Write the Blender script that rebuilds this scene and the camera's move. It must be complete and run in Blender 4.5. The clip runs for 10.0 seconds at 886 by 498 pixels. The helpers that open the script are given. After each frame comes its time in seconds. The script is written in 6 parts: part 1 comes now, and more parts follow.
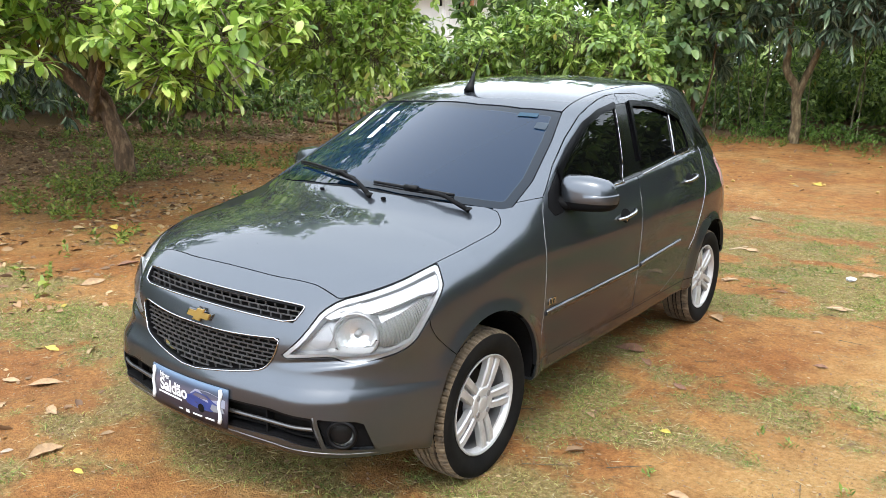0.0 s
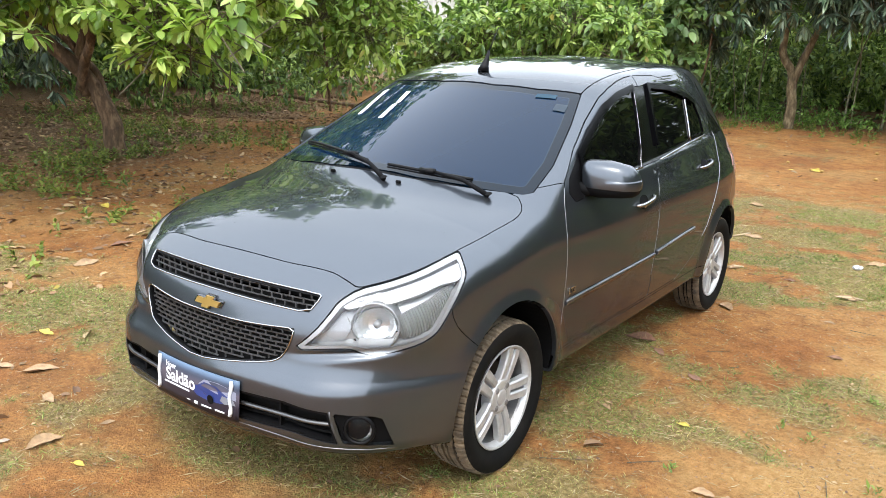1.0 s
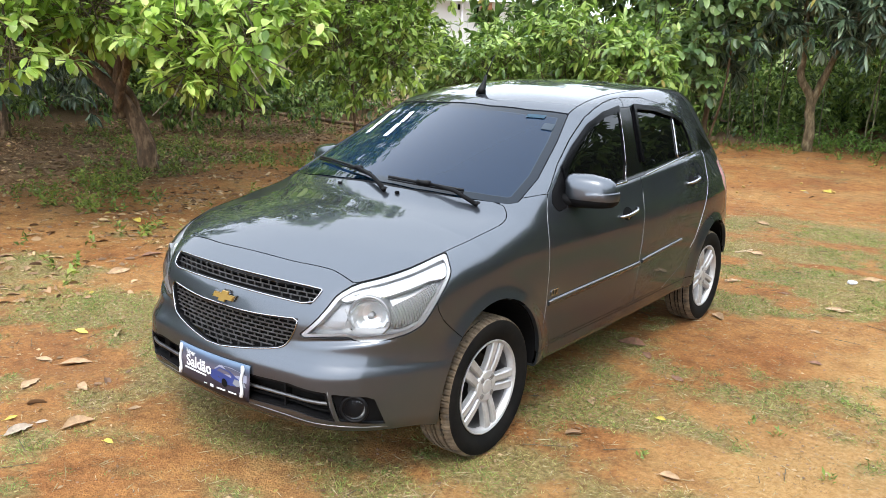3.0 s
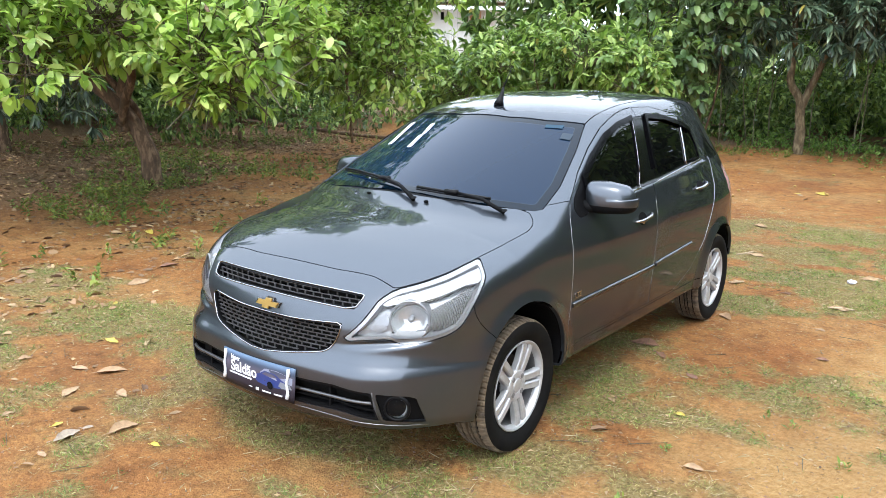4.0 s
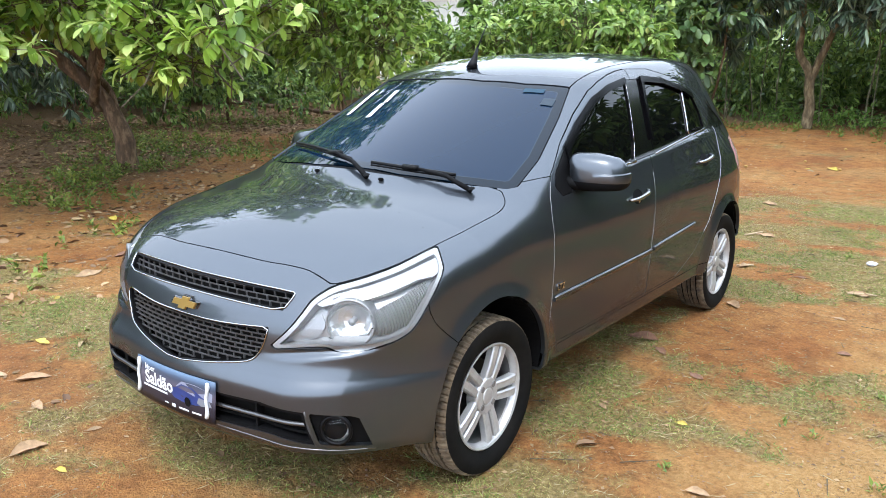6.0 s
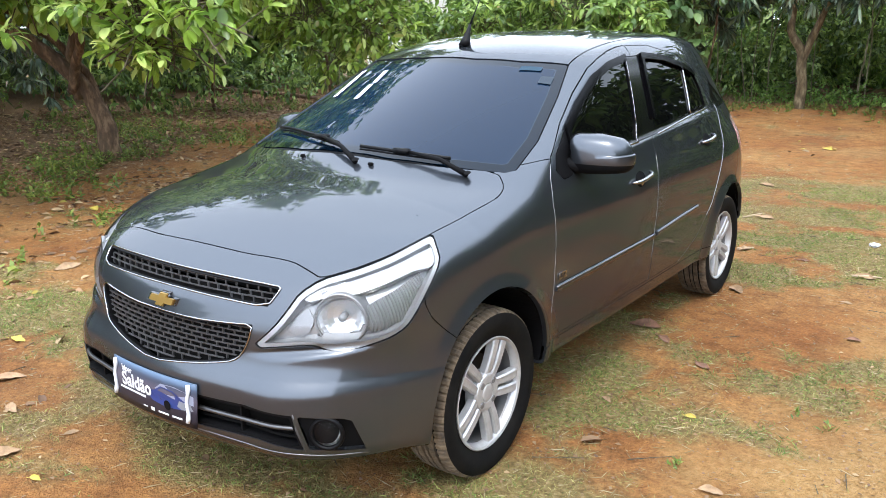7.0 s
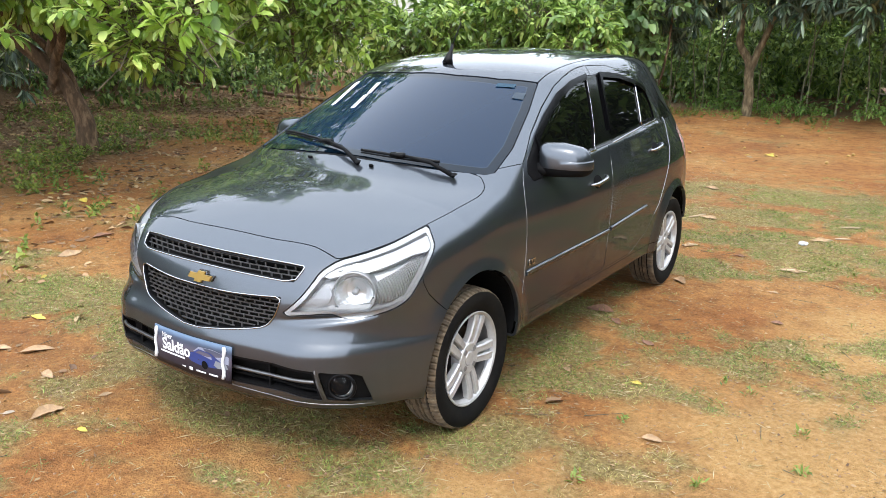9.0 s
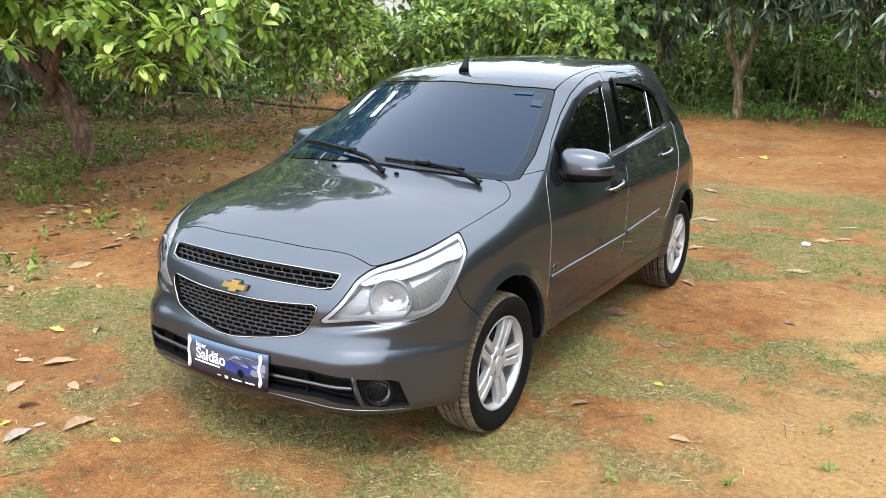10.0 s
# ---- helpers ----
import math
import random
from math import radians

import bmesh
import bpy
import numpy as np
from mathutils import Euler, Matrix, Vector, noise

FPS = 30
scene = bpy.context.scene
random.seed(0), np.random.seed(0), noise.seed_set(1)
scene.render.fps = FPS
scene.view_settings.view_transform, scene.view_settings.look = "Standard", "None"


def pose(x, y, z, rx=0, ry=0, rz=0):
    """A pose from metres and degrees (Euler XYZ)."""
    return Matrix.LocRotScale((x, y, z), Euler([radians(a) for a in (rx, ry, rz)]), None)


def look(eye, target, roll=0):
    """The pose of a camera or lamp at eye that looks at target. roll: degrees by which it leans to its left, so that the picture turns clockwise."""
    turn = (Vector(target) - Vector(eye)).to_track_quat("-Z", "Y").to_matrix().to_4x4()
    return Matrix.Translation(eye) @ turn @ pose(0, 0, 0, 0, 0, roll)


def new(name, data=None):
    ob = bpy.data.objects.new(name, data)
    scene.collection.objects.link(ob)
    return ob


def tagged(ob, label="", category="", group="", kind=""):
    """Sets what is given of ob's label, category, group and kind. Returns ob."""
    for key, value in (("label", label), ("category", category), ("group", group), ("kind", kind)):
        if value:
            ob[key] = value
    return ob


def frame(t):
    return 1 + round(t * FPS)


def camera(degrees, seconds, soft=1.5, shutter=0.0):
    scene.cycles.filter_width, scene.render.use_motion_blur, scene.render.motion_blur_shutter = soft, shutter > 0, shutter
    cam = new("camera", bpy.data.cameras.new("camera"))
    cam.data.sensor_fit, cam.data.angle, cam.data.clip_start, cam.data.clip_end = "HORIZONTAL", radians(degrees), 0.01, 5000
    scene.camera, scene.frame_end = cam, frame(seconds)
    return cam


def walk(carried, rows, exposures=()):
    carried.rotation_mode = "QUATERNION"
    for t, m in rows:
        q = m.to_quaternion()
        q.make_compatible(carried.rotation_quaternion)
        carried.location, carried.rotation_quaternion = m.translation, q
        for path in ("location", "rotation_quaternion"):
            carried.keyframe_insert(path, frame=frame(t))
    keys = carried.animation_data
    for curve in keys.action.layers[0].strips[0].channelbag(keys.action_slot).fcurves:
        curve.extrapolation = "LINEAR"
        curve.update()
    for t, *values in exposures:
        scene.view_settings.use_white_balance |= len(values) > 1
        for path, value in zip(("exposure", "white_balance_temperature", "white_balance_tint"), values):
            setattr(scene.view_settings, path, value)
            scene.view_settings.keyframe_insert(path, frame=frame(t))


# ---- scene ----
cam = camera(57.7, 10.0, soft=0.7)
PATH = [
    (0, (2.395, -2.490, 1.618), (1.249, -0.915, 1.163), 1.1),
    (0.5, (2.247, -2.462, 1.613), (1.122, -0.880, 1.132), 1.5),
    (1, (2.215, -2.458, 1.607), (1.105, -0.871, 1.106), 2.0),
    (1.5, (2.310, -2.476, 1.608), (1.195, -0.894, 1.104), 2.3),
    (2, (2.445, -2.511, 1.608), (1.309, -0.940, 1.115), 2.5),
    (2.5, (2.538, -2.561, 1.609), (1.377, -1.002, 1.137), 2.3),
    (3, (2.543, -2.652, 1.617), (1.368, -1.098, 1.169), 1.9),
    (4.3, (2.479, -2.912, 1.647), (1.329, -1.333, 1.219), 0.9),
    (4.5, (2.473, -2.892, 1.647), (1.328, -1.310, 1.217), 0.8),
    (5, (2.489, -2.816, 1.643), (1.349, -1.232, 1.204), 0.9),
    (5.2, (2.497, -2.774, 1.649), (1.358, -1.192, 1.204), 0.9),
    (5.3, (2.296, -2.398, 1.517), (1.132, -0.829, 1.087), 0.6),
    (5.5, (2.369, -2.346, 1.540), (1.182, -0.798, 1.098), 0.5),
    (6.8, (2.203, -2.224, 1.524), (1.095, -0.640, 1.011), 0.5),
    (7, (2.196, -2.196, 1.507), (1.059, -0.631, 0.998), -0.2),
    (7.5, (2.034, -2.231, 1.506), (0.925, -0.648, 0.992), -0.3),
    (8, (2.062, -2.270, 1.499), (0.972, -0.675, 0.983), 0.0),
    (8.1, (2.204, -2.589, 1.609), (1.160, -0.967, 1.078), 0.9),
    (8.5, (2.322, -2.664, 1.614), (1.281, -1.038, 1.092), 1.1),
    (9, (2.400, -2.714, 1.610), (1.351, -1.090, 1.097), 1.3),
    (9.5, (2.383, -2.749, 1.617), (1.337, -1.120, 1.115), 1.0),
    (10, (2.274, -2.843, 1.619), (1.251, -1.198, 1.121), 0.7),
]
# the picture turns slightly cooler in the middle of the walk
TONE = [(0, 1.40, 6700, 7), (3, 1.38, 6620, 8), (4.4, 1.38, 6200, 7), (5.5, 1.36, 6150, 7), (7.0, 1.34, 6300, 9), (8.2, 1.32, 6400, 10), (9, 1.32, 6580, 8), (10, 1.36, 6520, 8)]
walk(cam, [(t, look(eye, target, roll)) for t, eye, target, roll in PATH], TONE)

# ---- light: bright overcast sky, soft sun high behind the cloud ----
world = bpy.data.worlds.new("sky")
scene.world = world
world.use_nodes = True
wn, wl = world.node_tree.nodes, world.node_tree.links
sky = wn.new("ShaderNodeTexSky")
sky.sky_type, sky.sun_disc = "NISHITA", False
SUN_UP, SUN_TURN = 58.0, 150.0
sky.sun_elevation, sky.sun_rotation = radians(SUN_UP), radians(SUN_TURN)
sky.air_density, sky.dust_density, sky.ozone_density = 1.0, 4.0, 1.0
wn["Background"].inputs["Strength"].default_value = 0.15
# high thin cloud over the blue: an even white veil mixed into the sky
veil = wn.new("ShaderNodeMix")
veil.data_type = "RGBA"
veil.inputs[0].default_value = 0.75
veil.inputs[7].default_value = (11.0, 12.1, 14.0, 1)
wl.new(sky.outputs["Color"], veil.inputs[6])
wl.new(veil.outputs[2], wn["Background"].inputs["Color"])
sun = new("sun", bpy.data.lights.new("sun", "SUN"))
sun.data.energy, sun.data.angle, sun.data.color = 0.9, radians(16), (1.0, 0.96, 0.9)
sun_way = Vector((math.sin(radians(SUN_TURN)) * math.cos(radians(SUN_UP)), math.cos(radians(SUN_TURN)) * math.cos(radians(SUN_UP)), math.sin(radians(SUN_UP))))
sun.matrix_world = look(sun_way * 40, (0, 0, 0))

# ---- materials ----
def material(name, color=(0.5, 0.5, 0.5), rough=0.5, metal=0.0, coat=0.0, spec=0.5):
    m = bpy.data.materials.new(name)
    m.use_nodes = True
    b = m.node_tree.nodes["Principled BSDF"]
    b.inputs["Base Color"].default_value = (*color, 1)
    b.inputs["Roughness"].default_value = rough
    b.inputs["Metallic"].default_value = metal
    b.inputs["Coat Weight"].default_value = coat
    b.inputs["Coat Roughness"].default_value = 0.03
    b.inputs["Specular IOR Level"].default_value = spec
    return m


def node(m, kind, **sockets):
    n = m.node_tree.nodes.new(kind)
    for k, v in sockets.items():
        n.inputs[k].default_value = v
    return n


def link(m, a, out, b, inp):
    m.node_tree.links.new(a.outputs[out], b.inputs[inp])


def bsdf(m):
    return m.node_tree.nodes["Principled BSDF"]


def coords(m, scale=1.0):
    c = node(m, "ShaderNodeTexCoord")
    mp = node(m, "ShaderNodeMapping")
    mp.inputs["Scale"].default_value = (scale, scale, scale)
    link(m, c, "Object", mp, "Vector")
    return mp


def noise_tex(m, vec, scale, detail=4.0, rough=0.55):
    n = node(m, "ShaderNodeTexNoise", Scale=scale, Detail=detail, Roughness=rough)
    link(m, vec, "Vector", n, "Vector")
    return n


def ramp(m, src, out, stops):
    r = node(m, "ShaderNodeValToRGB")
    e = r.color_ramp.elements
    while len(e) < len(stops):
        e.new(0.5)
    for k, (p, c) in zip(e, stops):
        k.position, k.color = p, (*c, 1) if len(c) == 3 else c
    link(m, src, out, r, "Fac")
    return r


def mixed(m, fac, fout, a, aout, b, bout, blend="MIX"):
    x = node(m, "ShaderNodeMix")
    x.data_type, x.blend_type = "RGBA", blend
    ins = [s for s in x.inputs if s.type == "RGBA"]
    if isinstance(fac, (int, float)):
        x.inputs[0].default_value = fac
    else:
        m.node_tree.links.new(fac.outputs[fout], x.inputs[0])
    for s, v, o in ((ins[0], a, aout), (ins[1], b, bout)):
        if isinstance(v, tuple):
            s.default_value = (*v, 1)
        else:
            m.node_tree.links.new(v.outputs[o], s)
    return x


def mix_out(x):
    return [i for i, s in enumerate(x.outputs) if s.type == "RGBA"][0]


def bump(m, src, out, strength=0.3, dist=0.01):
    b = node(m, "ShaderNodeBump", Strength=strength, Distance=dist)
    link(m, src, out, b, "Height")
    link(m, b, "Normal", bsdf(m), "Normal")
    return b


def leaf_material(name, dark, mid, light, rough=0.45, through_light=0.25):
    dark, mid, light = [tuple(v * 0.7 for v in c) for c in (dark, mid, light)]
    m = material(name, mid, rough)
    g = node(m, "ShaderNodeNewGeometry")
    r = ramp(m, g, "Random Per Island", [(0.0, dark), (0.55, mid), (0.975, light), (1.0, (0.24, 0.19, 0.03))])
    mp = coords(m)
    n = noise_tex(m, mp, 0.9, 3.0)
    r2 = ramp(m, n, "Fac", [(0.3, (0.72, 0.78, 0.7)), (0.7, (1.15, 1.1, 1.0))])
    x = mixed(m, 1.0, None, r, "Color", r2, "Color", "MULTIPLY")
    m.node_tree.links.new(x.outputs[mix_out(x)], bsdf(m).inputs["Base Color"])
    t = node(m, "ShaderNodeBsdfTranslucent")
    m.node_tree.links.new(x.outputs[mix_out(x)], t.inputs["Color"])
    mx = node(m, "ShaderNodeMixShader", Fac=through_light)
    link(m, bsdf(m), "BSDF", mx, 1)
    link(m, t, "BSDF", mx, 2)
    out = m.node_tree.nodes["Material Output"]
    link(m, mx, "Shader", out, "Surface")
    return m


def bark_material(name, a, b):
    a, b = tuple(v * 0.75 for v in a), tuple(v * 0.75 for v in b)
    m = material(name, a, 0.85)
    mp = coords(m)
    mp.inputs["Scale"].default_value = (1, 1, 0.35)
    n = noise_tex(m, mp, 14.0, 6.0, 0.65)
    r = ramp(m, n, "Fac", [(0.36, tuple(v * 0.6 for v in a)), (0.5, a), (0.64, b)])
    link(m, r, "Color", bsdf(m), "Base Color")
    bump(m, n, "Fac", 1.0, 0.05)
    return m


# grey metallic paint under clear coat, with dust and fine flake
paint = material("grey_metallic_paint", (0.075, 0.08, 0.08), 0.30, 0.85, 1.0)
pm = coords(paint)
pn = noise_tex(paint, pm, 900.0, 2.0)
pr = ramp(paint, pn, "Fac", [(0.3, (0.064, 0.0710, 0.0815)), (0.7, (0.094, 0.1035, 0.1185))])
link(paint, pr, "Color", bsdf(paint), "Base Color")
pd = noise_tex(paint, pm, 6.0, 8.0, 0.7)
pdr = ramp(paint, pd, "Fac", [(0.35, (0.008, 0.008, 0.008)), (0.8, (0.05, 0.05, 0.05))])
link(paint, pdr, "Color", bsdf(paint), "Coat Roughness")
bsdf(paint).inputs["Specular Tint"].default_value = (0.12, 0.12, 0.12, 1)
bsdf(paint).inputs["Coat IOR"].default_value = 1.36

black_plastic = material("black_plastic", (0.004, 0.004, 0.0045), 0.42, spec=0.12)
dull_plastic = material("dull_plastic", (0.004, 0.004, 0.0045), 0.65, spec=0.08)
chrome = material("chrome", (0.36, 0.36, 0.37), 0.16, 1.0)
satin = material("satin_silver", (0.17, 0.17, 0.175), 0.38, 1.0)
gold = material("gold_enamel", (0.40, 0.25, 0.07), 0.3, 0.8)
glass_dark = material("tinted_glass", (0.002, 0.0022, 0.0022), 0.012, 0.0, 0.0, 0.10)
glass_front = material("windscreen_glass", (0.003, 0.011, 0.027), 0.02, 0.0, 0.0, 0.17)
glass_line = material("windscreen_line", (0.012, 0.02, 0.032), 0.05, 0.0, 0.0, 0.2)
glass_border = material("windscreen_border", (0.0015, 0.005, 0.010), 0.03, 0.0, 0.0, 0.18)
rubber = material("tyre_rubber", (0.012, 0.011, 0.0105), 0.8, spec=0.1)
black_gloss = material("black_gloss", (0.003, 0.003, 0.0035), 0.14, 0, 0.0, 0.12)
alloy = material("alloy_silver", (0.57, 0.58, 0.59), 0.36, 0.45)
# near-black for the floor, and for hollows whose shade is in the colour
dark_void = material("underbody_hollow_shade", (0.004, 0.004, 0.004), 0.9, spec=0.1)

# ---- mesh helpers ----
def part(name, bm, mat, parent=None, label="", smooth=False):
    me = bpy.data.meshes.new(name)
    bm.normal_update()
    bm.to_mesh(me)
    bm.free()
    return part_mesh(name, me, mat, parent, label, smooth)


def part_mesh(name, me, mat, parent=None, label="", smooth=False):
    for m in mat if isinstance(mat, (list, tuple)) else (mat,):
        me.materials.append(m)
    if smooth:
        me.polygons.foreach_set("use_smooth", [True] * len(me.polygons))
    ob = new(name, me)
    if parent is not None:
        ob.parent = parent
        # parts are modelled in world space under their thing
        ob.matrix_parent_inverse = parent.matrix_basis.inverted() if parent.parent is None else Matrix.Identity(4)
    if label:
        tagged(ob, label)
    return ob


def thing(name, at, label, category, group="", kind=""):
    e = new(name)
    e.empty_display_size = 0.1
    e.matrix_basis = Matrix.Translation(at)
    return tagged(e, label, category, group, kind)


def mesh_from(name, verts, faces):
    me = bpy.data.meshes.new(name)
    me.from_pydata(verts, [], faces)
    me.update()
    return me


def mesh_arrays(name, verts, quads):
    """A mesh from numpy arrays, all faces with the same number of corners."""
    me = bpy.data.meshes.new(name)
    n, k = quads.shape
    me.vertices.add(len(verts))
    me.vertices.foreach_set("co", np.asarray(verts, np.float32).ravel())
    me.loops.add(n * k)
    me.loops.foreach_set("vertex_index", quads.astype(np.int32).ravel())
    me.polygons.add(n)
    me.polygons.foreach_set("loop_start", np.arange(n, dtype=np.int32) * k)
    me.update(calc_edges=True)
    return me


def tube_into(bm, pts, radii, sides=8, cap=True):
    """A tapered tube along points."""
    rings, side = [], None
    pts = [Vector(p) for p in pts]
    for i, p in enumerate(pts):
        d = (pts[min(i + 1, len(pts) - 1)] - pts[max(i - 1, 0)]).normalized()
        if side is None:
            side = d.orthogonal().normalized()
        side = (side - d * side.dot(d)).normalized()
        other = d.cross(side)
        rings.append([bm.verts.new(p + radii[i] * (math.cos(a) * side + math.sin(a) * other)) for a in [2 * math.pi * k / sides for k in range(sides)]])
    for a, b in zip(rings, rings[1:]):
        for k in range(sides):
            bm.faces.new((a[k], a[(k + 1) % sides], b[(k + 1) % sides], b[k]))
    if cap:
        bm.faces.new(rings[0][::-1])
        bm.faces.new(rings[-1])


def box_into(bm, cx, cy, cz, sx, sy, sz, m=None):
    r = bmesh.ops.create_cube(bm, size=1.0)
    mm = Matrix.Translation((cx, cy, cz)) @ Matrix.Diagonal((sx, sy, sz, 1))
    bmesh.ops.transform(bm, matrix=(m @ mm) if m else mm, verts=r["verts"])
    return r["verts"]

# ---- ground ----
rng = np.random.default_rng(7)
LATTICE = np.random.default_rng(3).random((256, 256))


def patchy(x, y, size):
    """Smooth random values from 0 to 1, of patches about that size in metres."""
    u, v = np.asarray(x) / size + 57.3, np.asarray(y) / size + 91.7
    i, j = np.floor(u).astype(int), np.floor(v).astype(int)
    f, g = u - i, v - j
    f, g = f * f * (3 - 2 * f), g * g * (3 - 2 * g)
    a = LATTICE[i % 256, j % 256] * (1 - f) + LATTICE[(i + 1) % 256, j % 256] * f
    b = LATTICE[i % 256, (j + 1) % 256] * (1 - f) + LATTICE[(i + 1) % 256, (j + 1) % 256] * f
    return a * (1 - g) + b * g


def ground_z(x, y):
    """Gentle height of the soil."""
    x, y = np.asarray(x, float), np.asarray(y, float)
    far = np.clip((np.hypot(x - 1, y - 1) - 4.0) / 8.0, 0, 1)
    rise = np.clip((y - 11) / 5, 0, 1) * 0.12
    small = 0.014 * (patchy(x, y, 0.45) - 0.5) + 0.008 * (patchy(x, y, 0.14) - 0.5)
    return small + 0.012 * np.sin(1.7 * x + 0.6) * np.sin(1.3 * y) * (0.2 + far) + far * 0.05 * np.sin(0.35 * x) * np.cos(0.3 * y) + rise


# stretches of turf: centre, radii, strength; those past x = 3.2 are unseen, added to darken door reflections
TURF = [(-2.3, 0.05, 1.5, 0.50, 0.9), (-1.3, 0.2, 0.7, 0.5, 0.95), (-0.85, -0.35, 0.40, 0.5, 0.9), (-3.4, 0.25, 0.9, 0.35, 0.8), (-1.0, -0.78, 0.40, 0.14, 0.8), (-2.6, -0.75, 0.8, 0.35, 0.7),
        (0.45, -0.5, 0.75, 0.26, 0.9), (-0.1, -0.62, 0.5, 0.2, 0.8), (0.85, -0.18, 0.30, 0.2, 0.8), (0.25, -0.9, 0.22, 0.1, 0.65), (-0.75, -1.2, 0.45, 0.14, 0.6), (-0.2, -1.1, 0.2, 0.09, 0.6),
        (0.78, 0.95, 0.42, 0.55, 0.95), (1.12, 0.72, 0.42, 0.24, 0.95), (1.45, 0.88, 0.38, 0.22, 0.85), (1.45, 1.35, 0.42, 0.2, 0.9), (1.75, 1.72, 0.38, 0.22, 0.9), (2.15, 2.05, 0.35, 0.25, 0.85), (0.62, 1.75, 0.28, 0.55, 0.8), (1.0, 1.5, 0.35, 0.3, 0.7),
        (1.02, 0.02, 0.24, 0.14, 0.85), (1.46, -0.02, 0.26, 0.12, 0.8), (1.62, 0.75, 0.2, 0.1, 0.8), (1.9, 0.35, 0.1, 0.06, 0.7), (1.75, -0.1, 0.12, 0.05, 0.7), (2.1, 0.95, 0.1, 0.08, 0.6),
        (0.92, 3.1, 0.6, 0.4, 0.95), (1.45, 3.55, 0.5, 0.35, 0.85), (1.0, 4.2, 0.9, 0.55, 0.95), (1.9, 4.05, 0.8, 0.5, 0.9), (0.4, 4.75, 0.8, 0.5, 0.75), (1.3, 5.3, 1.2, 0.5, 0.85), (0.75, 6.5, 1.3, 0.75, 0.95), (1.8, 6.4, 0.9, 0.7, 0.9), (0.0, 6.0, 0.5, 0.4, 0.6), (3.4, 5.0, 1.2, 2.2, 0.85), (3.8, 8.0, 1.3, 1.2, 0.8), (3.6, 2.4, 0.8, 0.8, 0.8),
        (0.0, 0.6, 0.8, 1.2, 0.4), (-0.9, 1.6, 0.45, 1.8, 0.7)]
# bare trodden places in between
BARE = [(-1.45, -0.62, 0.55, 0.22), (-3.4, 0.9, 1.5, 0.28), (-4.6, 0.9, 0.8, 0.3), (0.1, -1.25, 0.9, 0.18), (1.1, -0.42, 0.35, 0.16), (1.34, 0.42, 0.35, 0.2), (1.35, 2.2, 0.6, 0.3), (2.0, 2.75, 0.7, 0.3), (2.1, 0.6, 0.6, 0.5), (1.3, 4.75, 0.7, 0.12)]


def turf(x, y):
    """How thick the grass stands, 0 to 1."""
    d = 0.30 * np.clip((x + 3.6) / 0.8, 0, 1) * np.clip((7.6 - y + 0.3 * x) / 0.7, 0, 1)
    for cx, cy, rx, ry, s in TURF:
        d = np.maximum(d, s * np.clip(1.35 - np.hypot((x - cx) / rx, (y - cy) / ry), 0, 1))
    for cx, cy, rx, ry in BARE:
        d = d - 0.55 * np.clip(1.3 - np.hypot((x - cx) / rx, (y - cy) / ry), 0, 1)
    n = 0.40 * patchy(x, y, 0.42) + 0.62 * patchy(x + 9, y, 0.19) + 0.50 * patchy(x, y + 5, 0.07)
    near = np.clip((4.0 - x) / 0.6, 0, 1) * np.clip((y + 2.45) / 0.4, 0, 1)
    return np.clip((d * 0.78 + n - 0.985) * 2.8, 0, 1) * near


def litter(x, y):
    """Floor with leaf litter under the trees, where the shade is also put into the colour."""
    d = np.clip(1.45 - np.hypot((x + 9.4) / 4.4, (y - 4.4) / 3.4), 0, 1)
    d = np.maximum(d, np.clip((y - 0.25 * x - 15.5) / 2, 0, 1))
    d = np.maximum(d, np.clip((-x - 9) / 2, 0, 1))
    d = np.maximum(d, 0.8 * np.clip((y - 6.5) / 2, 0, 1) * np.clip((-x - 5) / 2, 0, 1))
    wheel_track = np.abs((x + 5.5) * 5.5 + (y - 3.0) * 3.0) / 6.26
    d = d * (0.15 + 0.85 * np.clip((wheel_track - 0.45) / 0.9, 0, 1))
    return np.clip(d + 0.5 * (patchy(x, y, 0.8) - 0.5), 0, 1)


def pale(x, y):
    """Where the trodden soil is dusty and pale."""
    d = np.zeros(np.shape(x))
    for cx, cy, rx, ry in ((2.1, 0.6, 0.8, 0.7), (1.6, -0.5, 0.7, 0.5), (2.2, 2.2, 0.6, 0.7)):
        d = np.maximum(d, np.clip(1.3 - np.hypot((x - cx) / rx, (y - cy) / ry), 0, 1))
    return np.clip(d * (0.5 + 1.2 * patchy(x, y, 0.35)) + 0.5 * (patchy(x, y + 3, 0.12) - 0.6) * (d > 0), 0, 0.8)


soil = material("red_soil", (0.33, 0.15, 0.06), 0.95, spec=0.2)
gm = coords(soil)
g1 = noise_tex(soil, gm, 0.8, 6.0, 0.6)
g2 = noise_tex(soil, gm, 7.0, 8.0, 0.7)
g3 = noise_tex(soil, gm, 120.0, 3.0, 0.6)
g5 = noise_tex(soil, gm, 95.0, 5.0, 0.75)
g4 = noise_tex(soil, gm, 35.0, 4.0, 0.7)
ga = ramp(soil, g1, "Fac", [(0.30, (0.222, 0.085, 0.025)), (0.5, (0.282, 0.130, 0.042)), (0.70, (0.336, 0.190, 0.073))])
gb = ramp(soil, g2, "Fac", [(0.29, (0.54, 0.485, 0.435)), (0.5, (0.96, 0.955, 0.94)), (0.71, (1.24, 1.24, 1.20))])
gc = ramp(soil, g4, "Fac", [(0.3, (0.72, 0.70, 0.68)), (0.5, (1.0, 1.0, 1.0)), (0.7, (1.2, 1.2, 1.2))])
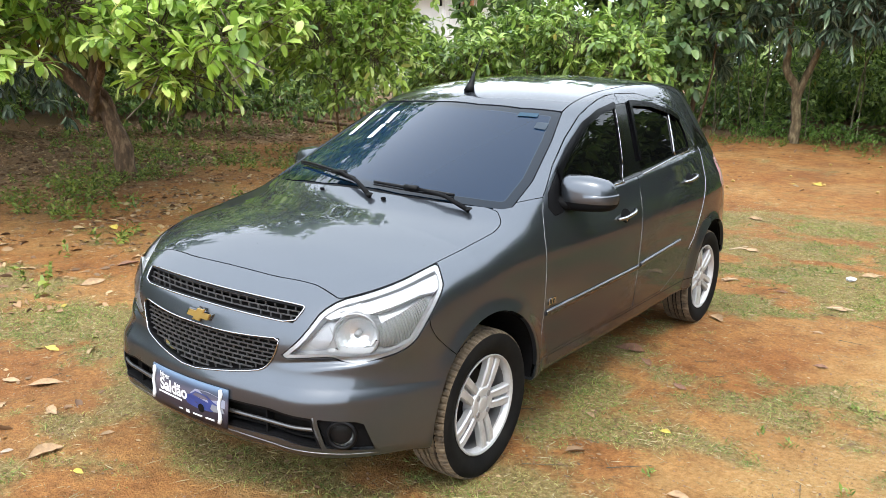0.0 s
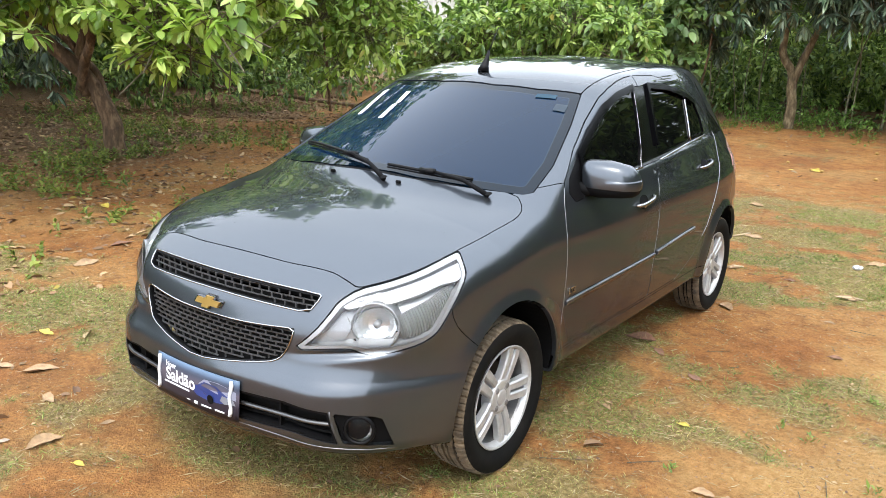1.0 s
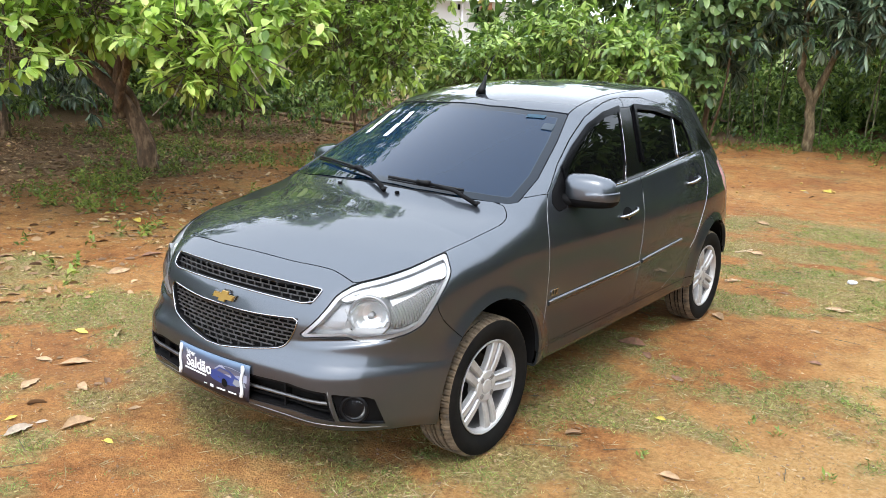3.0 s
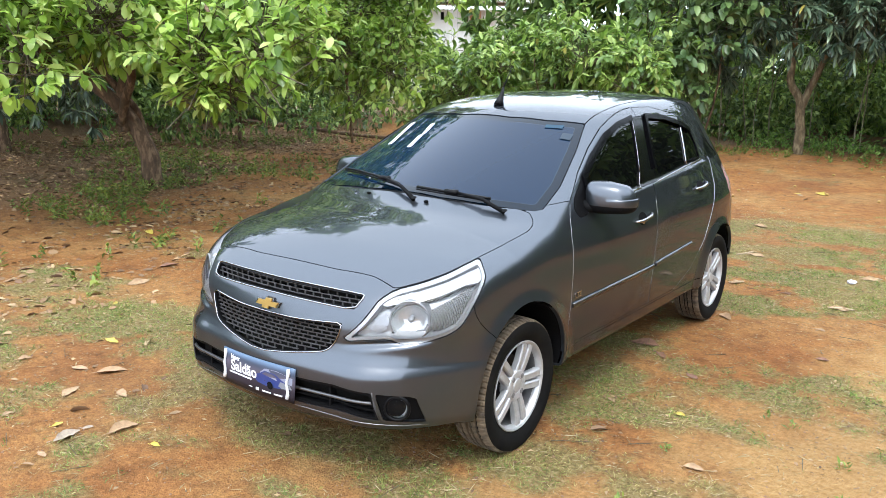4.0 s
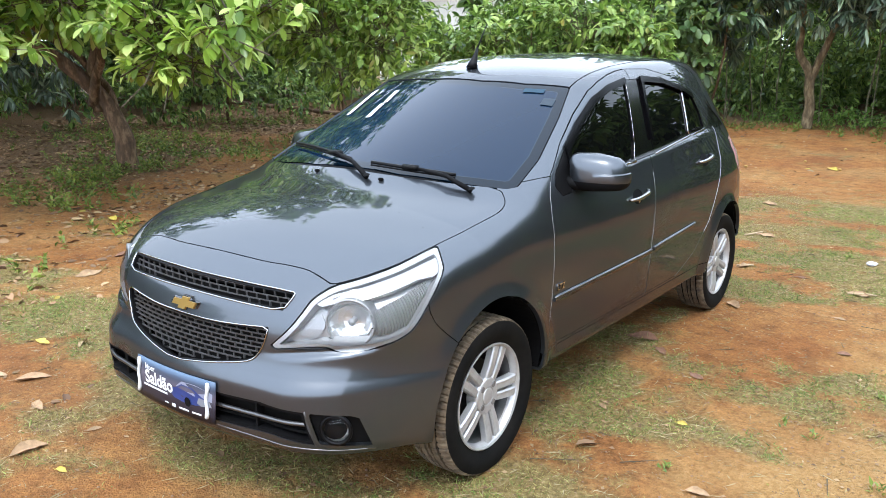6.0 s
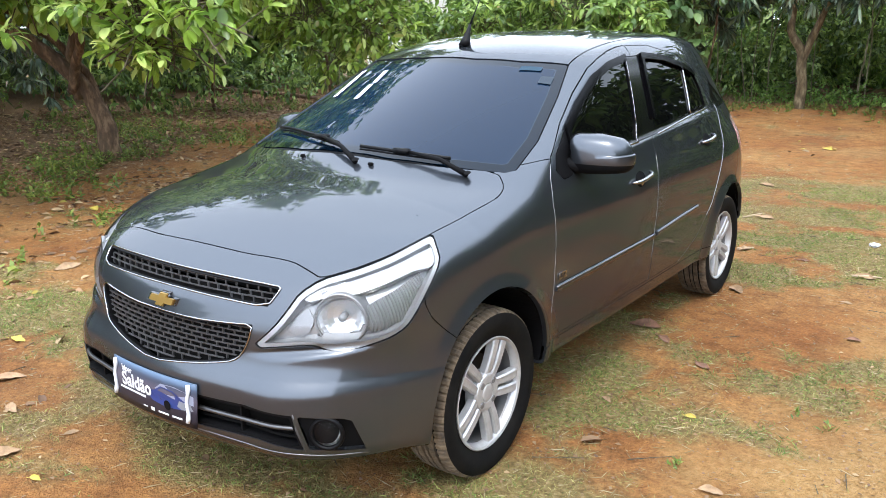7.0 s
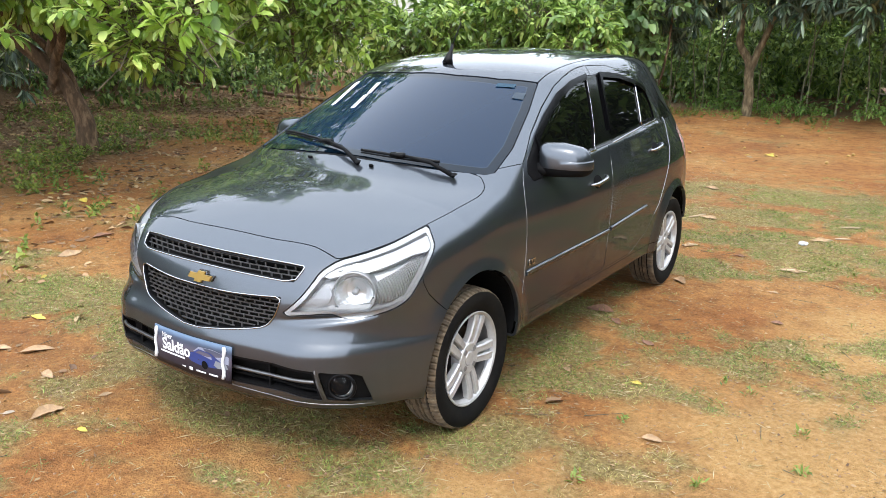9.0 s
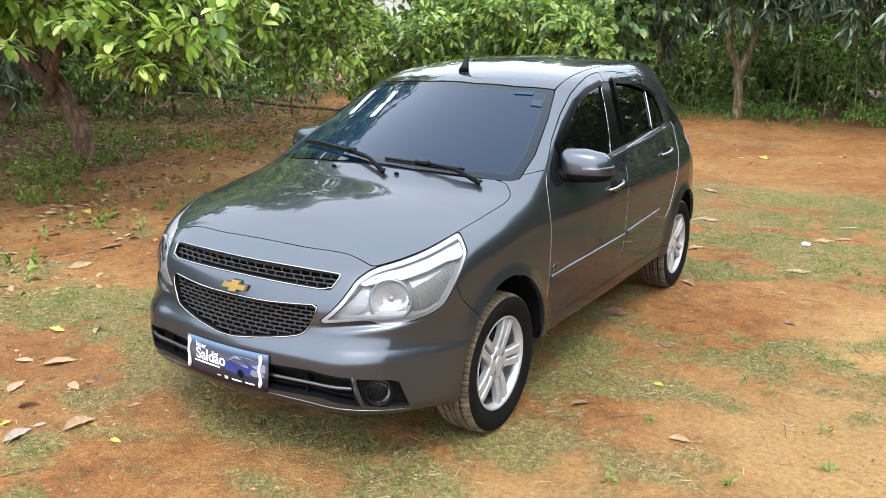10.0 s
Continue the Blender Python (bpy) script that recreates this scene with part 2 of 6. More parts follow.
gw = mixed(soil, 1.0, None, ga, "Color", gc, "Color", "MULTIPLY")
gd = ramp(soil, g5, "Fac", [(0.32, (0.62, 0.58, 0.55)), (0.5, (1.0, 1.0, 1.0)), (0.68, (1.3, 1.32, 1.32))])
gv = mixed(soil, 1.0, None, gw, mix_out(gw), gd, "Color", "MULTIPLY")
gx = mixed(soil, 1.0, None, gv, mix_out(gv), gb, "Color", "MULTIPLY")
pale_at = node(soil, "ShaderNodeAttribute")
pale_at.attribute_name = "pale"
dust = ramp(soil, g4, "Fac", [(0.3, (0.30, 0.160, 0.055)), (0.5, (0.395, 0.236, 0.088)), (0.7, (0.46, 0.30, 0.130))])
gx = mixed(soil, pale_at, "Fac", gx, mix_out(gx), dust, "Color")
turf_at = node(soil, "ShaderNodeAttribute")
turf_at.attribute_name = "turf"
thatch = ramp(soil, g4, "Fac", [(0.3, (0.070, 0.062, 0.022)), (0.5, (0.175, 0.155, 0.062)), (0.7, (0.33, 0.285, 0.140))])
tf = node(soil, "ShaderNodeMath")
tf.operation = "MULTIPLY"
tf.inputs[1].default_value = 0.72
link(soil, turf_at, "Fac", tf, 0)
gy = mixed(soil, tf, "Value", gx, mix_out(gx), thatch, "Color")
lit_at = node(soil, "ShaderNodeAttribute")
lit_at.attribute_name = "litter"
# brown of the leaf litter, darkened for the shade under the trees
shaded_litter = ramp(soil, g4, "Fac", [(0.3, (0.06, 0.04, 0.022)), (0.55, (0.14, 0.09, 0.048)), (0.72, (0.24, 0.155, 0.09))])
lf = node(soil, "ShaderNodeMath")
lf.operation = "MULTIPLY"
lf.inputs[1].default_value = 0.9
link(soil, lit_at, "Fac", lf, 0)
gz = mixed(soil, lf, "Value", gy, mix_out(gy), shaded_litter, "Color")
link(soil, gz, mix_out(gz), bsdf(soil), "Base Color")
gadd = node(soil, "ShaderNodeMath")
gadd.operation = "ADD"
link(soil, g4, "Fac", gadd, 0)
link(soil, g3, "Fac", gadd, 1)
bump(soil, gadd, "Value", 0.9, 0.026)


def ground_sheet():
    lim = [10, 13, 17, 22, 30, 45, 80, 160, 400, 1200]
    ax = np.array([-v for v in lim[:1:-1]] + list(np.arange(-14, -4, 0.16)) + list(np.arange(-4, 4.01, 0.05)) + [4.6, 5.5, 7] + lim)
    ay = np.array([-v for v in lim[::-1]] + [-7, -5, -4, -3] + list(np.arange(-2.4, 7.01, 0.05)) + list(np.arange(7.15, 19, 0.16)) + lim[3:])
    X, Y = np.meshgrid(ax, ay, indexing="ij")
    V = np.stack([X, Y, ground_z(X, Y)], -1).reshape(-1, 3)
    n, k = X.shape
    i = np.arange(n * k).reshape(n, k)
    Q = np.stack([i[:-1, :-1], i[1:, :-1], i[1:, 1:], i[:-1, 1:]], -1).reshape(-1, 4)
    me = mesh_arrays("ground", V, Q)
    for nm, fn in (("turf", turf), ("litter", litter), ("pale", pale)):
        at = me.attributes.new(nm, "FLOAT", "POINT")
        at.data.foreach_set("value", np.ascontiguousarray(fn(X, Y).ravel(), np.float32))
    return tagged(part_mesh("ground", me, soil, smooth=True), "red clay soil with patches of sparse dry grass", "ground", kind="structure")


ground_sheet()

# ---- car body: one smooth solid, cut into panels along its seams ----
def curve(keys, soft):
    """A smooth function through the neighbourhood of (place, value) keys."""
    a, b = keys[0][0] - 1, keys[-1][0] + 1
    xs = np.linspace(a, b, 1600)
    k = np.array(keys, float)
    ys = np.interp(xs, k[:, 0], k[:, 1])
    lo, hi = xs < k[0, 0], xs > k[-1, 0]
    ys[lo] = k[0, 1] + (xs[lo] - k[0, 0]) * (k[1, 1] - k[0, 1]) / (k[1, 0] - k[0, 0])
    ys[hi] = k[-1, 1] + (xs[hi] - k[-1, 0]) * (k[-1, 1] - k[-2, 1]) / (k[-1, 0] - k[-2, 0])
    w = max(1, int(3 * soft / (xs[1] - xs[0])))
    g = np.exp(-0.5 * (np.arange(-w, w + 1) * (xs[1] - xs[0]) / soft) ** 2)
    ys = np.convolve(np.pad(ys, w, mode="edge"), g / g.sum(), "valid")
    return lambda v: np.interp(v, xs, ys)


def smax(a, b, k):
    h = np.maximum(k - np.abs(a - b), 0) / k
    return np.maximum(a, b) + h * h * h * k / 6


WHEELBASE, WHEEL_R = 2.543, 0.303
# height of the centre line: nose, bonnet, windscreen, roof, tail
top_line = curve([(-0.80, 0.70), (-0.70, 0.785), (-0.62, 0.835), (-0.5, 0.885), (-0.38, 0.927), (-0.2, 0.975), (0.03, 1.02), (0.5, 1.245), (0.93, 1.45), (1.08, 1.487), (1.3, 1.518), (1.6, 1.54), (2.0, 1.55), (2.4, 1.535), (2.8, 1.49), (3.05, 1.45), (3.4, 1.38)], 0.045)
half_width = curve([(-0.85, 0.67), (-0.6, 0.757), (-0.4, 0.803), (-0.2, 0.822), (0.0, 0.832), (0.4, 0.832), (1.2, 0.842), (2.2, 0.84), (2.55, 0.835), (2.9, 0.80), (3.2, 0.72)], 0.12)
side_inset = curve([(0.10, 0.10), (0.2, 0.055), (0.3, 0.022), (0.42, 0.006), (0.58, 0.0), (0.72, 0.002), (0.84, 0.010), (0.92, 0.028), (0.98, 0.053), (1.1, 0.092), (1.2, 0.126), (1.3, 0.164), (1.4, 0.205), (1.5, 0.26)], 0.03)
nose_line = curve([(0.15, -0.62), (0.22, -0.73), (0.30, -0.785), (0.40, -0.795), (0.46, -0.792), (0.487, -0.790), (0.50, -0.783), (0.552, -0.753), (0.58, -0.745), (0.65, -0.732), (0.72, -0.706), (0.78, -0.668), (0.84, -0.60), (0.9, -0.5)], 0.011)
tail_line = curve([(0.2, 3.08), (0.35, 3.19), (0.6, 3.2), (0.8, 3.17), (0.95, 3.15), (1.1, 3.08), (1.25, 3.0), (1.4, 2.93), (1.5, 2.9)], 0.04)
blend_r = curve([(-0.9, 0.12), (-0.3, 0.14), (0.1, 0.14), (0.45, 0.075), (2.8, 0.10), (3.2, 0.2)], 0.1)


def body_field(x, y, z):
    """Below zero inside the body, about in metres."""
    ax = np.abs(x)
    flare = 0
    for wy in (0.0, WHEELBASE):
        r = np.hypot(y - wy, z - 0.31)
        flare = flare + 0.023 * np.exp(-(((r - 0.35) / 0.062) ** 2)) * np.clip((0.86 - z) / 0.2, 0, 1)
    ledge = 0.577 + 0.12 * np.maximum(ax - 0.41, 0)
    crease = np.clip((0.735 - ax) / 0.09, 0, 1)
    under = np.clip((ledge - z) / 0.13, 0, 1)
    wide = np.clip((ax - 0.12) / 0.48, 0, 1) ** 2
    sharp = crease / (1 + np.exp(np.clip((0.455 - ax) / 0.030, -40, 40)))
    proud = 0.016 * sharp / (1 + np.exp(np.clip((z - ledge) / 0.004, -40, 40))) + 0.022 * wide * under * under * (3 - 2 * under)
    proud = proud - 0.011 * sharp * np.exp(-(((z - ledge - 0.014) / 0.011) ** 2))
    flare = flare + proud / (1 + np.exp(np.clip((y + 0.3) / 0.03, -40, 40)))
    side = ax - (half_width(y) - side_inset(z) + flare)
    side = side + 0.15 * np.clip((y - 2.1) / 0.9, 0, 1.2) ** 2 * np.clip((z - 0.95) / 0.45, 0, 1.2)
    belt = 1.030 + 0.062 * (y - 0.66)
    along = np.clip((y - 0.52) / 0.15, 0, 1) * np.clip((2.75 - y) / 0.3, 0, 1)
    side = side + 0.012 * along / (1 + np.exp(np.clip((belt - 0.022 - z) / 0.006, -40, 40)))
    bow = np.clip((y + 0.75) / 0.7, 0, 1) * 0.40
    ye = y - bow * ax * ax
    crown = 0.06 + 0.06 * np.clip((y - 0.3) / 0.7, 0, 1)
    zt = top_line(ye) - crown * ax * ax
    slope = (top_line(ye + 0.01) - top_line(ye - 0.01)) / 0.02
    up = (z - zt) / np.sqrt(1 + slope * slope)
    over = np.maximum(ax - 0.42, 0)
    full = np.clip((z - 0.52) / 0.16, 0, 1)
    fwd = (nose_line(z) - proud + (0.34 - 0.09 * full) * ax * ax + (1.3 - 0.4 * full) * over * over - y) * 0.9
    back = y - (tail_line(z) - 0.22 * ax * ax - 1.2 * np.maximum(ax - 0.5, 0) ** 2)
    low = 0.17 + 0.13 * np.clip((y - 0.1) / 0.15, 0, 1) * np.clip((ax - 0.55) / 0.2, 0, 1) + 0.085 * np.clip(-y / 0.4, 0, 1) + 0.1 * np.clip((y - 2.6) / 0.2, 0, 1) - z
    f = smax(side, up, blend_r(y))
    f = smax(f, fwd, 0.10)
    f = smax(f, back, 0.12)
    return smax(f, low, 0.035)


def cast_body(coarse=1):
    """The half body at x >= 0, met by rays from its long axis."""
    A, B, C0 = -0.30, 2.75, 0.62
    n_front, n_mid, n_back, n_round = [v // coarse for v in (104, 230, 48, 250)]
    origin, lean = [], []
    for i in range(n_front):
        origin.append(A), lean.append(-math.pi / 2 * (1 - i / n_front))
    for i in range(n_mid):
        origin.append(A + (B - A) * i / n_mid), lean.append(0.0)
    for i in range(n_back + 1):
        origin.append(B), lean.append(math.pi / 2 * i / n_back)
    th = np.linspace(-math.pi / 2, math.pi / 2, n_round)
    O, L = np.array(origin)[:, None], np.array(lean)[:, None]
    dx = np.cos(L) * np.cos(th)[None]
    dz = np.cos(L) * np.sin(th)[None]
    dy = np.sin(L) + 0 * dx
    lo, hi = np.zeros_like(dx), np.full_like(dx, 2.2)
    for _ in range(34):
        mid = (lo + hi) / 2
        inside = body_field(mid * dx, O + mid * dy, C0 + mid * dz) < 0
        lo, hi = np.where(inside, mid, lo), np.where(inside, hi, mid)
    P = np.stack([lo * dx, O + lo * dy, C0 + lo * dz], -1)
    P[:, 0, 0] = P[:, -1, 0] = 0
    n, k = dx.shape
    ids = np.arange(n * k).reshape(n, k)
    q = np.stack([ids[:-1, :-1], ids[:-1, 1:], ids[1:, 1:], ids[1:, :-1]], -1).reshape(-1, 4)
    tri = np.concatenate([q[:, [0, 1, 2]], q[:, [0, 2, 3]]])
    return P.reshape(-1, 3), tri[:, ::-1]


def body_normals(P):
    e = 0.004
    g = np.stack([body_field(P[:, 0] + e, P[:, 1], P[:, 2]) - body_field(P[:, 0] - e, P[:, 1], P[:, 2]),
                  body_field(P[:, 0], P[:, 1] + e, P[:, 2]) - body_field(P[:, 0], P[:, 1] - e, P[:, 2]),
                  body_field(P[:, 0], P[:, 1], P[:, 2] + e) - body_field(P[:, 0], P[:, 1], P[:, 2] - e)], -1)
    return g / np.maximum(np.linalg.norm(g, axis=1, keepdims=True), 1e-9)


def clip_mesh(V, T, d, keep_below=True):
    """The triangles where d < 0 (or > 0), cut along d = 0."""
    if not keep_below:
        d = -d
    s = d[T] < 0
    c = s.sum(1)
    out = [T[c == 3]]
    edges, pts = {}, []
    base = len(V)

    def cut(a, b):
        key = (a, b) if a < b else (b, a)
        if key not in edges:
            t = d[key[0]] / (d[key[0]] - d[key[1]])
            edges[key] = base + len(pts)
            pts.append(V[key[0]] + t * (V[key[1]] - V[key[0]]))
        return edges[key]

    extra = []
    for tri, m in zip(T[(c == 1) | (c == 2)].tolist(), s[(c == 1) | (c == 2)].tolist()):
        if sum(m) == 1:
            i = m.index(True)
            a, b, e = tri[i], tri[(i + 1) % 3], tri[(i + 2) % 3]
            extra.append((a, cut(a, b), cut(a, e)))
        else:
            i = m.index(False)
            a, b, e = tri[i], tri[(i + 1) % 3], tri[(i + 2) % 3]
            p, q = cut(a, b), cut(a, e)
            extra.append((p, b, e))
            extra.append((p, e, q))
    if extra:
        out.append(np.array(extra))
    T2 = np.concatenate(out)
    V2 = np.concatenate([V, np.array(pts).reshape(-1, 3)]) if pts else V
    used = np.unique(T2)
    back = np.full(len(V2), -1)
    back[used] = np.arange(len(used))
    return V2[used], back[T2]


def poly_field(u, v, pts, r=0.0):
    """Signed distance to a closed outline, rounded by r."""
    p = np.array(pts, float)
    d = np.full(u.shape, 1e9)
    inside = np.zeros(u.shape, bool)
    for (x0, y0), (x1, y1) in zip(p, np.roll(p, -1, 0)):
        ex, ey = x1 - x0, y1 - y0
        t = np.clip(((u - x0) * ex + (v - y0) * ey) / (ex * ex + ey * ey), 0, 1)
        d = np.minimum(d, np.hypot(u - x0 - t * ex, v - y0 - t * ey))
        inside ^= ((y0 > v) != (y1 > v)) & (u < (x1 - x0) * (v - y0) / (y1 - y0 + 1e-12) + x0)
    return np.where(inside, -d, d) - r


def rounded(pts, times=2):
    """Cuts the corners of an outline so that it runs in a curve."""
    p = [np.array(q, float) for q in pts]
    for _ in range(times):
        p = [x for a, b in zip(p, p[1:] + p[:1]) for x in (0.78 * a + 0.22 * b, 0.22 * a + 0.78 * b)]
    return [tuple(q) for q in p]


def boundary(T):
    e = np.concatenate([T[:, [0, 1]], T[:, [1, 2]], T[:, [2, 0]]])
    key = np.sort(e, 1)
    _, idx, cnt = np.unique(key, axis=0, return_index=True, return_counts=True)
    return e[idx[cnt == 1]]


def panel(name, V, T, mat, parent, label="", sink=0.0, rim=0.012, both=True, one_side=0, rim_mat=None):
    """A panel of the body: its skin moved in by sink, with a turned-in edge. both: mirrored into one mesh."""
    if len(T) == 0:
        return None
    N = body_normals(V)
    V = V - N * sink
    e = boundary(T)
    e = e[(V[e[:, 0], 0] > 1e-4) | (V[e[:, 1], 0] > 1e-4)]
    n = len(V)
    Vs, Ns, Ts = [V], [N], [T]
    if rim and len(e):
        k = len(e)
        a, b = V[e[:, 0]], V[e[:, 1]]
        na, nb = N[e[:, 0]], N[e[:, 1]]
        Vs += [a, b, b - nb * rim, a - na * rim]
        f = np.cross(b - a, -na)
        f /= np.maximum(np.linalg.norm(f, axis=1, keepdims=True), 1e-9)
        Ns += [-f] * 4
        i = n + np.arange(k)
        Ts += [np.stack([i + k, i, i + 3 * k], 1), np.stack([i + k, i + 3 * k, i + 2 * k], 1)]
    V, N, T = np.concatenate(Vs), np.concatenate(Ns), np.concatenate(Ts)
    flip = np.array([-1, 1, 1])
    if both:
        m = len(V)
        V, N, T = np.concatenate([V, V * flip]), np.concatenate([N, N * flip]), np.concatenate([T, T[:, ::-1] + m])
    elif one_side < 0:
        V, N, T = V * flip, N * flip, T[:, ::-1]
    me = mesh_arrays(name, V, T)
    me.polygons.foreach_set("use_smooth", [True] * len(T))
    me.normals_split_custom_set_from_vertices(N.tolist())
    return part_mesh(name, me, mat, parent, label)


car = thing("car", (0, 1.2, 0), "dark grey metallic hatchback car parked on red soil", "car")
BV, BT = cast_body()

# ---- panels ----
def inside(V, T, fn, gap=0.0):
    """Splits a skin into (inside, outside) of a region, leaving a gap between them."""
    d = fn(V[:, 0], V[:, 1], V[:, 2])
    return clip_mesh(V, T, d + gap), clip_mesh(V, T, d - gap, False)


def side_region(pts, r=0.0, low=0.3):
    return lambda x, y, z: np.where(x > low, poly_field(y, z, pts, r), 0.5)


def front_region(pts, r=0.0, behind=-0.35):
    return lambda x, y, z: np.where(y < behind, poly_field(x, z, pts, r), 0.5)


def top_region(pts, above, r=0.0):
    return lambda x, y, z: np.where(z > above, poly_field(x, y, pts, r), 0.5)


def corner_region(pts, r=0.0):
    return lambda x, y, z: np.where((y < 0.1) & (x > 0.2), poly_field((x + y) * 0.7071, z, pts, r), 0.5)


ARCHES = ((-0.012, 0.335, 0.358), (WHEELBASE, 0.335, 0.35))


def arches(x, y, z):
    d = np.full(x.shape, 0.5)
    for wy, wz, r in ARCHES:
        d = np.minimum(d, np.hypot((y - wy) / 0.955, z - wz) - r)
    return np.where(x > 0.42, d, 0.5)


FRONT_WINDOW = [(0.665, 1.035), (0.68, 1.155), (0.84, 1.247), (1.035, 1.338), (1.21, 1.386), (1.43, 1.416), (1.40, 1.32), (1.335, 1.13), (1.285, 1.046)]
REAR_WINDOW = [(1.535, 1.06), (1.545, 1.17), (1.575, 1.312), (1.615, 1.42), (1.87, 1.404), (2.125, 1.357), (2.28, 1.305), (2.322, 1.226), (2.33, 1.13), (2.07, 1.11)]
PILLAR = [(1.285, 1.046), (1.335, 1.13), (1.40, 1.32), (1.43, 1.416), (1.615, 1.42), (1.575, 1.312), (1.545, 1.17), (1.535, 1.06)]
SAIL = [(0.50, 1.02), (0.53, 1.07), (0.675, 1.155), (0.66, 1.035), (0.62, 0.985), (0.54, 0.98)]
QUARTER = [(2.42, 1.115), (2.54, 1.265), (2.66, 1.20), (2.79, 1.122)]
FRONT_DOOR = [(0.345, 0.39), (0.39, 0.58), (0.415, 0.91), (0.445, 0.995), (0.49, 1.065), (0.66, 1.175), (0.85, 1.281), (1.05, 1.379), (1.165, 1.415), (1.29, 1.443), (1.395, 1.459), (1.50, 1.468), (1.48, 1.25), (1.45, 1.01), (1.414, 0.905), (1.36, 0.643), (1.34, 0.39)]
REAR_DOOR = [(1.346, 0.39), (1.366, 0.643), (1.42, 0.905), (1.456, 1.01), (1.486, 1.25), (1.506, 1.468), (1.76, 1.466), (2.04, 1.423), (2.30, 1.348), (2.42, 1.27), (2.49, 1.16), (2.488, 1.10), (2.44, 0.952), (2.32, 0.785), (2.19, 0.619), (1.985, 0.474), (1.75, 0.39)]
WINDSCREEN = [(-0.15, 0.14), (0.228, 0.15), (0.48, 0.205), (0.60, 0.252), (0.672, 0.288), (0.697, 0.325), (0.682, 0.507), (0.614, 0.784), (0.545, 1.005), (0.36, 0.918), (0.15, 0.87), (-0.15, 0.87)]
BONNET = [(-0.15, -0.562), (0.1, -0.562), (0.235, -0.557), (0.343, -0.541), (0.417, -0.533), (0.459, -0.536), (0.505, -0.539), (0.532, -0.540), (0.555, -0.524), (0.592, -0.485), (0.619, -0.451), (0.65, -0.399), (0.669, -0.355), (0.686, -0.296), (0.700, -0.215), (0.709, -0.12), (0.715, -0.042), (0.724, 0.053), (0.729, 0.155), (0.71, 0.225), (0.65, 0.275), (0.48, 0.193), (0.228, 0.128), (-0.15, 0.12)]
HEADLIGHT = rounded([(-0.222, 0.599), (-0.146, 0.675), (-0.101, 0.729), (-0.066, 0.772), (0.0, 0.808), (0.095, 0.830), (0.199, 0.858), (0.297, 0.889), (0.357, 0.905), (0.363, 0.874), (0.369, 0.842), (0.326, 0.775), (0.270, 0.695), (0.240, 0.664), (0.195, 0.640), (0.14, 0.622), (0.071, 0.610), (0.004, 0.609), (-0.036, 0.622), (-0.084, 0.620)], 1)
UPPER_GRILLE = [(-0.2, 0.787), (0.2, 0.787), (0.43, 0.783), (0.445, 0.776), (0.425, 0.727), (0.25, 0.730), (-0.2, 0.733)]
LOWER_GRILLE = [(-0.156, 0.657), (0.156, 0.657), (0.29, 0.665), (0.39, 0.673), (0.383, 0.63), (0.368, 0.595), (0.345, 0.563), (0.31, 0.547), (0.18, 0.524), (0.0, 0.502), (-0.18, 0.524)]
LOWER_INTAKE = [(-0.2, 0.434), (0.24, 0.434), (0.40, 0.437), (0.552, 0.424), (0.576, 0.307), (0.446, 0.330), (0.234, 0.326), (-0.2, 0.323)]
FOG_RECESS = [(0.566, 0.422), (0.662, 0.410), (0.682, 0.398), (0.703, 0.293), (0.588, 0.312)]
INDICATOR = [(0.110, 0.736), (0.19, 0.772), (0.305, 0.828), (0.318, 0.800), (0.278, 0.738), (0.245, 0.688), (0.190, 0.660), (0.140, 0.650)]
LAMP_INNER = [(-0.125, 0.660), (-0.078, 0.722), (-0.05, 0.742), (-0.035, 0.700), (-0.05, 0.655), (-0.085, 0.640)]
LAMP_BROW = [(-0.062, 0.76), (0.0, 0.79), (0.095, 0.81), (0.199, 0.838), (0.297, 0.868), (0.360, 0.884), (0.366, 0.866), (0.342, 0.832), (0.28, 0.828), (0.19, 0.800), (0.10, 0.776), (0.02, 0.768), (-0.04, 0.752)]
TAIL_LAMP = [(2.78, 1.04), (2.92, 1.06), (2.99, 0.83), (2.86, 0.80), (2.76, 0.90)]


def visor_limit(pts, back0, back1):
    """Above zero where the rain visor runs: along the front and top of a window."""
    def f(y, z):
        return np.maximum((1.125 if back0 > 2 else 1.05) - z, y - (back0 + (z - 1.125) * back1))
    return f


def side_x(y, z, off=0.0):
    """Where the side skin lies at y, z, moved out by off."""
    lo, hi = 0.3, 1.1
    for _ in range(30):
        mid = (lo + hi) / 2
        f = float(body_field(np.array([mid]), np.array([y]), np.array([z]))[0])
        lo, hi = (mid, hi) if f < 0 else (lo, mid)
    return lo + off


handle_metal = material("handle_metal", (0.30, 0.30, 0.31), 0.22, 1.0)
visor_plastic = material("smoked_plastic", (0.0025, 0.0025, 0.003), 0.2, spec=0.03)
rest = inside(BV, BT, arches)[1]
shell = inside(*cast_body(3), arches)[1]
for region in (corner_region(HEADLIGHT, 0.012), front_region(UPPER_GRILLE, 0.01), front_region(LOWER_GRILLE, 0.01), front_region(LOWER_INTAKE, 0.01), front_region(FOG_RECESS, 0.01)):
    shell = inside(*shell, region)[1]
panel("underbody", *shell, dark_void, car, "black inner shell and floor", sink=0.03, rim=0)

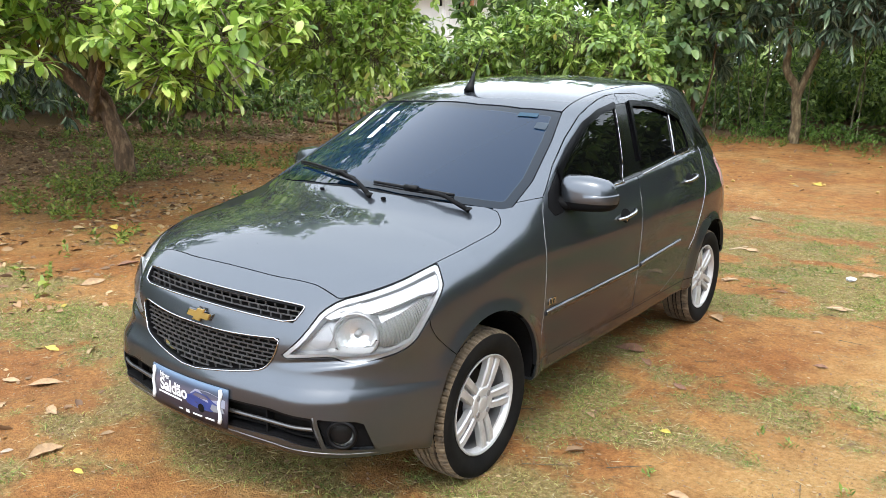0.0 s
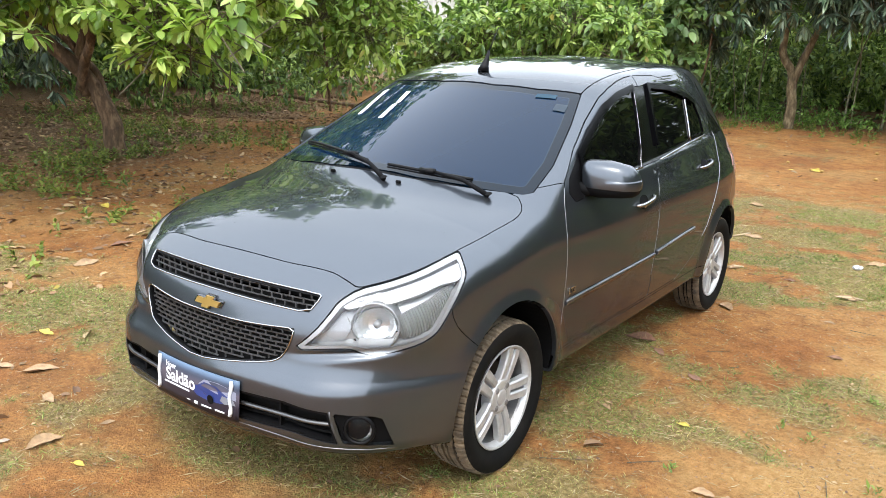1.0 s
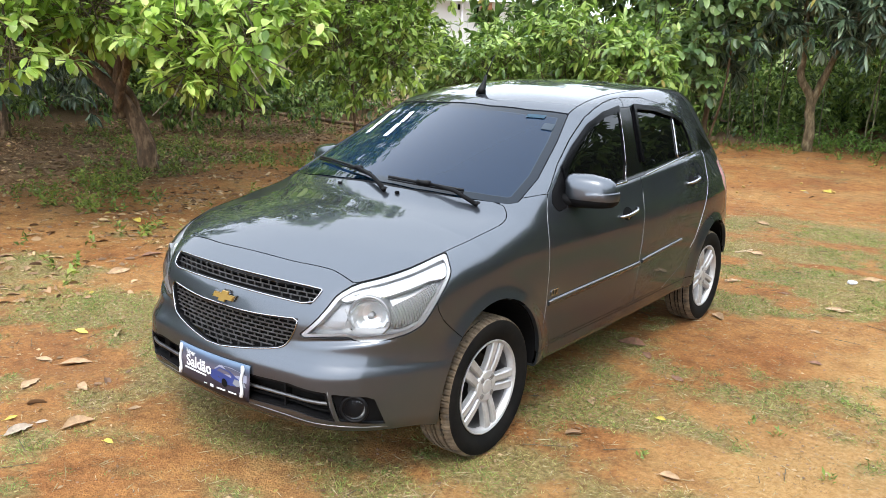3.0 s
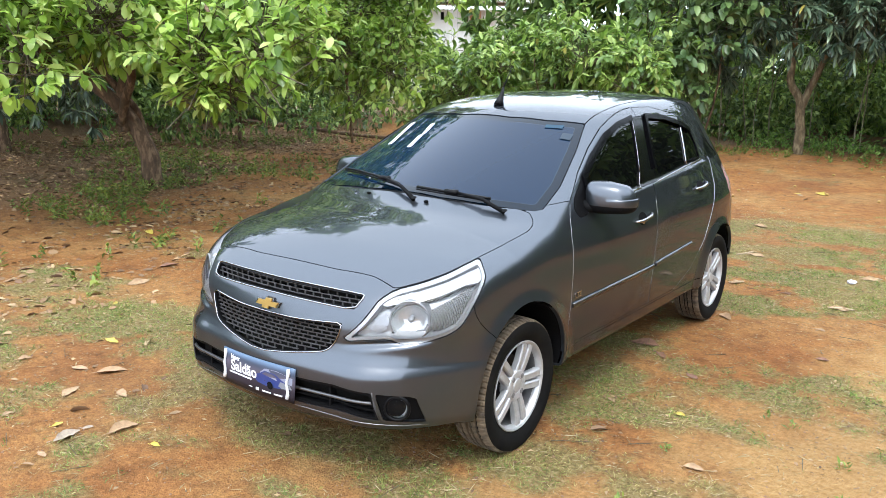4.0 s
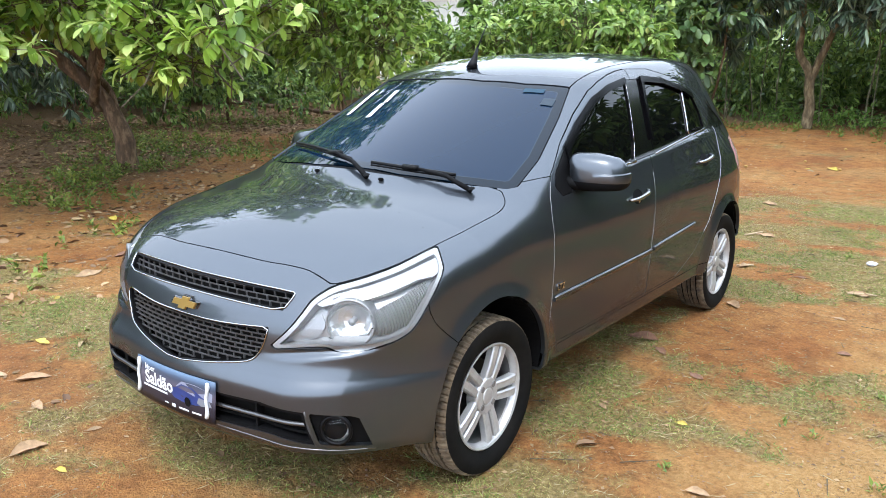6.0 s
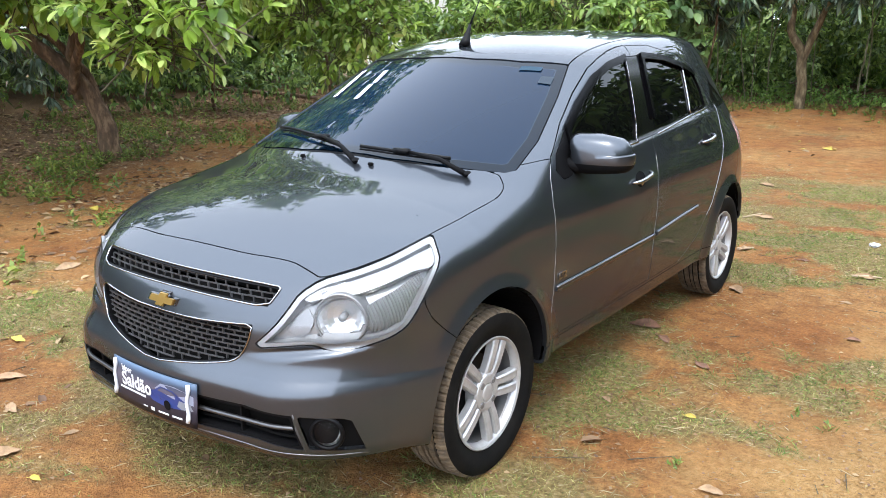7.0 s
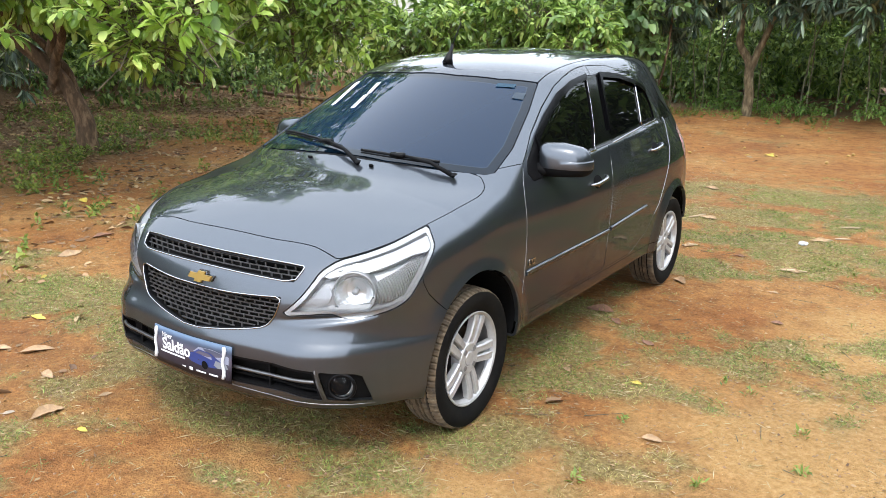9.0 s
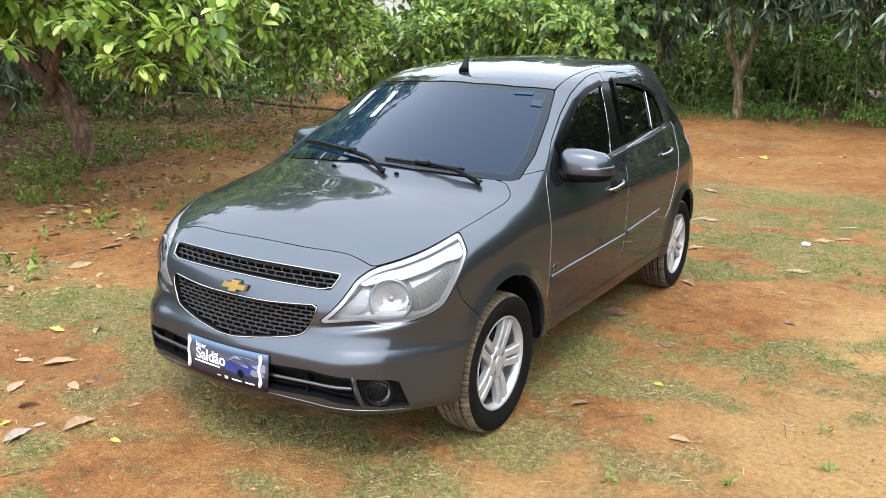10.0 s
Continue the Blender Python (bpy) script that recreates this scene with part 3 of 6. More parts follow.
for name, pts, limit, bar in (("front", FRONT_WINDOW, visor_limit(FRONT_WINDOW, 1.25, 0.6), None), ("rear", REAR_WINDOW, visor_limit(REAR_WINDOW, 2.27, -0.05), ((2.056, 1.112), (2.127, 1.357)))):
    win, rest = inside(*rest, side_region(pts))
    core, ring = inside(*win, side_region(pts, -0.008))
    vis = lambda x, y, z: limit(y, z)
    top_ring, low_ring = inside(*ring, vis)
    for sx in (1, -1):
        w = panel(name + "_window", *core, glass_dark, car, "dark tinted side window", sink=0.006, both=False, one_side=sx)
        panel("window_seal", *low_ring, black_gloss, w, sink=0.0, both=False, one_side=sx)
        keys = [(0.665, 1.032), (1.285, 1.044), (1.335, 1.13), (1.40, 1.32), (1.428, 1.41)] if name == "front" else [(1.535, 1.058), (2.07, 1.108), (2.325, 1.128)]
        pts3 = []
        for (ya, za), (yb, zb) in zip(keys, keys[1:]):
            for q in range(9):
                y, z = ya + (yb - ya) * q / 8, za + (zb - za) * q / 8
                pts3.append((sx * side_x(y, z, 0.001), y, z))
        bm = bmesh.new()
        tube_into(bm, pts3, [0.0055 if p[2] < 1.05 or name == "rear" else 0.0017 for p in pts3], 8)
        part("window_trim", bm, handle_metal, w, "thin chrome strip", True)
        panel("window_seal", *top_ring, black_plastic, w, sink=0.002, both=False, one_side=sx)
        if bar:
            (p0, q0), (p1, q1) = bar
            bm = bmesh.new()
            tube_into(bm, [(sx * side_x(p0 + (p1 - p0) * q / 8, q0 + (q1 - q0) * q / 8, -0.003), p0 + (p1 - p0) * q / 8, q0 + (q1 - q0) * q / 8) for q in range(9)], [0.0065] * 9, 8)
            part("window_bar", bm, handle_metal, w, "chrome divider bar", True)
    # rain visor: a smoked band standing off the frame
    band = lambda x, y, z: np.where(x > 0.3, np.maximum(np.maximum(poly_field(y, z, pts, 0.010), -poly_field(y, z, pts, -0.018)), limit(y, z)), 0.5)
    (vb, skip) = inside(BV, BT, band)
    for sx in (1, -1):
        panel("rain_visor", *vb, visor_plastic, car, "smoked plastic rain visor", sink=-0.012, rim=0.01, both=False, one_side=sx)

for name, pts, mat, deep in (("door_pillar", PILLAR, black_gloss, 0.001), ("mirror_sail", SAIL, dull_plastic, 0.0), ("quarter_window", QUARTER, glass_dark, 0.003), ("tail_lamp", TAIL_LAMP, None, 0.0)):
    piece, rest = inside(*rest, side_region(pts), 0.0015)
    if mat is None:
        mat = material("lamp_glass", (0.46, 0.27, 0.25), 0.15, 0, 0.5)
    for sx in (1, -1):
        panel(name, *piece, mat, car, sink=deep, both=False, one_side=sx)

piece, rest = inside(*rest, top_region(WINDSCREEN, 0.98), 0.0025)
core, ring = inside(*piece, top_region(WINDSCREEN, 0.98, -0.042))
core, line = inside(*core, top_region(WINDSCREEN, 0.98, -0.046))
screen = panel("windscreen", *core, glass_front, car, "tinted windscreen with bluish sheen", sink=0.004, rim=0)
panel("border_line", *line, glass_line, screen, "fine pale line inside the border", sink=0.004, rim=0)
panel("windscreen_border", *ring, glass_border, screen, "black printed glass border", sink=0.004)

piece, rest = inside(*rest, top_region(rounded(BONNET, 1), 0.75), 0.0018)
panel("bonnet", *piece, paint, car, rim=0.02)
cowl_at = lambda x, y, z: np.where(z > 0.95, np.maximum(np.maximum(x - 0.64, 0.07 + 0.42 * x * x - y), y - 0.32 - 0.42 * x * x), 0.5)
piece, rest = inside(*rest, cowl_at)
panel("cowl", *piece, dull_plastic, car, sink=0.006)

lamp_skin, rest = inside(*rest, corner_region(HEADLIGHT), 0.0012)
frame_up, rest = inside(*rest, front_region(UPPER_GRILLE))
frame_low, rest = inside(*rest, front_region(LOWER_GRILLE))
intake_skin, rest = inside(*rest, front_region(LOWER_INTAKE))
fog_skin, rest = inside(*rest, front_region(FOG_RECESS))

for sx in (1, -1):
    piece_f, rest_f = inside(*rest, side_region(FRONT_DOOR), 0.0017)
    panel("front_door", *piece_f, paint, car, rim=0.02, both=False, one_side=sx)
    piece_r, rest_r = inside(*rest_f, side_region(REAR_DOOR), 0.0017)
    panel("rear_door", *piece_r, paint, car, rim=0.02, both=False, one_side=sx)
rest = rest_r
sill_at = lambda x, y, z: np.where(x > 0.6, np.maximum(np.maximum(z - 0.375, 0.33 - y), y - 2.3), 0.5)
piece, rest = inside(*rest, sill_at, 0.0022)
for sx in (1, -1):
    panel("sill", *piece, paint, car, "painted sill below the doors", both=False, one_side=sx)
seam = curve([(0.2, -0.16), (0.5, -0.205), (0.58, -0.237), (0.63, -0.288), (0.677, -0.336), (0.72, -0.36), (1.0, -0.36)], 0.008)
bumper_at = lambda x, y, z: y - seam(z)
piece, rest = inside(*rest, bumper_at, 0.002)
bumper = panel("front_bumper", *piece, paint, car, rim=0.018)
fender_at = lambda x, y, z: np.maximum(np.maximum(y - 0.6, z - 1.062 + 0.25 * np.maximum(0.74 - x, 0)), 0.35 - x)
piece, rest = inside(*rest, fender_at, 0.0015)
for sx in (1, -1):
    panel("front_fender", *piece, paint, car, rim=0.02, both=False, one_side=sx)
roof_at = lambda x, y, z: np.where((z > 1.2) & (y > 0.7), x - 0.545 + 0.02 * np.clip(y - 1.0, 0, 2), 0.5)
piece, rest = inside(*rest, roof_at, 0.003)
panel("roof", *piece, paint, car, rim=0.012)
rear_at = lambda x, y, z: np.maximum(z - 0.72, 2.86 - y)
piece, rest = inside(*rest, rear_at, 0.002)
panel("rear_bumper", *piece, paint, car)
gate_at = lambda x, y, z: np.maximum(2.93 - y + 0.25 * (z - 0.9), x - 0.56)
piece, rest = inside(*rest, gate_at, 0.002)
panel("tailgate", *piece, paint, car)
for sx in (1, -1):
    panel("body_side", *rest, paint, car, rim=0.02, both=False, one_side=sx)

# wheel housings
for wy, wz, r in ARCHES:
    for sx in (1, -1):
        bm = bmesh.new()
        n = 40
        rings = []
        at = [(wy + (r + 0.004) * 0.955 * math.cos(a), wz + (r + 0.004) * math.sin(a)) for a in [math.pi * (-0.02 + 1.03 * k / n) for k in range(n + 1)]]
        rings.append([bm.verts.new((sx * (side_x(y, z) - 0.022), y, z)) for y, z in at])
        rings.append([bm.verts.new((sx * 0.44, y, z)) for y, z in at])
        for k in range(n):
            bm.faces.new((rings[0][k], rings[0][k + 1], rings[1][k + 1], rings[1][k]))
        bm.faces.new(rings[1])
        part("wheel_housing", bm, dull_plastic, car, "black wheel arch liner")


# ---- front details ----
def nose_y(x, z, off=0.0):
    """Where the front skin lies at x, z, moved out by off."""
    lo, hi = -1.1, 0.3
    for _ in range(30):
        mid = (lo + hi) / 2
        f = float(body_field(np.array([x]), np.array([mid]), np.array([z]))[0])
        lo, hi = (lo, mid) if f < 0 else (mid, hi)
    return hi - off


def frame_and_mesh(name, skin, pts, rows, pitch, rows_z, label):
    core, ring = inside(*skin, front_region(pts, -0.007))
    g = panel(name, *ring, black_plastic, car, label, sink=0.002, rim=0.03)
    half = [p for p in pts if p[0] >= 0]
    if pts[0][0] < 0:
        half = [(0.0, pts[0][1])] + half + ([] if half[-1][0] == 0 else [(0.0, pts[-1][1])])
    loop = half + [(-x, z) for x, z in half[::-1] if x > 0]
    loop = rounded(loop, 1)
    line = []
    for (xa, za), (xb, zb) in zip(loop, loop[1:] + loop[:1]):
        k = max(2, int(math.hypot(xb - xa, zb - za) / 0.03))
        for q in range(k):
            x, z = xa + (xb - xa) * q / k, za + (zb - za) * q / k
            line.append((x, nose_y(abs(x), z, 0.002), z))
    line.append(line[0])
    bm = bmesh.new()
    tube_into(bm, line, [0.0030] * len(line), 8, False)
    part("grille_frame", bm, chrome, g, "bright chrome surround", True)
    # near-black sheet behind the lattice paints the shade of the hollow
    panel("grille_shade", *core, dark_void, g, sink=0.05, rim=0.0)
    bm = bmesh.new()
    ok = lambda x, z: float(poly_field(np.array([x]), np.array([z]), pts)[0]) < -0.006
    dz = rows_z[1]
    for i in range(rows):
        z = rows_z[0] + i * dz
        step = pitch / 4
        x = -0.48
        while x < 0.48:
            # rib, and links between ribs, staggered row by row
            if ok(abs(x), z) and ok(abs(x + step), z):
                y0, y1 = nose_y(abs(x), z, -0.016), nose_y(abs(x + step), z, -0.016)
                a = math.atan2(y1 - y0, step)
                box_into(bm, 0, 0, 0, math.hypot(step, y1 - y0) * 1.05, 0.007, 0.003, Matrix.Translation((x + step / 2, (y0 + y1) / 2, z)) @ Matrix.Rotation(a, 4, "Z"))
            x += step
        x = -0.48 + (pitch / 2 if i % 2 else 0)
        while x < 0.48:
            if ok(abs(x), z + dz * 0.5):
                y0 = nose_y(abs(x), z + dz / 2, -0.016)
                top = 0.5 * dz
                box_into(bm, x, y0, z + dz / 2, 0.004, 0.006, 2 * top)
            x += pitch
    part("grille_mesh", bm, grille_plastic, g, "black moulded lattice of oblong cells")
    return g


grille_plastic = material("grille_plastic", (0.045, 0.045, 0.047), 0.35)
frame_and_mesh("upper_grille", frame_up, UPPER_GRILLE, 5, 0.044, (0.7285, 0.0148), "chrome framed upper grille")
frame_and_mesh("lower_grille", frame_low, LOWER_GRILLE, 11, 0.044, (0.5035, 0.0152), "chrome framed lower grille")

# near-black sheet: the shade inside the intake is its colour
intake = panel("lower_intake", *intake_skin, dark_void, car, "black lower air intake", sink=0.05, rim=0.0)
panel("intake_lip", *inside(*intake_skin, front_region(LOWER_INTAKE, -0.008))[1], dull_plastic, intake, sink=0.004, rim=0.05)


frame_grey = material("frame_grey", (0.045, 0.045, 0.047), 0.5)
bar_silver = material("bar_silver", (0.11, 0.11, 0.113), 0.42, 0.9)


def nose_strip(name, keys, radius, mat, parent, off, label="", flat=1.0, sides=8):
    """A slim strip across the whole nose along (x, z) keys."""
    k = np.array(keys)
    xs = np.linspace(-k[-1, 0], k[-1, 0], 61)
    pts = [(x, nose_y(abs(x), z, off), z) for x, z in ((x, float(np.interp(abs(x), k[:, 0], k[:, 1]))) for x in xs)]
    bm = bmesh.new()
    tube_into(bm, pts, [radius] * len(pts), sides)
    return part(name, bm, mat, parent, label, True)


nose_strip("intake_bar", [(0.02 * k, 0.384 - 0.02 * (0.02 * k) ** 2) for k in range(29)], 0.0075, bar_silver, intake, -0.014, "satin silver bar")
# fins coloured near-black as well, as if in the intake's shade
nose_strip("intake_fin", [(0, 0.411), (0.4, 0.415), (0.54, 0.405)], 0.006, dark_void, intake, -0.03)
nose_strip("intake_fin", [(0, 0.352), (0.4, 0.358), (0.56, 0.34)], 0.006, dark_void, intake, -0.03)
nose_strip("bumper_strip", [(0.0305 * k, 0.312 - 0.068 * (0.0305 * k) ** 2) for k in range(24)], 0.0030, satin, bumper, -0.001, "satin silver lower strip")
for sx in (1, -1):
    bm = bmesh.new()
    tube_into(bm, [(sx * x, nose_y(x, z, -0.004), z) for x, z in ((0.553, 0.428), (0.562, 0.37), (0.577, 0.305))], [0.0045, 0.005, 0.0045], 8)
    part("intake_frame", bm, frame_grey, intake, "grey upright beside the fog lamp", True)
for x in (-0.37, 0.37):
    bm = bmesh.new()
    box_into(bm, x, nose_y(abs(x), 0.38, -0.03), 0.38, 0.008, 0.03, 0.10)
    part("intake_post", bm, dull_plastic, intake)

# fog lamps
clear_lens = material("clear_lens", (0.9, 0.92, 0.93), 0.03)
nt = clear_lens.node_tree
tr, gl, fr, mx = node(clear_lens, "ShaderNodeBsdfTransparent"), node(clear_lens, "ShaderNodeBsdfGlossy"), node(clear_lens, "ShaderNodeFresnel"), node(clear_lens, "ShaderNodeMixShader")
gl.inputs["Roughness"].default_value = 0.03
fr.inputs["IOR"].default_value = 1.24
tr.inputs["Color"].default_value = (0.95, 0.96, 0.97, 1)
link(clear_lens, fr, "Fac", mx, 0)
link(clear_lens, tr, "BSDF", mx, 1)
link(clear_lens, gl, "BSDF", mx, 2)
link(clear_lens, mx, "Shader", nt.nodes["Material Output"], "Surface")
indicator_mat = material("indicator_reflector", (0.27, 0.268, 0.262), 0.3, 0.5)
im = coords(indicator_mat)
flute = node(indicator_mat, "ShaderNodeTexWave", Scale=38.0, Distortion=0.0)
flute.bands_direction = "Y"
link(indicator_mat, im, "Vector", flute, "Vector")
bump(indicator_mat, flute, "Fac", 0.8, 0.01)
inner_grey = material("lamp_inner_grey", (0.24, 0.24, 0.247), 0.35, 0.3)
reflector = material("lamp_reflector", (0.82, 0.83, 0.84), 0.1, 0.85)
lamp_plastic = material("lamp_housing", (0.31, 0.313, 0.317), 0.28, 0.35)
lamp_white = material("lamp_white", (0.35, 0.352, 0.357), 0.3, 0.1)
bowl_mirror = material("bowl_mirror", (0.66, 0.665, 0.67), 0.18, 0.6)
lamp_rim = material("lamp_rim", (0.22, 0.225, 0.23), 0.4)
lamp_ring = material("lamp_ring", (0.25, 0.253, 0.257), 0.3, 0.4)
fog_mirror = material("fog_reflector", (0.48, 0.47, 0.46), 0.25, 0.5)
amber = material("amber_bulb", (0.30, 0.17, 0.10), 0.3)


def bowl_into(bm, c, axis, r, deep, segs=28, rings=6, thick=0.0):
    """An open bowl of radius r at c that faces along axis."""
    m = Matrix.Translation(c) @ Vector(axis).to_track_quat("Z", "Y").to_matrix().to_4x4()
    prev = None
    for i in range(rings + 1):
        t = i / rings
        rr, zz = r * math.cos(t * math.pi / 2), -deep * math.sin(t * math.pi / 2)
        ring = [bm.verts.new(m @ Vector((rr * math.cos(a), rr * math.sin(a), zz))) for a in [2 * math.pi * k / segs for k in range(segs)]] if rr > 1e-4 else [bm.verts.new(m @ Vector((0, 0, zz)))]
        if prev:
            for k in range(segs):
                if len(ring) > 1:
                    bm.faces.new((prev[k], prev[(k + 1) % segs], ring[(k + 1) % segs], ring[k]))
                else:
                    bm.faces.new((prev[k], prev[(k + 1) % segs], ring[0]))
        prev = ring


def ring_into(bm, c, axis, r, tube, segs=32, sides=8):
    m = Matrix.Translation(c) @ Vector(axis).to_track_quat("Z", "Y").to_matrix().to_4x4()
    vs = [[bm.verts.new(m @ Vector(((r + tube * math.cos(b)) * math.cos(a), (r + tube * math.cos(b)) * math.sin(a), tube * math.sin(b)))) for b in [2 * math.pi * j / sides for j in range(sides)]] for a in [2 * math.pi * k / segs for k in range(segs)]]
    for k in range(segs):
        for j in range(sides):
            bm.faces.new((vs[k][j], vs[(k + 1) % segs][j], vs[(k + 1) % segs][(j + 1) % sides], vs[k][(j + 1) % sides]))


def disc_into(bm, c, axis, r, dome=0.0, segs=28):
    m = Matrix.Translation(c) @ Vector(axis).to_track_quat("Z", "Y").to_matrix().to_4x4()
    prev = None
    for i in range(4):
        t = 1 - i / 3
        ring = [bm.verts.new(m @ Vector((r * t * math.cos(a), r * t * math.sin(a), dome * (1 - t * t)))) for a in [2 * math.pi * k / segs for k in range(segs)]] if t > 0 else [bm.verts.new(m @ Vector((0, 0, dome)))]
        if prev:
            for k in range(segs):
                bm.faces.new((prev[k], prev[(k + 1) % segs], ring[(k + 1) % segs], ring[k]) if len(ring) > 1 else (prev[k], prev[(k + 1) % segs], ring[0]))
        prev = ring


def lamp_hole(x, y, z, c, a):
    """Distance past the round well of the main lamp."""
    px, py, pz = x - c[0], y - c[1], z - c[2]
    t = px * a[0] + py * a[1] + pz * a[2]
    return np.sqrt(np.maximum(px * px + py * py + pz * pz - t * t, 0)) - 0.075


for sx in (1, -1):
    rec = panel("fog_recess", *fog_skin, dull_plastic, car, "black fog lamp recess", sink=0.016, rim=-0.016, both=False, one_side=sx)
    c = Vector((sx * 0.625, nose_y(0.625, 0.36, -0.014), 0.36))
    ax = Vector((sx * 0.5, -0.85, 0)).normalized()
    bm = bmesh.new()
    bowl_into(bm, c, ax, 0.042, 0.03, 14, 4)
    part("fog_lamp", bm, fog_mirror, rec, "round clear fog lamp")
    bm = bmesh.new()
    ring_into(bm, c + ax * 0.004, ax, 0.048, 0.007)
    part("fog_ring", bm, black_plastic, rec, "", True)
    bm = bmesh.new()
    disc_into(bm, c + ax * 0.003, ax, 0.046, 0.012)
    part("fog_lens", bm, clear_lens, rec, "clear domed lens", True)

    # headlight: clear lens over a silver housing with a round lamp and an indicator
    well = Vector((0.617, -0.541, 0.694)), Vector((0.48, -0.875, 0.05)).normalized()
    back = inside(*lamp_skin, lambda x, y, z: lamp_hole(x, y, z, *well))[1]
    lamp = panel("headlight", *back, lamp_plastic, car, "large clear headlight with silver inside", sink=0.045, rim=0.0, both=False, one_side=sx)
    panel("lamp_lens", *lamp_skin, clear_lens, lamp, "clear plastic lens", sink=0.002, rim=0.0, both=False, one_side=sx)
    edge = inside(*lamp_skin, corner_region(HEADLIGHT, -0.014))[1]
    panel("lamp_edge", *edge, lamp_white, lamp, "pale inner edge", sink=0.006, rim=0.042, both=False, one_side=sx)
    brow = inside(*lamp_skin, corner_region(LAMP_BROW))[0]
    panel("lamp_brow", *brow, lamp_white, lamp, "white glossy upper band", sink=0.012, rim=0.02, both=False, one_side=sx)
    ax = Vector((sx * 0.48, -0.875, 0.05)).normalized()
    c = Vector((sx * 0.617, -0.541, 0.694))
    bm = bmesh.new()
    bowl_into(bm, c, ax, 0.076, 0.055, 26, 6)
    part("reflector_bowl", bm, bowl_mirror, lamp, "faceted chrome reflector bowl")
    bm = bmesh.new()
    ring_into(bm, c + ax * 0.006, ax, 0.0785, 0.0036)
    m_ = Matrix.Translation(c) @ ax.to_track_quat("Z", "Y").to_matrix().to_4x4()
    hoops = [[bm.verts.new(m_ @ Vector((r_ * math.cos(a), r_ * math.sin(a), d_))) for a in [2 * math.pi * k / 32 for k in range(32)]] for r_, d_ in ((0.0800, 0.006), (0.083, -0.02), (0.088, -0.05))]
    for h0, h1 in zip(hoops, hoops[1:]):
        for k in range(32):
            bm.faces.new((h0[k], h1[k], h1[(k + 1) % 32], h0[(k + 1) % 32]))
    part("reflector_ring", bm, lamp_ring, lamp, "grey ring round the bowl", True)
    bm = bmesh.new()
    tube_into(bm, [c - ax * 0.05, c - ax * 0.012], [0.011, 0.012], 12)
    part("lamp_bulb", bm, lamp_rim, lamp, "bulb cap", True)
    # the indicator chamber toward the fender, with fine upright flutes
    chamber = inside(*lamp_skin, corner_region(INDICATOR))[0]
    panel("indicator_chamber", *chamber, indicator_mat, lamp, "grey fluted indicator chamber", sink=0.026, rim=0.014, both=False, one_side=sx)
    panel("lamp_inner", *inside(*lamp_skin, corner_region(LAMP_INNER))[0], inner_grey, lamp, "grey inner trim", sink=0.034, rim=0.008, both=False, one_side=sx)
    bm = bmesh.new()
    bowl_into(bm, (sx * 0.712, -0.405, 0.735), (sx * 0.6, -0.8, 0.1), 0.016, -0.018, 14, 4)
    part("indicator_bulb", bm, amber, lamp, "small amber indicator bulb", True)
    bm = bmesh.new()
    tube_into(bm, [Vector((sx * (0.560 + 0.043 * j), -0.562 + 0.100 * j, 0.772 + 0.027 * j)) for j in range(4)], [0.004, 0.006, 0.006, 0.003], 6)
    part("lamp_rib", bm, reflector, lamp, "silver trim rib", True)

# badge: plain gold cross bar shape with a chrome edge
def badge(scale, thick, mat, lift, name, parent, label):
    w, h, n, hh = 0.068 * scale, 0.0115 * scale, 0.022 * scale, 0.024 * scale
    sk = 0.35
    out = [(-w, -h), (-n, -h), (-n, -hh), (n, -hh), (n, -h), (w, -h), (w, h), (n, h), (n, hh), (-n, hh), (-n, h), (-w, h)]
    bm = bmesh.new()
    y0 = nose_y(0.0, 0.69, lift)
    lo = [bm.verts.new((x + sk * z, y0 + 0.35 * z * 1.0 + 0.012, 0.69 + z)) for x, z in out]
    hi = [bm.verts.new((x * 0.93 + sk * z * 0.93, y0 + 0.35 * z * 0.9 - thick, 0.69 + z * 0.88)) for x, z in out]
    bm.faces.new(hi)
    for i in range(len(out)):
        j = (i + 1) % len(out)
        bm.faces.new((lo[i], lo[j], hi[j], hi[i]))
    bmesh.ops.recalc_face_normals(bm, faces=bm.faces)
    return part(name, bm, mat, parent, label)


emblem = badge(1.08, 0.004, chrome, 0.004, "badge", car, "gold badge with chrome rim")
badge(0.93, 0.005, gold, 0.008, "badge_face", emblem, "gold enamel face")

# ---- wheels ----
def lathe_into(bm, prof, segs, drop=None):
    """Turns (x, r) points round the x axis. drop(i, k): how far ring i sinks at segment k."""
    rows = [[bm.verts.new((x, (r - (drop(i, k) if drop else 0)) * math.cos(2 * math.pi * k / segs), (r - (drop(i, k) if drop else 0)) * math.sin(2 * math.pi * k / segs))) for k in range(segs)] for i, (x, r) in enumerate(prof)]
    for a, b in zip(rows, rows[1:]):
        for k in range(segs):
            bm.faces.new((a[k], a[(k + 1) % segs], b[(k + 1) % segs], b[k]))
    return rows


tread_rubber = material("dusty_tread", (0.10, 0.065, 0.04), 0.92)
tm = coords(tread_rubber)
tn = noise_tex(tread_rubber, tm, 22.0, 5.0, 0.65)
tr2 = ramp(tread_rubber, tn, "Fac", [(0.30, (0.035, 0.027, 0.02)), (0.5, (0.095, 0.068, 0.042)), (0.75, (0.165, 0.125, 0.078))])
link(tread_rubber, tr2, "Color", bsdf(tread_rubber), "Base Color")
bump(tread_rubber, tn, "Fac", 0.3, 0.004)
rm = coords(rubber)
rn = noise_tex(rubber, rm, 9.0, 6.0, 0.7)
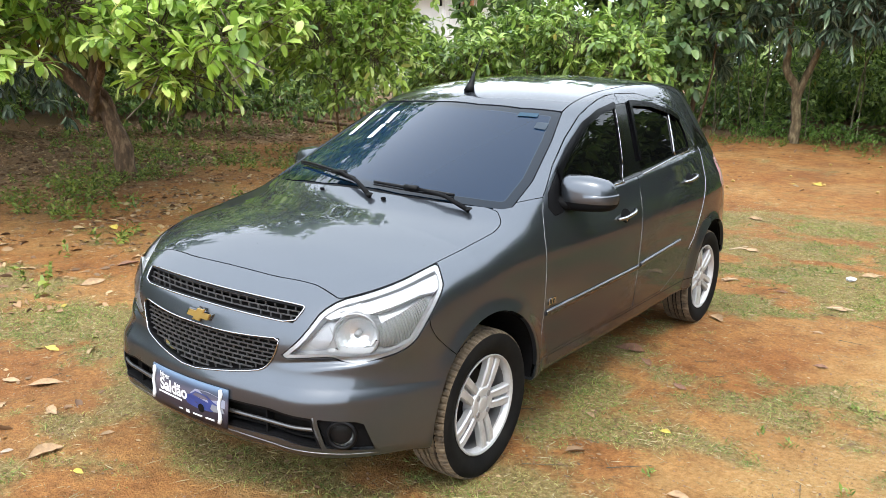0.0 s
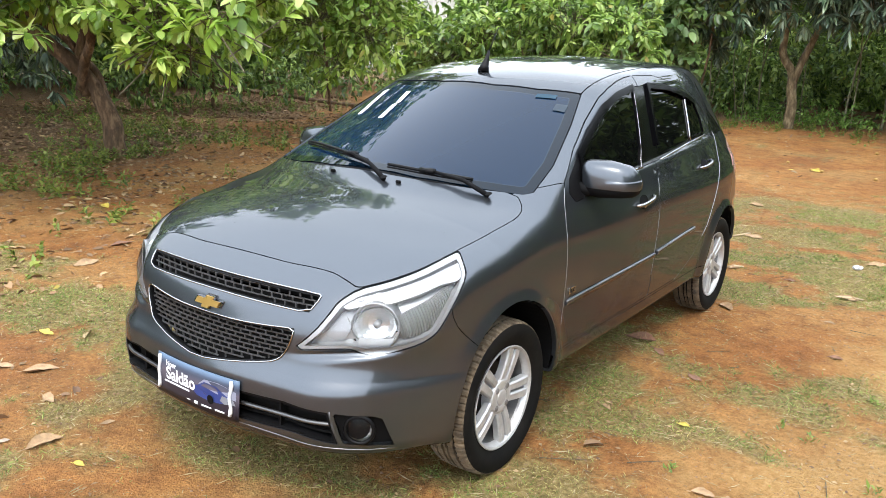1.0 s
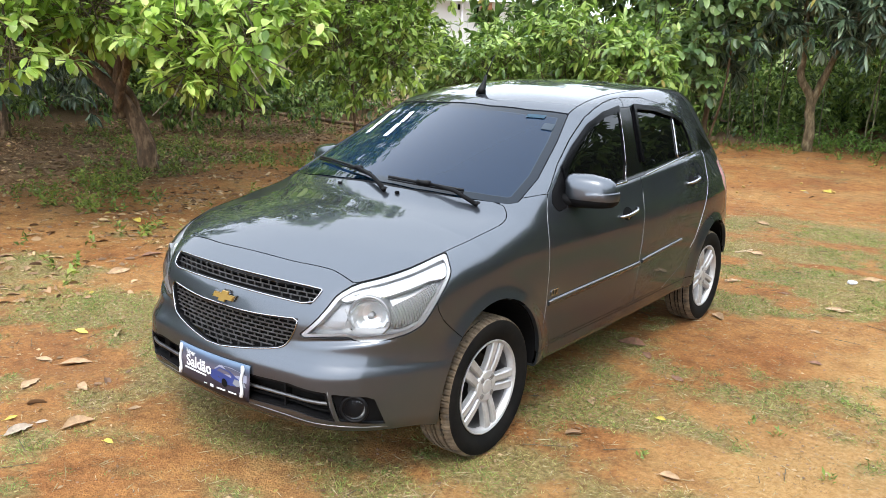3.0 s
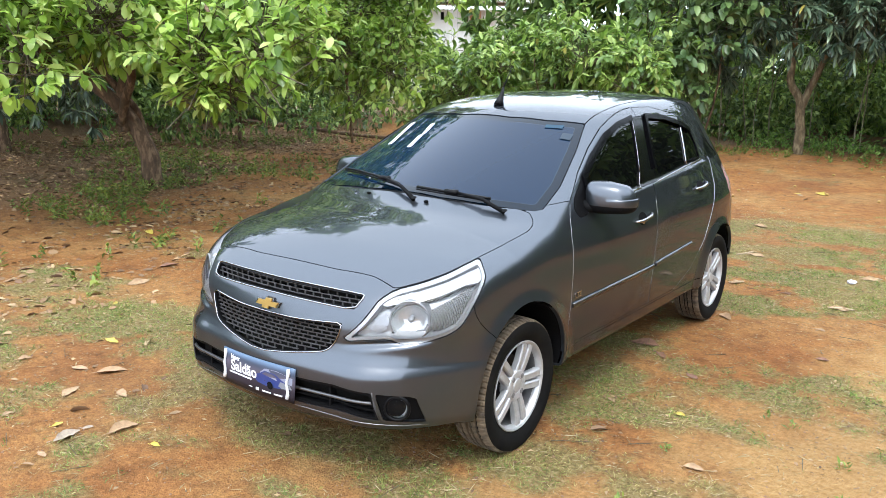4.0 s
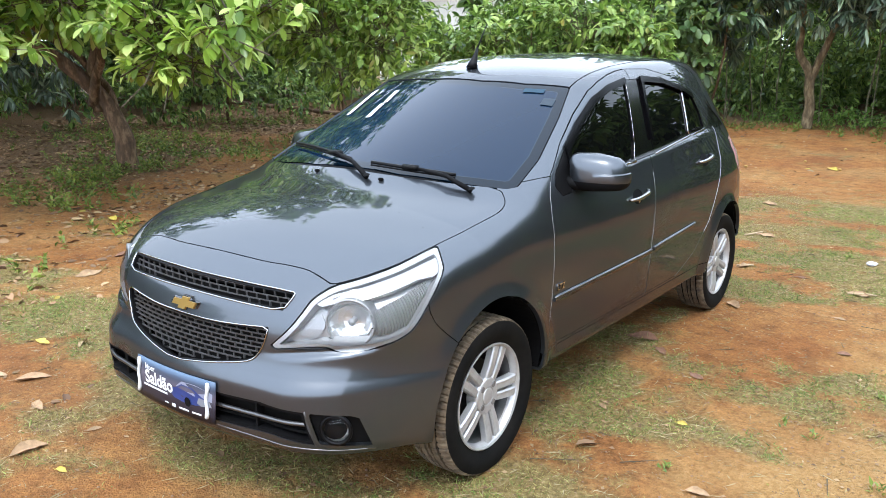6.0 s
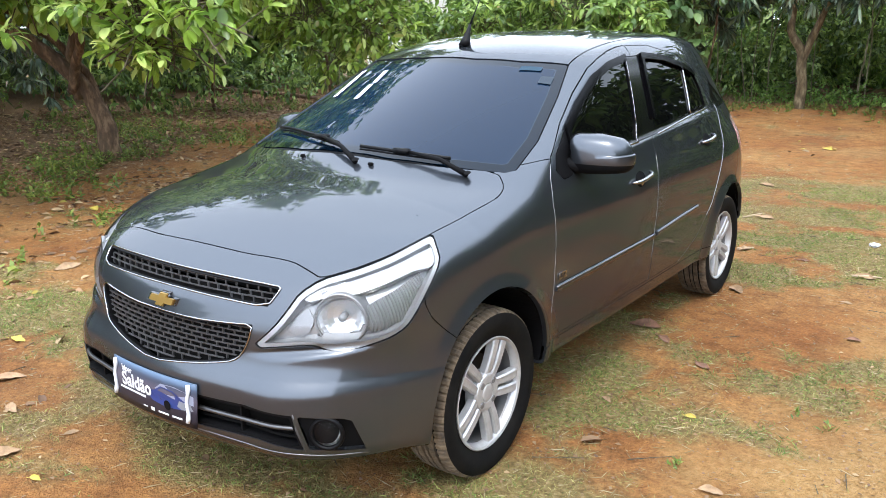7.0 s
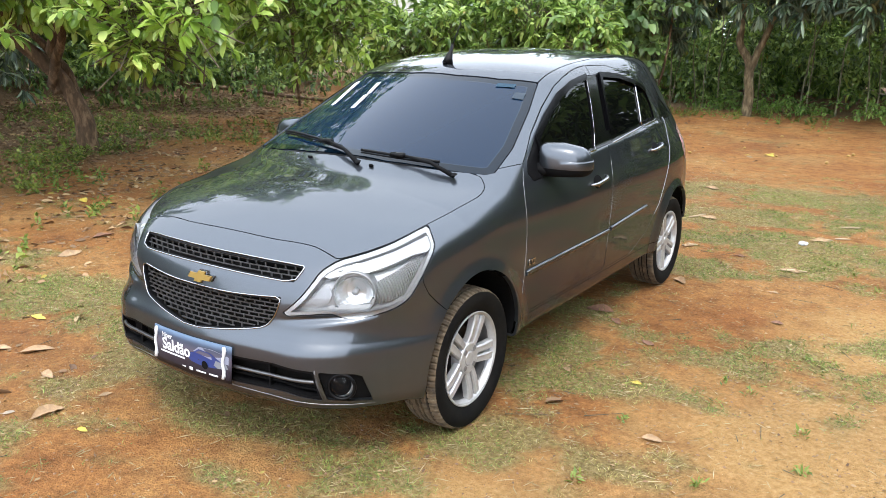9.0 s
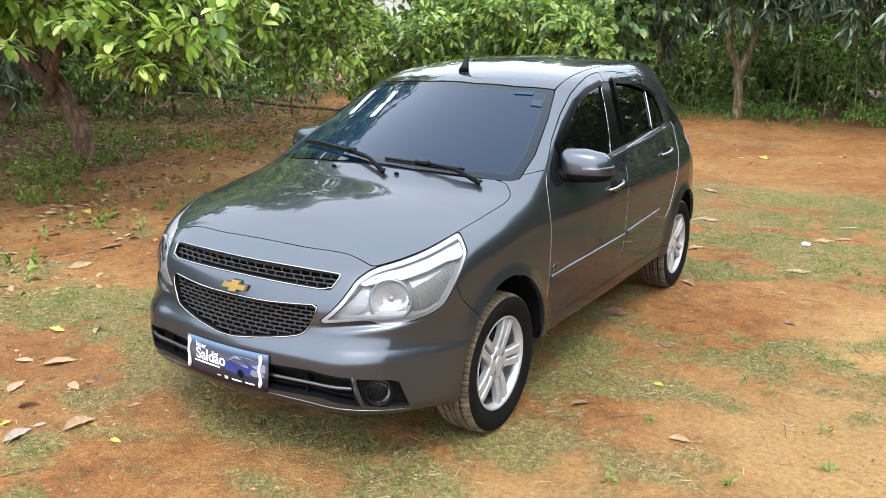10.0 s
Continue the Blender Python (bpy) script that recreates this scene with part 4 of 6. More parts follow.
rr2 = ramp(rubber, rn, "Fac", [(0.4, (0.004, 0.004, 0.004)), (0.8, (0.012, 0.0105, 0.009))])
link(rubber, rr2, "Color", bsdf(rubber), "Base Color")
am = coords(alloy)
an = noise_tex(alloy, am, 14.0, 5.0, 0.65)
ar2 = ramp(alloy, an, "Fac", [(0.35, (0.36, 0.36, 0.365)), (0.65, (0.47, 0.47, 0.475))])
link(alloy, ar2, "Color", bsdf(alloy), "Base Color")

WR = WHEEL_R
# modelled round the origin, outer face toward +x
def stock(name, bm, mat, smooth=False):
    me = bpy.data.meshes.new(name)
    bmesh.ops.recalc_face_normals(bm, faces=bm.faces)
    bm.to_mesh(me)
    bm.free()
    me.materials.append(mat)
    if smooth:
        me.polygons.foreach_set("use_smooth", [True] * len(me.polygons))
    return me


bm = bmesh.new()
lathe_into(bm, [(0.072, 0.203), (0.077, 0.205), (0.079, 0.201), (0.074, 0.193), (0.056, 0.186), (0.046, 0.184)], 72)
wheel_me = stock("wheel", bm, alloy)
bm = bmesh.new()
lathe_into(bm, [(0.0455, 0.184), (0.02, 0.180), (-0.08, 0.178)], 48)
barrel_me = stock("rim_barrel", bm, material("barrel_grey", (0.17, 0.17, 0.17), 0.42, 0.6))


def spoke(bm, off, r0, r1, w0, w1, x0, x1, deep):
    """One arm from the hub to the lip, set aside by off."""
    rows = []
    for t in (0.0, 0.2, 0.45, 0.75, 1.0):
        r = r0 + (r1 - r0) * t
        w = w0 + (w1 - w0) * t
        x = x0 + (x1 - x0) * t + 0.006 * math.sin(math.pi * t)
        ring = []
        for u, dx in ((-w, -deep), (-w, -0.006), (-w * 0.7, 0), (0, -0.0012), (w * 0.7, 0), (w, -0.006), (w, -deep)):
            ring.append(bm.verts.new((x + dx, r, off * (0.75 + 0.25 * t) + u)))
        rows.append(ring)
    for a, b in zip(rows, rows[1:]):
        for k in range(6):
            bm.faces.new((a[k], b[k], b[k + 1], a[k + 1]))
    bm.faces.new(rows[0])
    bm.faces.new(rows[-1][::-1])


spoke_mes = []
for o in (-1, 1):
    bm = bmesh.new()
    spoke(bm, o * 0.0265, 0.035, 0.195, 0.0150, 0.0190, 0.056, 0.070, 0.03)
    spoke_mes.append(stock("spoke", bm, alloy))
bm = bmesh.new()
spoke(bm, 0.0, 0.06, 0.19, 0.014, 0.016, 0.034, 0.050, 0.012)
web_me = stock("spoke_web", bm, alloy)
bm = bmesh.new()
lathe_into(bm, [(0.02, 0.076), (0.056, 0.073), (0.0635, 0.067), (0.0655, 0.058), (0.0655, 0.036), (0.0625, 0.0335), (0.0625, 0.0)], 40)
hub_me = stock("hub", bm, alloy)

bm = bmesh.new()
side = [(0.070, 0.202), (0.078, 0.215), (0.087, 0.235), (0.0915, 0.255), (0.090, 0.275), (0.084, 0.289)]
lathe_into(bm, side, 96)
lathe_into(bm, [(-x, r) for x, r in side[::-1]], 96)
tyre_me = bpy.data.meshes.new("tyre")
bmesh.ops.recalc_face_normals(bm, faces=bm.faces)
bm.to_mesh(tyre_me)
bm.free()
tyre_me.materials.append(rubber)
tyre_me.polygons.foreach_set("use_smooth", [True] * len(tyre_me.polygons))

bm = bmesh.new()
prof = [(0.084, 0.289), (0.080, 0.2945), (0.066, 0.300), (0.0485, 0.3015), (0.0475, 0.290), (0.0385, 0.290), (0.0375, 0.302), (0.0155, 0.303), (0.0145, 0.291), (0.0060, 0.291), (0.0050, 0.303)]
prof = prof + [(-x, r) for x, r in prof[::-1]]
n_seg = 288


def tread_drop(i, k):
    ax_ = abs(prof[i][0])
    if prof[i][1] < 0.2955 and ax_ < 0.05:
        return 0.0
    if ax_ > 0.045:
        return 0.006 if k % 4 == 0 else 0.0
    return 0.004 if (k + i) % 6 == 0 else 0.0


lathe_into(bm, prof, n_seg, tread_drop)
tread_me = bpy.data.meshes.new("tread")
bmesh.ops.recalc_face_normals(bm, faces=bm.faces)
bm.to_mesh(tread_me)
bm.free()
tread_me.materials.append(tread_rubber)

# near-black strips over the groove floors paint the shade between the ribs
groove_mes = []
for gx0, gx1 in ((0.0478, 0.0382), (0.0148, 0.0057), (-0.0057, -0.0148), (-0.0382, -0.0478)):
    bm = bmesh.new()
    lathe_into(bm, [(gx0, 0.2935), (gx1, 0.2935)], 96)
    groove_mes.append(stock("groove_shade", bm, dark_void))
bm = bmesh.new()
lathe_into(bm, [(0.0625, 0.0325), (0.067, 0.031), (0.069, 0.024), (0.0695, 0.0)], 32)
cap_me = bpy.data.meshes.new("hub_cap")
bm.to_mesh(cap_me)
bm.free()
cap_me.materials.append(alloy)
bm = bmesh.new()
lathe_into(bm, [(0.0658, 0.0125), (0.067, 0.0115), (0.0662, 0.0100), (0.0660, 0.0075), (0.0668, 0.0068), (0.0668, 0.0)], 14)
bolt_me = bpy.data.meshes.new("wheel_bolt")
bm.to_mesh(bolt_me)
bm.free()
bolt_me.materials.append(material("bolt_steel", (0.20, 0.20, 0.205), 0.4, 0.6))
bm = bmesh.new()
lathe_into(bm, [(-0.01, 0.03), (-0.004, 0.06), (-0.004, 0.128), (-0.02, 0.13)], 40)
disc_me = bpy.data.meshes.new("brake_disc")
bm.to_mesh(disc_me)
bm.free()
disc_me.materials.append(material("cast_iron", (0.02, 0.018, 0.017), 0.6, 0.6))
# added near-black disc behind the spokes, for the shade inside the wheel
bm = bmesh.new()
disc_into(bm, (-0.03, 0, 0), (1, 0, 0), 0.185, 0.0, 40)
back_me = bpy.data.meshes.new("wheel_shade")
bm.to_mesh(back_me)
bm.free()
back_me.materials.append(dark_void)


def child(name, me, parent, label=""):
    ob = new(name, me)
    ob.parent = parent
    return tagged(ob, label) if label else ob


for wy in (0.0, WHEELBASE):
    for sx in (1, -1):
        w = new("wheel", wheel_me)
        w.parent = car
        w.matrix_parent_inverse = car.matrix_basis.inverted()
        w.matrix_basis = pose(sx * 0.728, wy, WR - 0.002, (-24 if wy else 0), 0, 0 if sx > 0 else 180)
        tagged(w, "silver alloy wheel with five paired spokes")
        child("tyre", tyre_me, w, "dark rubber tyre")
        child("tread", tread_me, w, "grooved tread brown with dried mud")
        child("hub_cap", cap_me, w)
        child("hub", hub_me, w)
        child("rim_barrel", barrel_me, w)
        for me in groove_mes:
            child("groove_shade", me, w)
        for i in range(5):
            turn = Matrix.Rotation(radians(67 + 72 * i), 4, "X")
            for me in (*spoke_mes, web_me):
                child(me.name.split(".")[0], me, w).matrix_basis = turn
        child("brake_disc", disc_me, w)
        child("wheel_shade", back_me, w)
        for k in range(4):
            a = math.radians(45 + 90 * k)
            b = child("wheel_bolt", bolt_me, w)
            b.matrix_basis = Matrix.Translation((0, 0.050 * math.cos(a), 0.050 * math.sin(a)))

# ---- mirrors ----
for sx in (1, -1):
    def lump(name, zlo, zhi, mat, parent, label):
        """Part of a rounded mirror case between two heights."""
        bm = bmesh.new()
        segs, rings = 40, 20
        rows = []
        for j in range(rings + 1):
            v = -1 + 2 * j / rings
            row = []
            for k in range(segs):
                a = 2 * math.pi * k / segs
                ca, sa = math.cos(a), math.sin(a)
                e = 0.72
                u = math.copysign(abs(ca) ** e, ca)
                w = math.copysign(abs(sa) ** e, sa)
                s = (1 - abs(v) ** 2.8) ** (1 / 2.4) if abs(v) < 1 else 0.0
                # u runs outward, w along the car: bulged forward, flat at the glass
                depth = 0.088 if w < 0 else 0.022
                zz = 1.060 + (0.083 if v > 0 else 0.075) * v - (0.014 * u if v > 0 else -0.010 * u) * s
                row.append((sx * (0.860 - 0.014 * v + 0.117 * u * s ** 0.6), 0.718 + depth * w * s ** 0.7 + 0.03 * u * s, zz))
            rows.append(row)
        vs = [[bm.verts.new(p) for p in row] for row in rows]
        for a, b in zip(vs, vs[1:]):
            for k in range(segs):
                bm.faces.new((a[k], a[(k + 1) % segs], b[(k + 1) % segs], b[k]))
        bm.faces.new(vs[0][::-1])
        bm.faces.new(vs[-1])
        if zlo is not None:
            g = bm.verts[:] + bm.edges[:] + bm.faces[:]
            bmesh.ops.bisect_plane(bm, geom=g, plane_co=(0, 0, zlo), plane_no=(sx * 0.02, 0, 1), clear_inner=True)
        if zhi is not None:
            g = bm.verts[:] + bm.edges[:] + bm.faces[:]
            bmesh.ops.bisect_plane(bm, geom=g, plane_co=(0, 0, zhi), plane_no=(sx * 0.02, 0, 1), clear_outer=True)
        bmesh.ops.recalc_face_normals(bm, faces=bm.faces)
        return part(name, bm, mat, parent, label, True)

    mir = lump("side_mirror", None, 1.0465, dull_plastic, car, "black lower mirror case")
    lump("mirror_cap", 1.047, None, paint, mir, "painted grey mirror cap")
    bm = bmesh.new()
    tube_into(bm, [(sx * 0.735, 0.63, 1.025), (sx * 0.78, 0.645, 1.015), (sx * 0.83, 0.70, 1.018)], [0.03, 0.024, 0.03], 12)
    part("mirror_arm", bm, dull_plastic, mir, "", True)
    bm = bmesh.new()
    bmesh.ops.create_cube(bm, size=1.0, matrix=Matrix.Translation((sx * 0.860, 0.728, 1.06)) @ Matrix.Diagonal((0.16, 0.006, 0.09, 1)))
    part("mirror_glass", bm, chrome, mir, "mirror glass")

# ---- door handles, mouldings, letters ----
edge_trim = material("edge_trim", (0.24, 0.25, 0.26), 0.35, 0.4)
for sx in (1, -1):
    for keys in ([(0.372, 0.50), (0.39, 0.58), (0.405, 0.75), (0.415, 0.91), (0.445, 0.995), (0.485, 1.06)], [(2.489, 1.13), (2.478, 1.06), (2.44, 0.952), (2.32, 0.785), (2.19, 0.619), (2.09, 0.55)], [(1.345, 0.50), (1.363, 0.643), (1.417, 0.905), (1.452, 1.0)]):
        pts = []
        for (ya, za), (yb, zb) in zip(keys, keys[1:]):
            pts += [(sx * side_x(ya + (yb - ya) * q / 4, za + (zb - za) * q / 4, 0.0), ya + (yb - ya) * q / 4, za + (zb - za) * q / 4) for q in range(4)]
        bm = bmesh.new()
        tube_into(bm, pts, [0.0021 if keys[0][0] > 2 else 0.0012] * len(pts), 6)
        part("door_edge", bm, edge_trim, car, "thin bright door edge strip", True)
for sx in (1, -1):
    for y0, z0 in ((1.215, 0.897), (2.175, 0.975)):
        bm = bmesh.new()
        pts, rad = [], []
        for k in range(13):
            t = -1 + 2 * k / 12
            y, z = y0 + 0.105 * t, z0 + 0.012 * t
            pts.append((sx * side_x(y, z, 0.030 * (1 - t ** 4) + 0.002), y, z))
            rad.append(0.0095 * (1 - 0.35 * t ** 6))
        tube_into(bm, pts, rad, 10)
        h = part("door_handle", bm, handle_metal, car, "chrome bar door handle", True)
        # flat dark oval on the skin, coloured like the shade of a hand recess
        bm = bmesh.new()
        segs = 24
        ring = []
        for s in (1.0, 0.55, 0.0):
            ring.append([bm.verts.new((sx * (side_x(y0 - 0.01 + 0.055 * s * math.cos(a), z0 - 0.006 + 0.034 * s * math.sin(a), 0.0015)), y0 - 0.01 + 0.055 * s * math.cos(a), z0 - 0.006 + 0.034 * s * math.sin(a))) for a in [2 * math.pi * k / segs for k in range(segs)]] if s else [bm.verts.new((sx * side_x(y0 - 0.01, z0 - 0.006, 0.0015), y0 - 0.01, z0 - 0.006))])
        for k in range(segs):
            bm.faces.new((ring[0][k], ring[0][(k + 1) % segs], ring[1][(k + 1) % segs], ring[1][k]))
            bm.faces.new((ring[1][k], ring[1][(k + 1) % segs], ring[2][0]))
        part("handle_shade", bm, dull_plastic, h, "flat dark oval painting a recess's shade behind the handle")
        bm = bmesh.new()
        disc_into(bm, (sx * side_x(y0 + 0.0, z0 - 0.028, 0.002), y0, z0 - 0.028), (sx, 0, 0), 0.011, 0.004, 16)
        if y0 < 2:
            part("door_lock", bm, chrome, h, "round lock", True)
        else:
            bm.free()
    for (ya, za), (yb, zb), mt, nm in (((0.405, 0.583), (1.352, 0.604), paint, "door_moulding"), ((1.385, 0.607), (1.945, 0.642), paint, "door_moulding")):
        bm = bmesh.new()
        rows = []
        n = 24
        for k in range(n + 1):
            t = k / n
            y, z = ya + (yb - ya) * t, za + (zb - za) * t
            x = side_x(y, z)
            hh = 0.017 * (1 - 0.3 * t) * (min(1, 0.6 + 8 * t))
            rows.append([bm.verts.new((sx * (x + dx), y, z + hh * w)) for dx, w in ((-0.004, -1), (0.007, -0.85), (0.011, 0.0), (0.010, 0.6), (0.004, 1), (-0.004, 1.02))])
        for a, b in zip(rows, rows[1:]):
            for k in range(5):
                bm.faces.new((a[k], b[k], b[k + 1], a[k + 1]))
        bm.faces.new(rows[0])
        bm.faces.new(rows[-1][::-1])
        bmesh.ops.recalc_face_normals(bm, faces=bm.faces)
        md = part(nm, bm, mt, car, "grey side moulding with bright insert")
        bm = bmesh.new()
        pts = []
        for k in range(n + 1):
            t = k / n
            y, z = ya + (yb - ya) * t, za + (zb - za) * t + 0.009 * (1 - 0.3 * t)
            pts.append((sx * side_x(y, z, 0.0075), y, z))
        tube_into(bm, pts, [0.0042] * len(pts), 8)
        part("moulding_insert", bm, satin, md, "bright insert", True)


def lettering(name, text, size, m, mat, parent, label, thick=0.001, bold=0.0):
    c = bpy.data.curves.new(name, "FONT")
    c.offset = bold
    c.body, c.size, c.extrude, c.align_x, c.align_y = text, size, thick, "CENTER", "CENTER"
    tmp = bpy.data.objects.new(name, c)
    scene.collection.objects.link(tmp)
    bpy.context.view_layer.update()
    me = bpy.data.meshes.new_from_object(tmp.evaluated_get(bpy.context.evaluated_depsgraph_get()))
    bpy.data.objects.remove(tmp)
    me.transform(m)
    return part_mesh(name, me, mat, parent, label)


lettering("trim_badge", "LTZ", 0.036, Matrix.Translation((side_x(0.455, 0.628, 0.003), 0.455, 0.628)) @ pose(0, 0, 0, 90, 0, 90), chrome, car, "small chrome letters", 0.002, 0.0008)

# ---- aerial, wipers, washer jets ----
aerial_y = 1.015
aerial_z = float(top_line(np.array([aerial_y]))[0]) - 0.004
bm = bmesh.new()
tube_into(bm, [(0, aerial_y - 0.01, aerial_z), (0, aerial_y, aerial_z + 0.025), (0, aerial_y + 0.018, aerial_z + 0.06), (0, aerial_y + 0.034, aerial_z + 0.10)], [0.030, 0.022, 0.0115, 0.006], 14)
aer = part("aerial", bm, black_plastic, car, "black roof aerial", True)
bm = bmesh.new()
tube_into(bm, [(0, aerial_y + 0.03, aerial_z + 0.09), (0.0, aerial_y + 0.115, aerial_z + 0.215)], [0.004, 0.0022], 8)
part("aerial_rod", bm, black_plastic, aer, "thin rod", True)


def screen_z(x, y, off):
    lo, hi = 0.9, 1.7
    for _ in range(30):
        mid = (lo + hi) / 2
        f = float(body_field(np.array([x]), np.array([y]), np.array([mid]))[0])
        lo, hi = (mid, hi) if f < 0 else (lo, mid)
    return lo + off


def on_screen(x, y, off):
    return (x, y, screen_z(x, y, off))


for pivot, elbow, tip0, tip1 in (((0.575, 0.185), (0.29, 0.163), (0.09, 0.158), (0.475, 0.222)), ((0.135, 0.075), (-0.14, 0.18), (-0.57, 0.36), (-0.03, 0.163))):
    bm = bmesh.new()
    tube_into(bm, [on_screen(*pivot, 0.012), on_screen(pivot[0] * 0.6 + elbow[0] * 0.4, pivot[1] * 0.6 + elbow[1] * 0.4, 0.036), on_screen(*elbow, 0.034)], [0.011, 0.009, 0.006], 8)
    arm = part("wiper", bm, dull_plastic, car, "black wiper resting on the glass", True)
    bm = bmesh.new()
    n = 12
    pts = []
    for k in range(n + 1):
        t = k / n
        x, y = tip0[0] + (tip1[0] - tip0[0]) * t, tip0[1] + (tip1[1] - tip0[1]) * t - 0.02 * math.sin(math.pi * t)
        pts.append(on_screen(x, y, 0.018 + 0.004 * math.sin(math.pi * t)))
    tube_into(bm, pts, [0.007] * len(pts), 8)
    part("wiper_blade", bm, black_plastic, arm, "", True)
    bm = bmesh.new()
    tube_into(bm, [(p[0], p[1] - 0.004, p[2] - 0.011) for p in pts], [0.004] * len(pts), 6)
    part("wiper_rubber", bm, dull_plastic, arm, "", True)
    bm = bmesh.new()
    c = on_screen(*elbow, 0.03)
    tube_into(bm, [(c[0] - 0.035, c[1], c[2]), (c[0] + 0.035, c[1] + 0.002, c[2])], [0.011, 0.013], 8)
    part("wiper_joint", bm, black_plastic, arm, "", True)
    bm = bmesh.new()
    disc_into(bm, Vector(on_screen(*pivot, 0.012)) + Vector((0, 0, 0.008)), (0, -0.3, 1), 0.015, 0.008, 16)
    part("wiper_nut", bm, dull_plastic, arm, "", True)
for x in (-0.16, 0.2):
    bm = bmesh.new()
    y = 0.088
    box_into(bm, 0, 0, 0, 0.022, 0.014, 0.012, Matrix.Translation(on_screen(x, y, 0.006)))
    bmesh.ops.bevel(bm, geom=bm.edges[:], offset=0.003, segments=2, affect="EDGES")
    part("washer_jet", bm, dull_plastic, car, "small black washer jet")

# ---- placard over the plate mount ----
def nose_patch(x0, x1, z0, z1, off, nx=16, nz=6):
    """A sheet that follows the nose between two heights, bent across only."""
    V, F = [], []
    for j in range(nz + 1):
        z = z0 + (z1 - z0) * j / nz
        for i in range(nx + 1):
            x = x0 + (x1 - x0) * i / nx
            ya = PLATE_Y + 0.30 * x * x
            V.append((x, ya - off + PLATE_LEAN * (z - 0.39), z))
    for j in range(nz):
        for i in range(nx):
            a = j * (nx + 1) + i
            F.append((a, a + 1, a + nx + 2, a + nx + 1))
    return V, F


PLATE_Y, PLATE_LEAN = -0.801, 0.07
card = material("placard_print", (0.05, 0.07, 0.14), 0.35, 0, 0.0, 0.25)
cm = coords(card)
sep = node(card, "ShaderNodeSeparateXYZ")
link(card, cm, "Vector", sep, "Vector")
mr = node(card, "ShaderNodeMapRange")
mr.inputs["From Min"].default_value, mr.inputs["From Max"].default_value = 0.325, 0.465
link(card, sep, "Z", mr, "Value")
rz = ramp(card, mr, "Result", [(0.0, (0.012, 0.010, 0.014)), (0.3, (0.022, 0.018, 0.026)), (0.62, (0.085, 0.075, 0.10)), (0.8, (0.045, 0.055, 0.085)), (1.0, (0.085, 0.13, 0.20))])
link(card, rz, "Color", bsdf(card), "Base Color")
white_print = material("white_print", (0.6, 0.61, 0.63), 0.4)
blue_print = material("blue_print", (0.015, 0.03, 0.13), 0.35)
grey_print = material("grey_print", (0.15, 0.16, 0.18), 0.35)
V, F = nose_patch(-0.216, 0.224, 0.322, 0.468, 0.0)
me = mesh_from("placard", V, F)
placard = part_mesh("placard", me, card, car, "dark blue printed sales placard on the plate mount", True)
sol = placard.modifiers.new("thick", "SOLIDIFY")
sol.thickness, sol.offset = 0.004, 1.0


def on_plate(x, z, off=0.0055):
    return Matrix.Translation((x, PLATE_Y + 0.30 * x * x - off + PLATE_LEAN * (z - 0.39), z)) @ Matrix.Rotation(math.atan(0.6 * x), 4, "Z") @ pose(0, 0, 0, 90, 0, 0)


lettering("placard_word", "hiper", 0.030, on_plate(-0.128, 0.440), white_print, placard, "small white word", 0.0004, 0.0006)
lettering("placard_word", "Saldão", 0.066, on_plate(-0.070, 0.404), white_print, placard, "large white word", 0.0004, 0.0016)
for x, z, w, h in ((-0.09, 0.374, 0.15, 0.007), (0.02, 0.342, 0.018, 0.012), (0.075, 0.341, 0.05, 0.006), (0.14, 0.341, 0.045, 0.006), (-0.02, 0.342, 0.02, 0.004)):
    bm = bmesh.new()
    box_into(bm, 0, 0, 0, w, h, 0.0008, on_plate(x, z))
    part("placard_line", bm, white_print, placard)
# printed car picture: plain flat shapes
glow_print = material("pale_print", (0.20, 0.21, 0.27), 0.35, spec=0.25)
for nm, pts, mt, off in (("printed_shape", [(0.03, 0.415), (0.06, 0.437), (0.13, 0.440), (0.212, 0.425), (0.212, 0.395), (0.12, 0.40)], glow_print, 0.0048),
                         ("printed_shape", [(0.0, 0.385), (0.02, 0.372), (0.07, 0.366), (0.13, 0.368), (0.185, 0.375), (0.19, 0.395), (0.155, 0.408), (0.12, 0.425), (0.06, 0.428), (0.03, 0.41), (0.0, 0.402)], blue_print, 0.0052),
                         ("printed_shape", [(0.045, 0.412), (0.065, 0.424), (0.115, 0.421), (0.135, 0.41), (0.09, 0.407)], card, 0.0056),
                         ("printed_shape", [(0.15, 0.40), (0.2, 0.395), (0.212, 0.378), (0.16, 0.372), (0.14, 0.38)], grey_print, 0.0058)):
    bm = bmesh.new()
    top_v = [bm.verts.new(on_plate(x, z, off).translation) for x, z in pts]
    bm.faces.new(top_v)
    part(nm, bm, mt, placard)
for x in (-0.2, 0.19):
    bm = bmesh.new()
    tube_into(bm, [on_plate(x + 0.004 * math.sin(9 * t), 0.338 + 0.125 * t, 0.008).translation for t in [k / 8 for k in range(9)]], [0.007, 0.008, 0.006, 0.0055, 0.006, 0.0055, 0.006, 0.008, 0.006], 8)
    part("placard_strap", bm, white_print, placard, "white plastic tie strip", True)
bm = bmesh.new()
disc_into(bm, on_plate(0.094, 0.372, 0.0062).translation, (0, -1, 0), 0.017, 0.0, 20)
part("printed_wheel", bm, dull_plastic, placard)

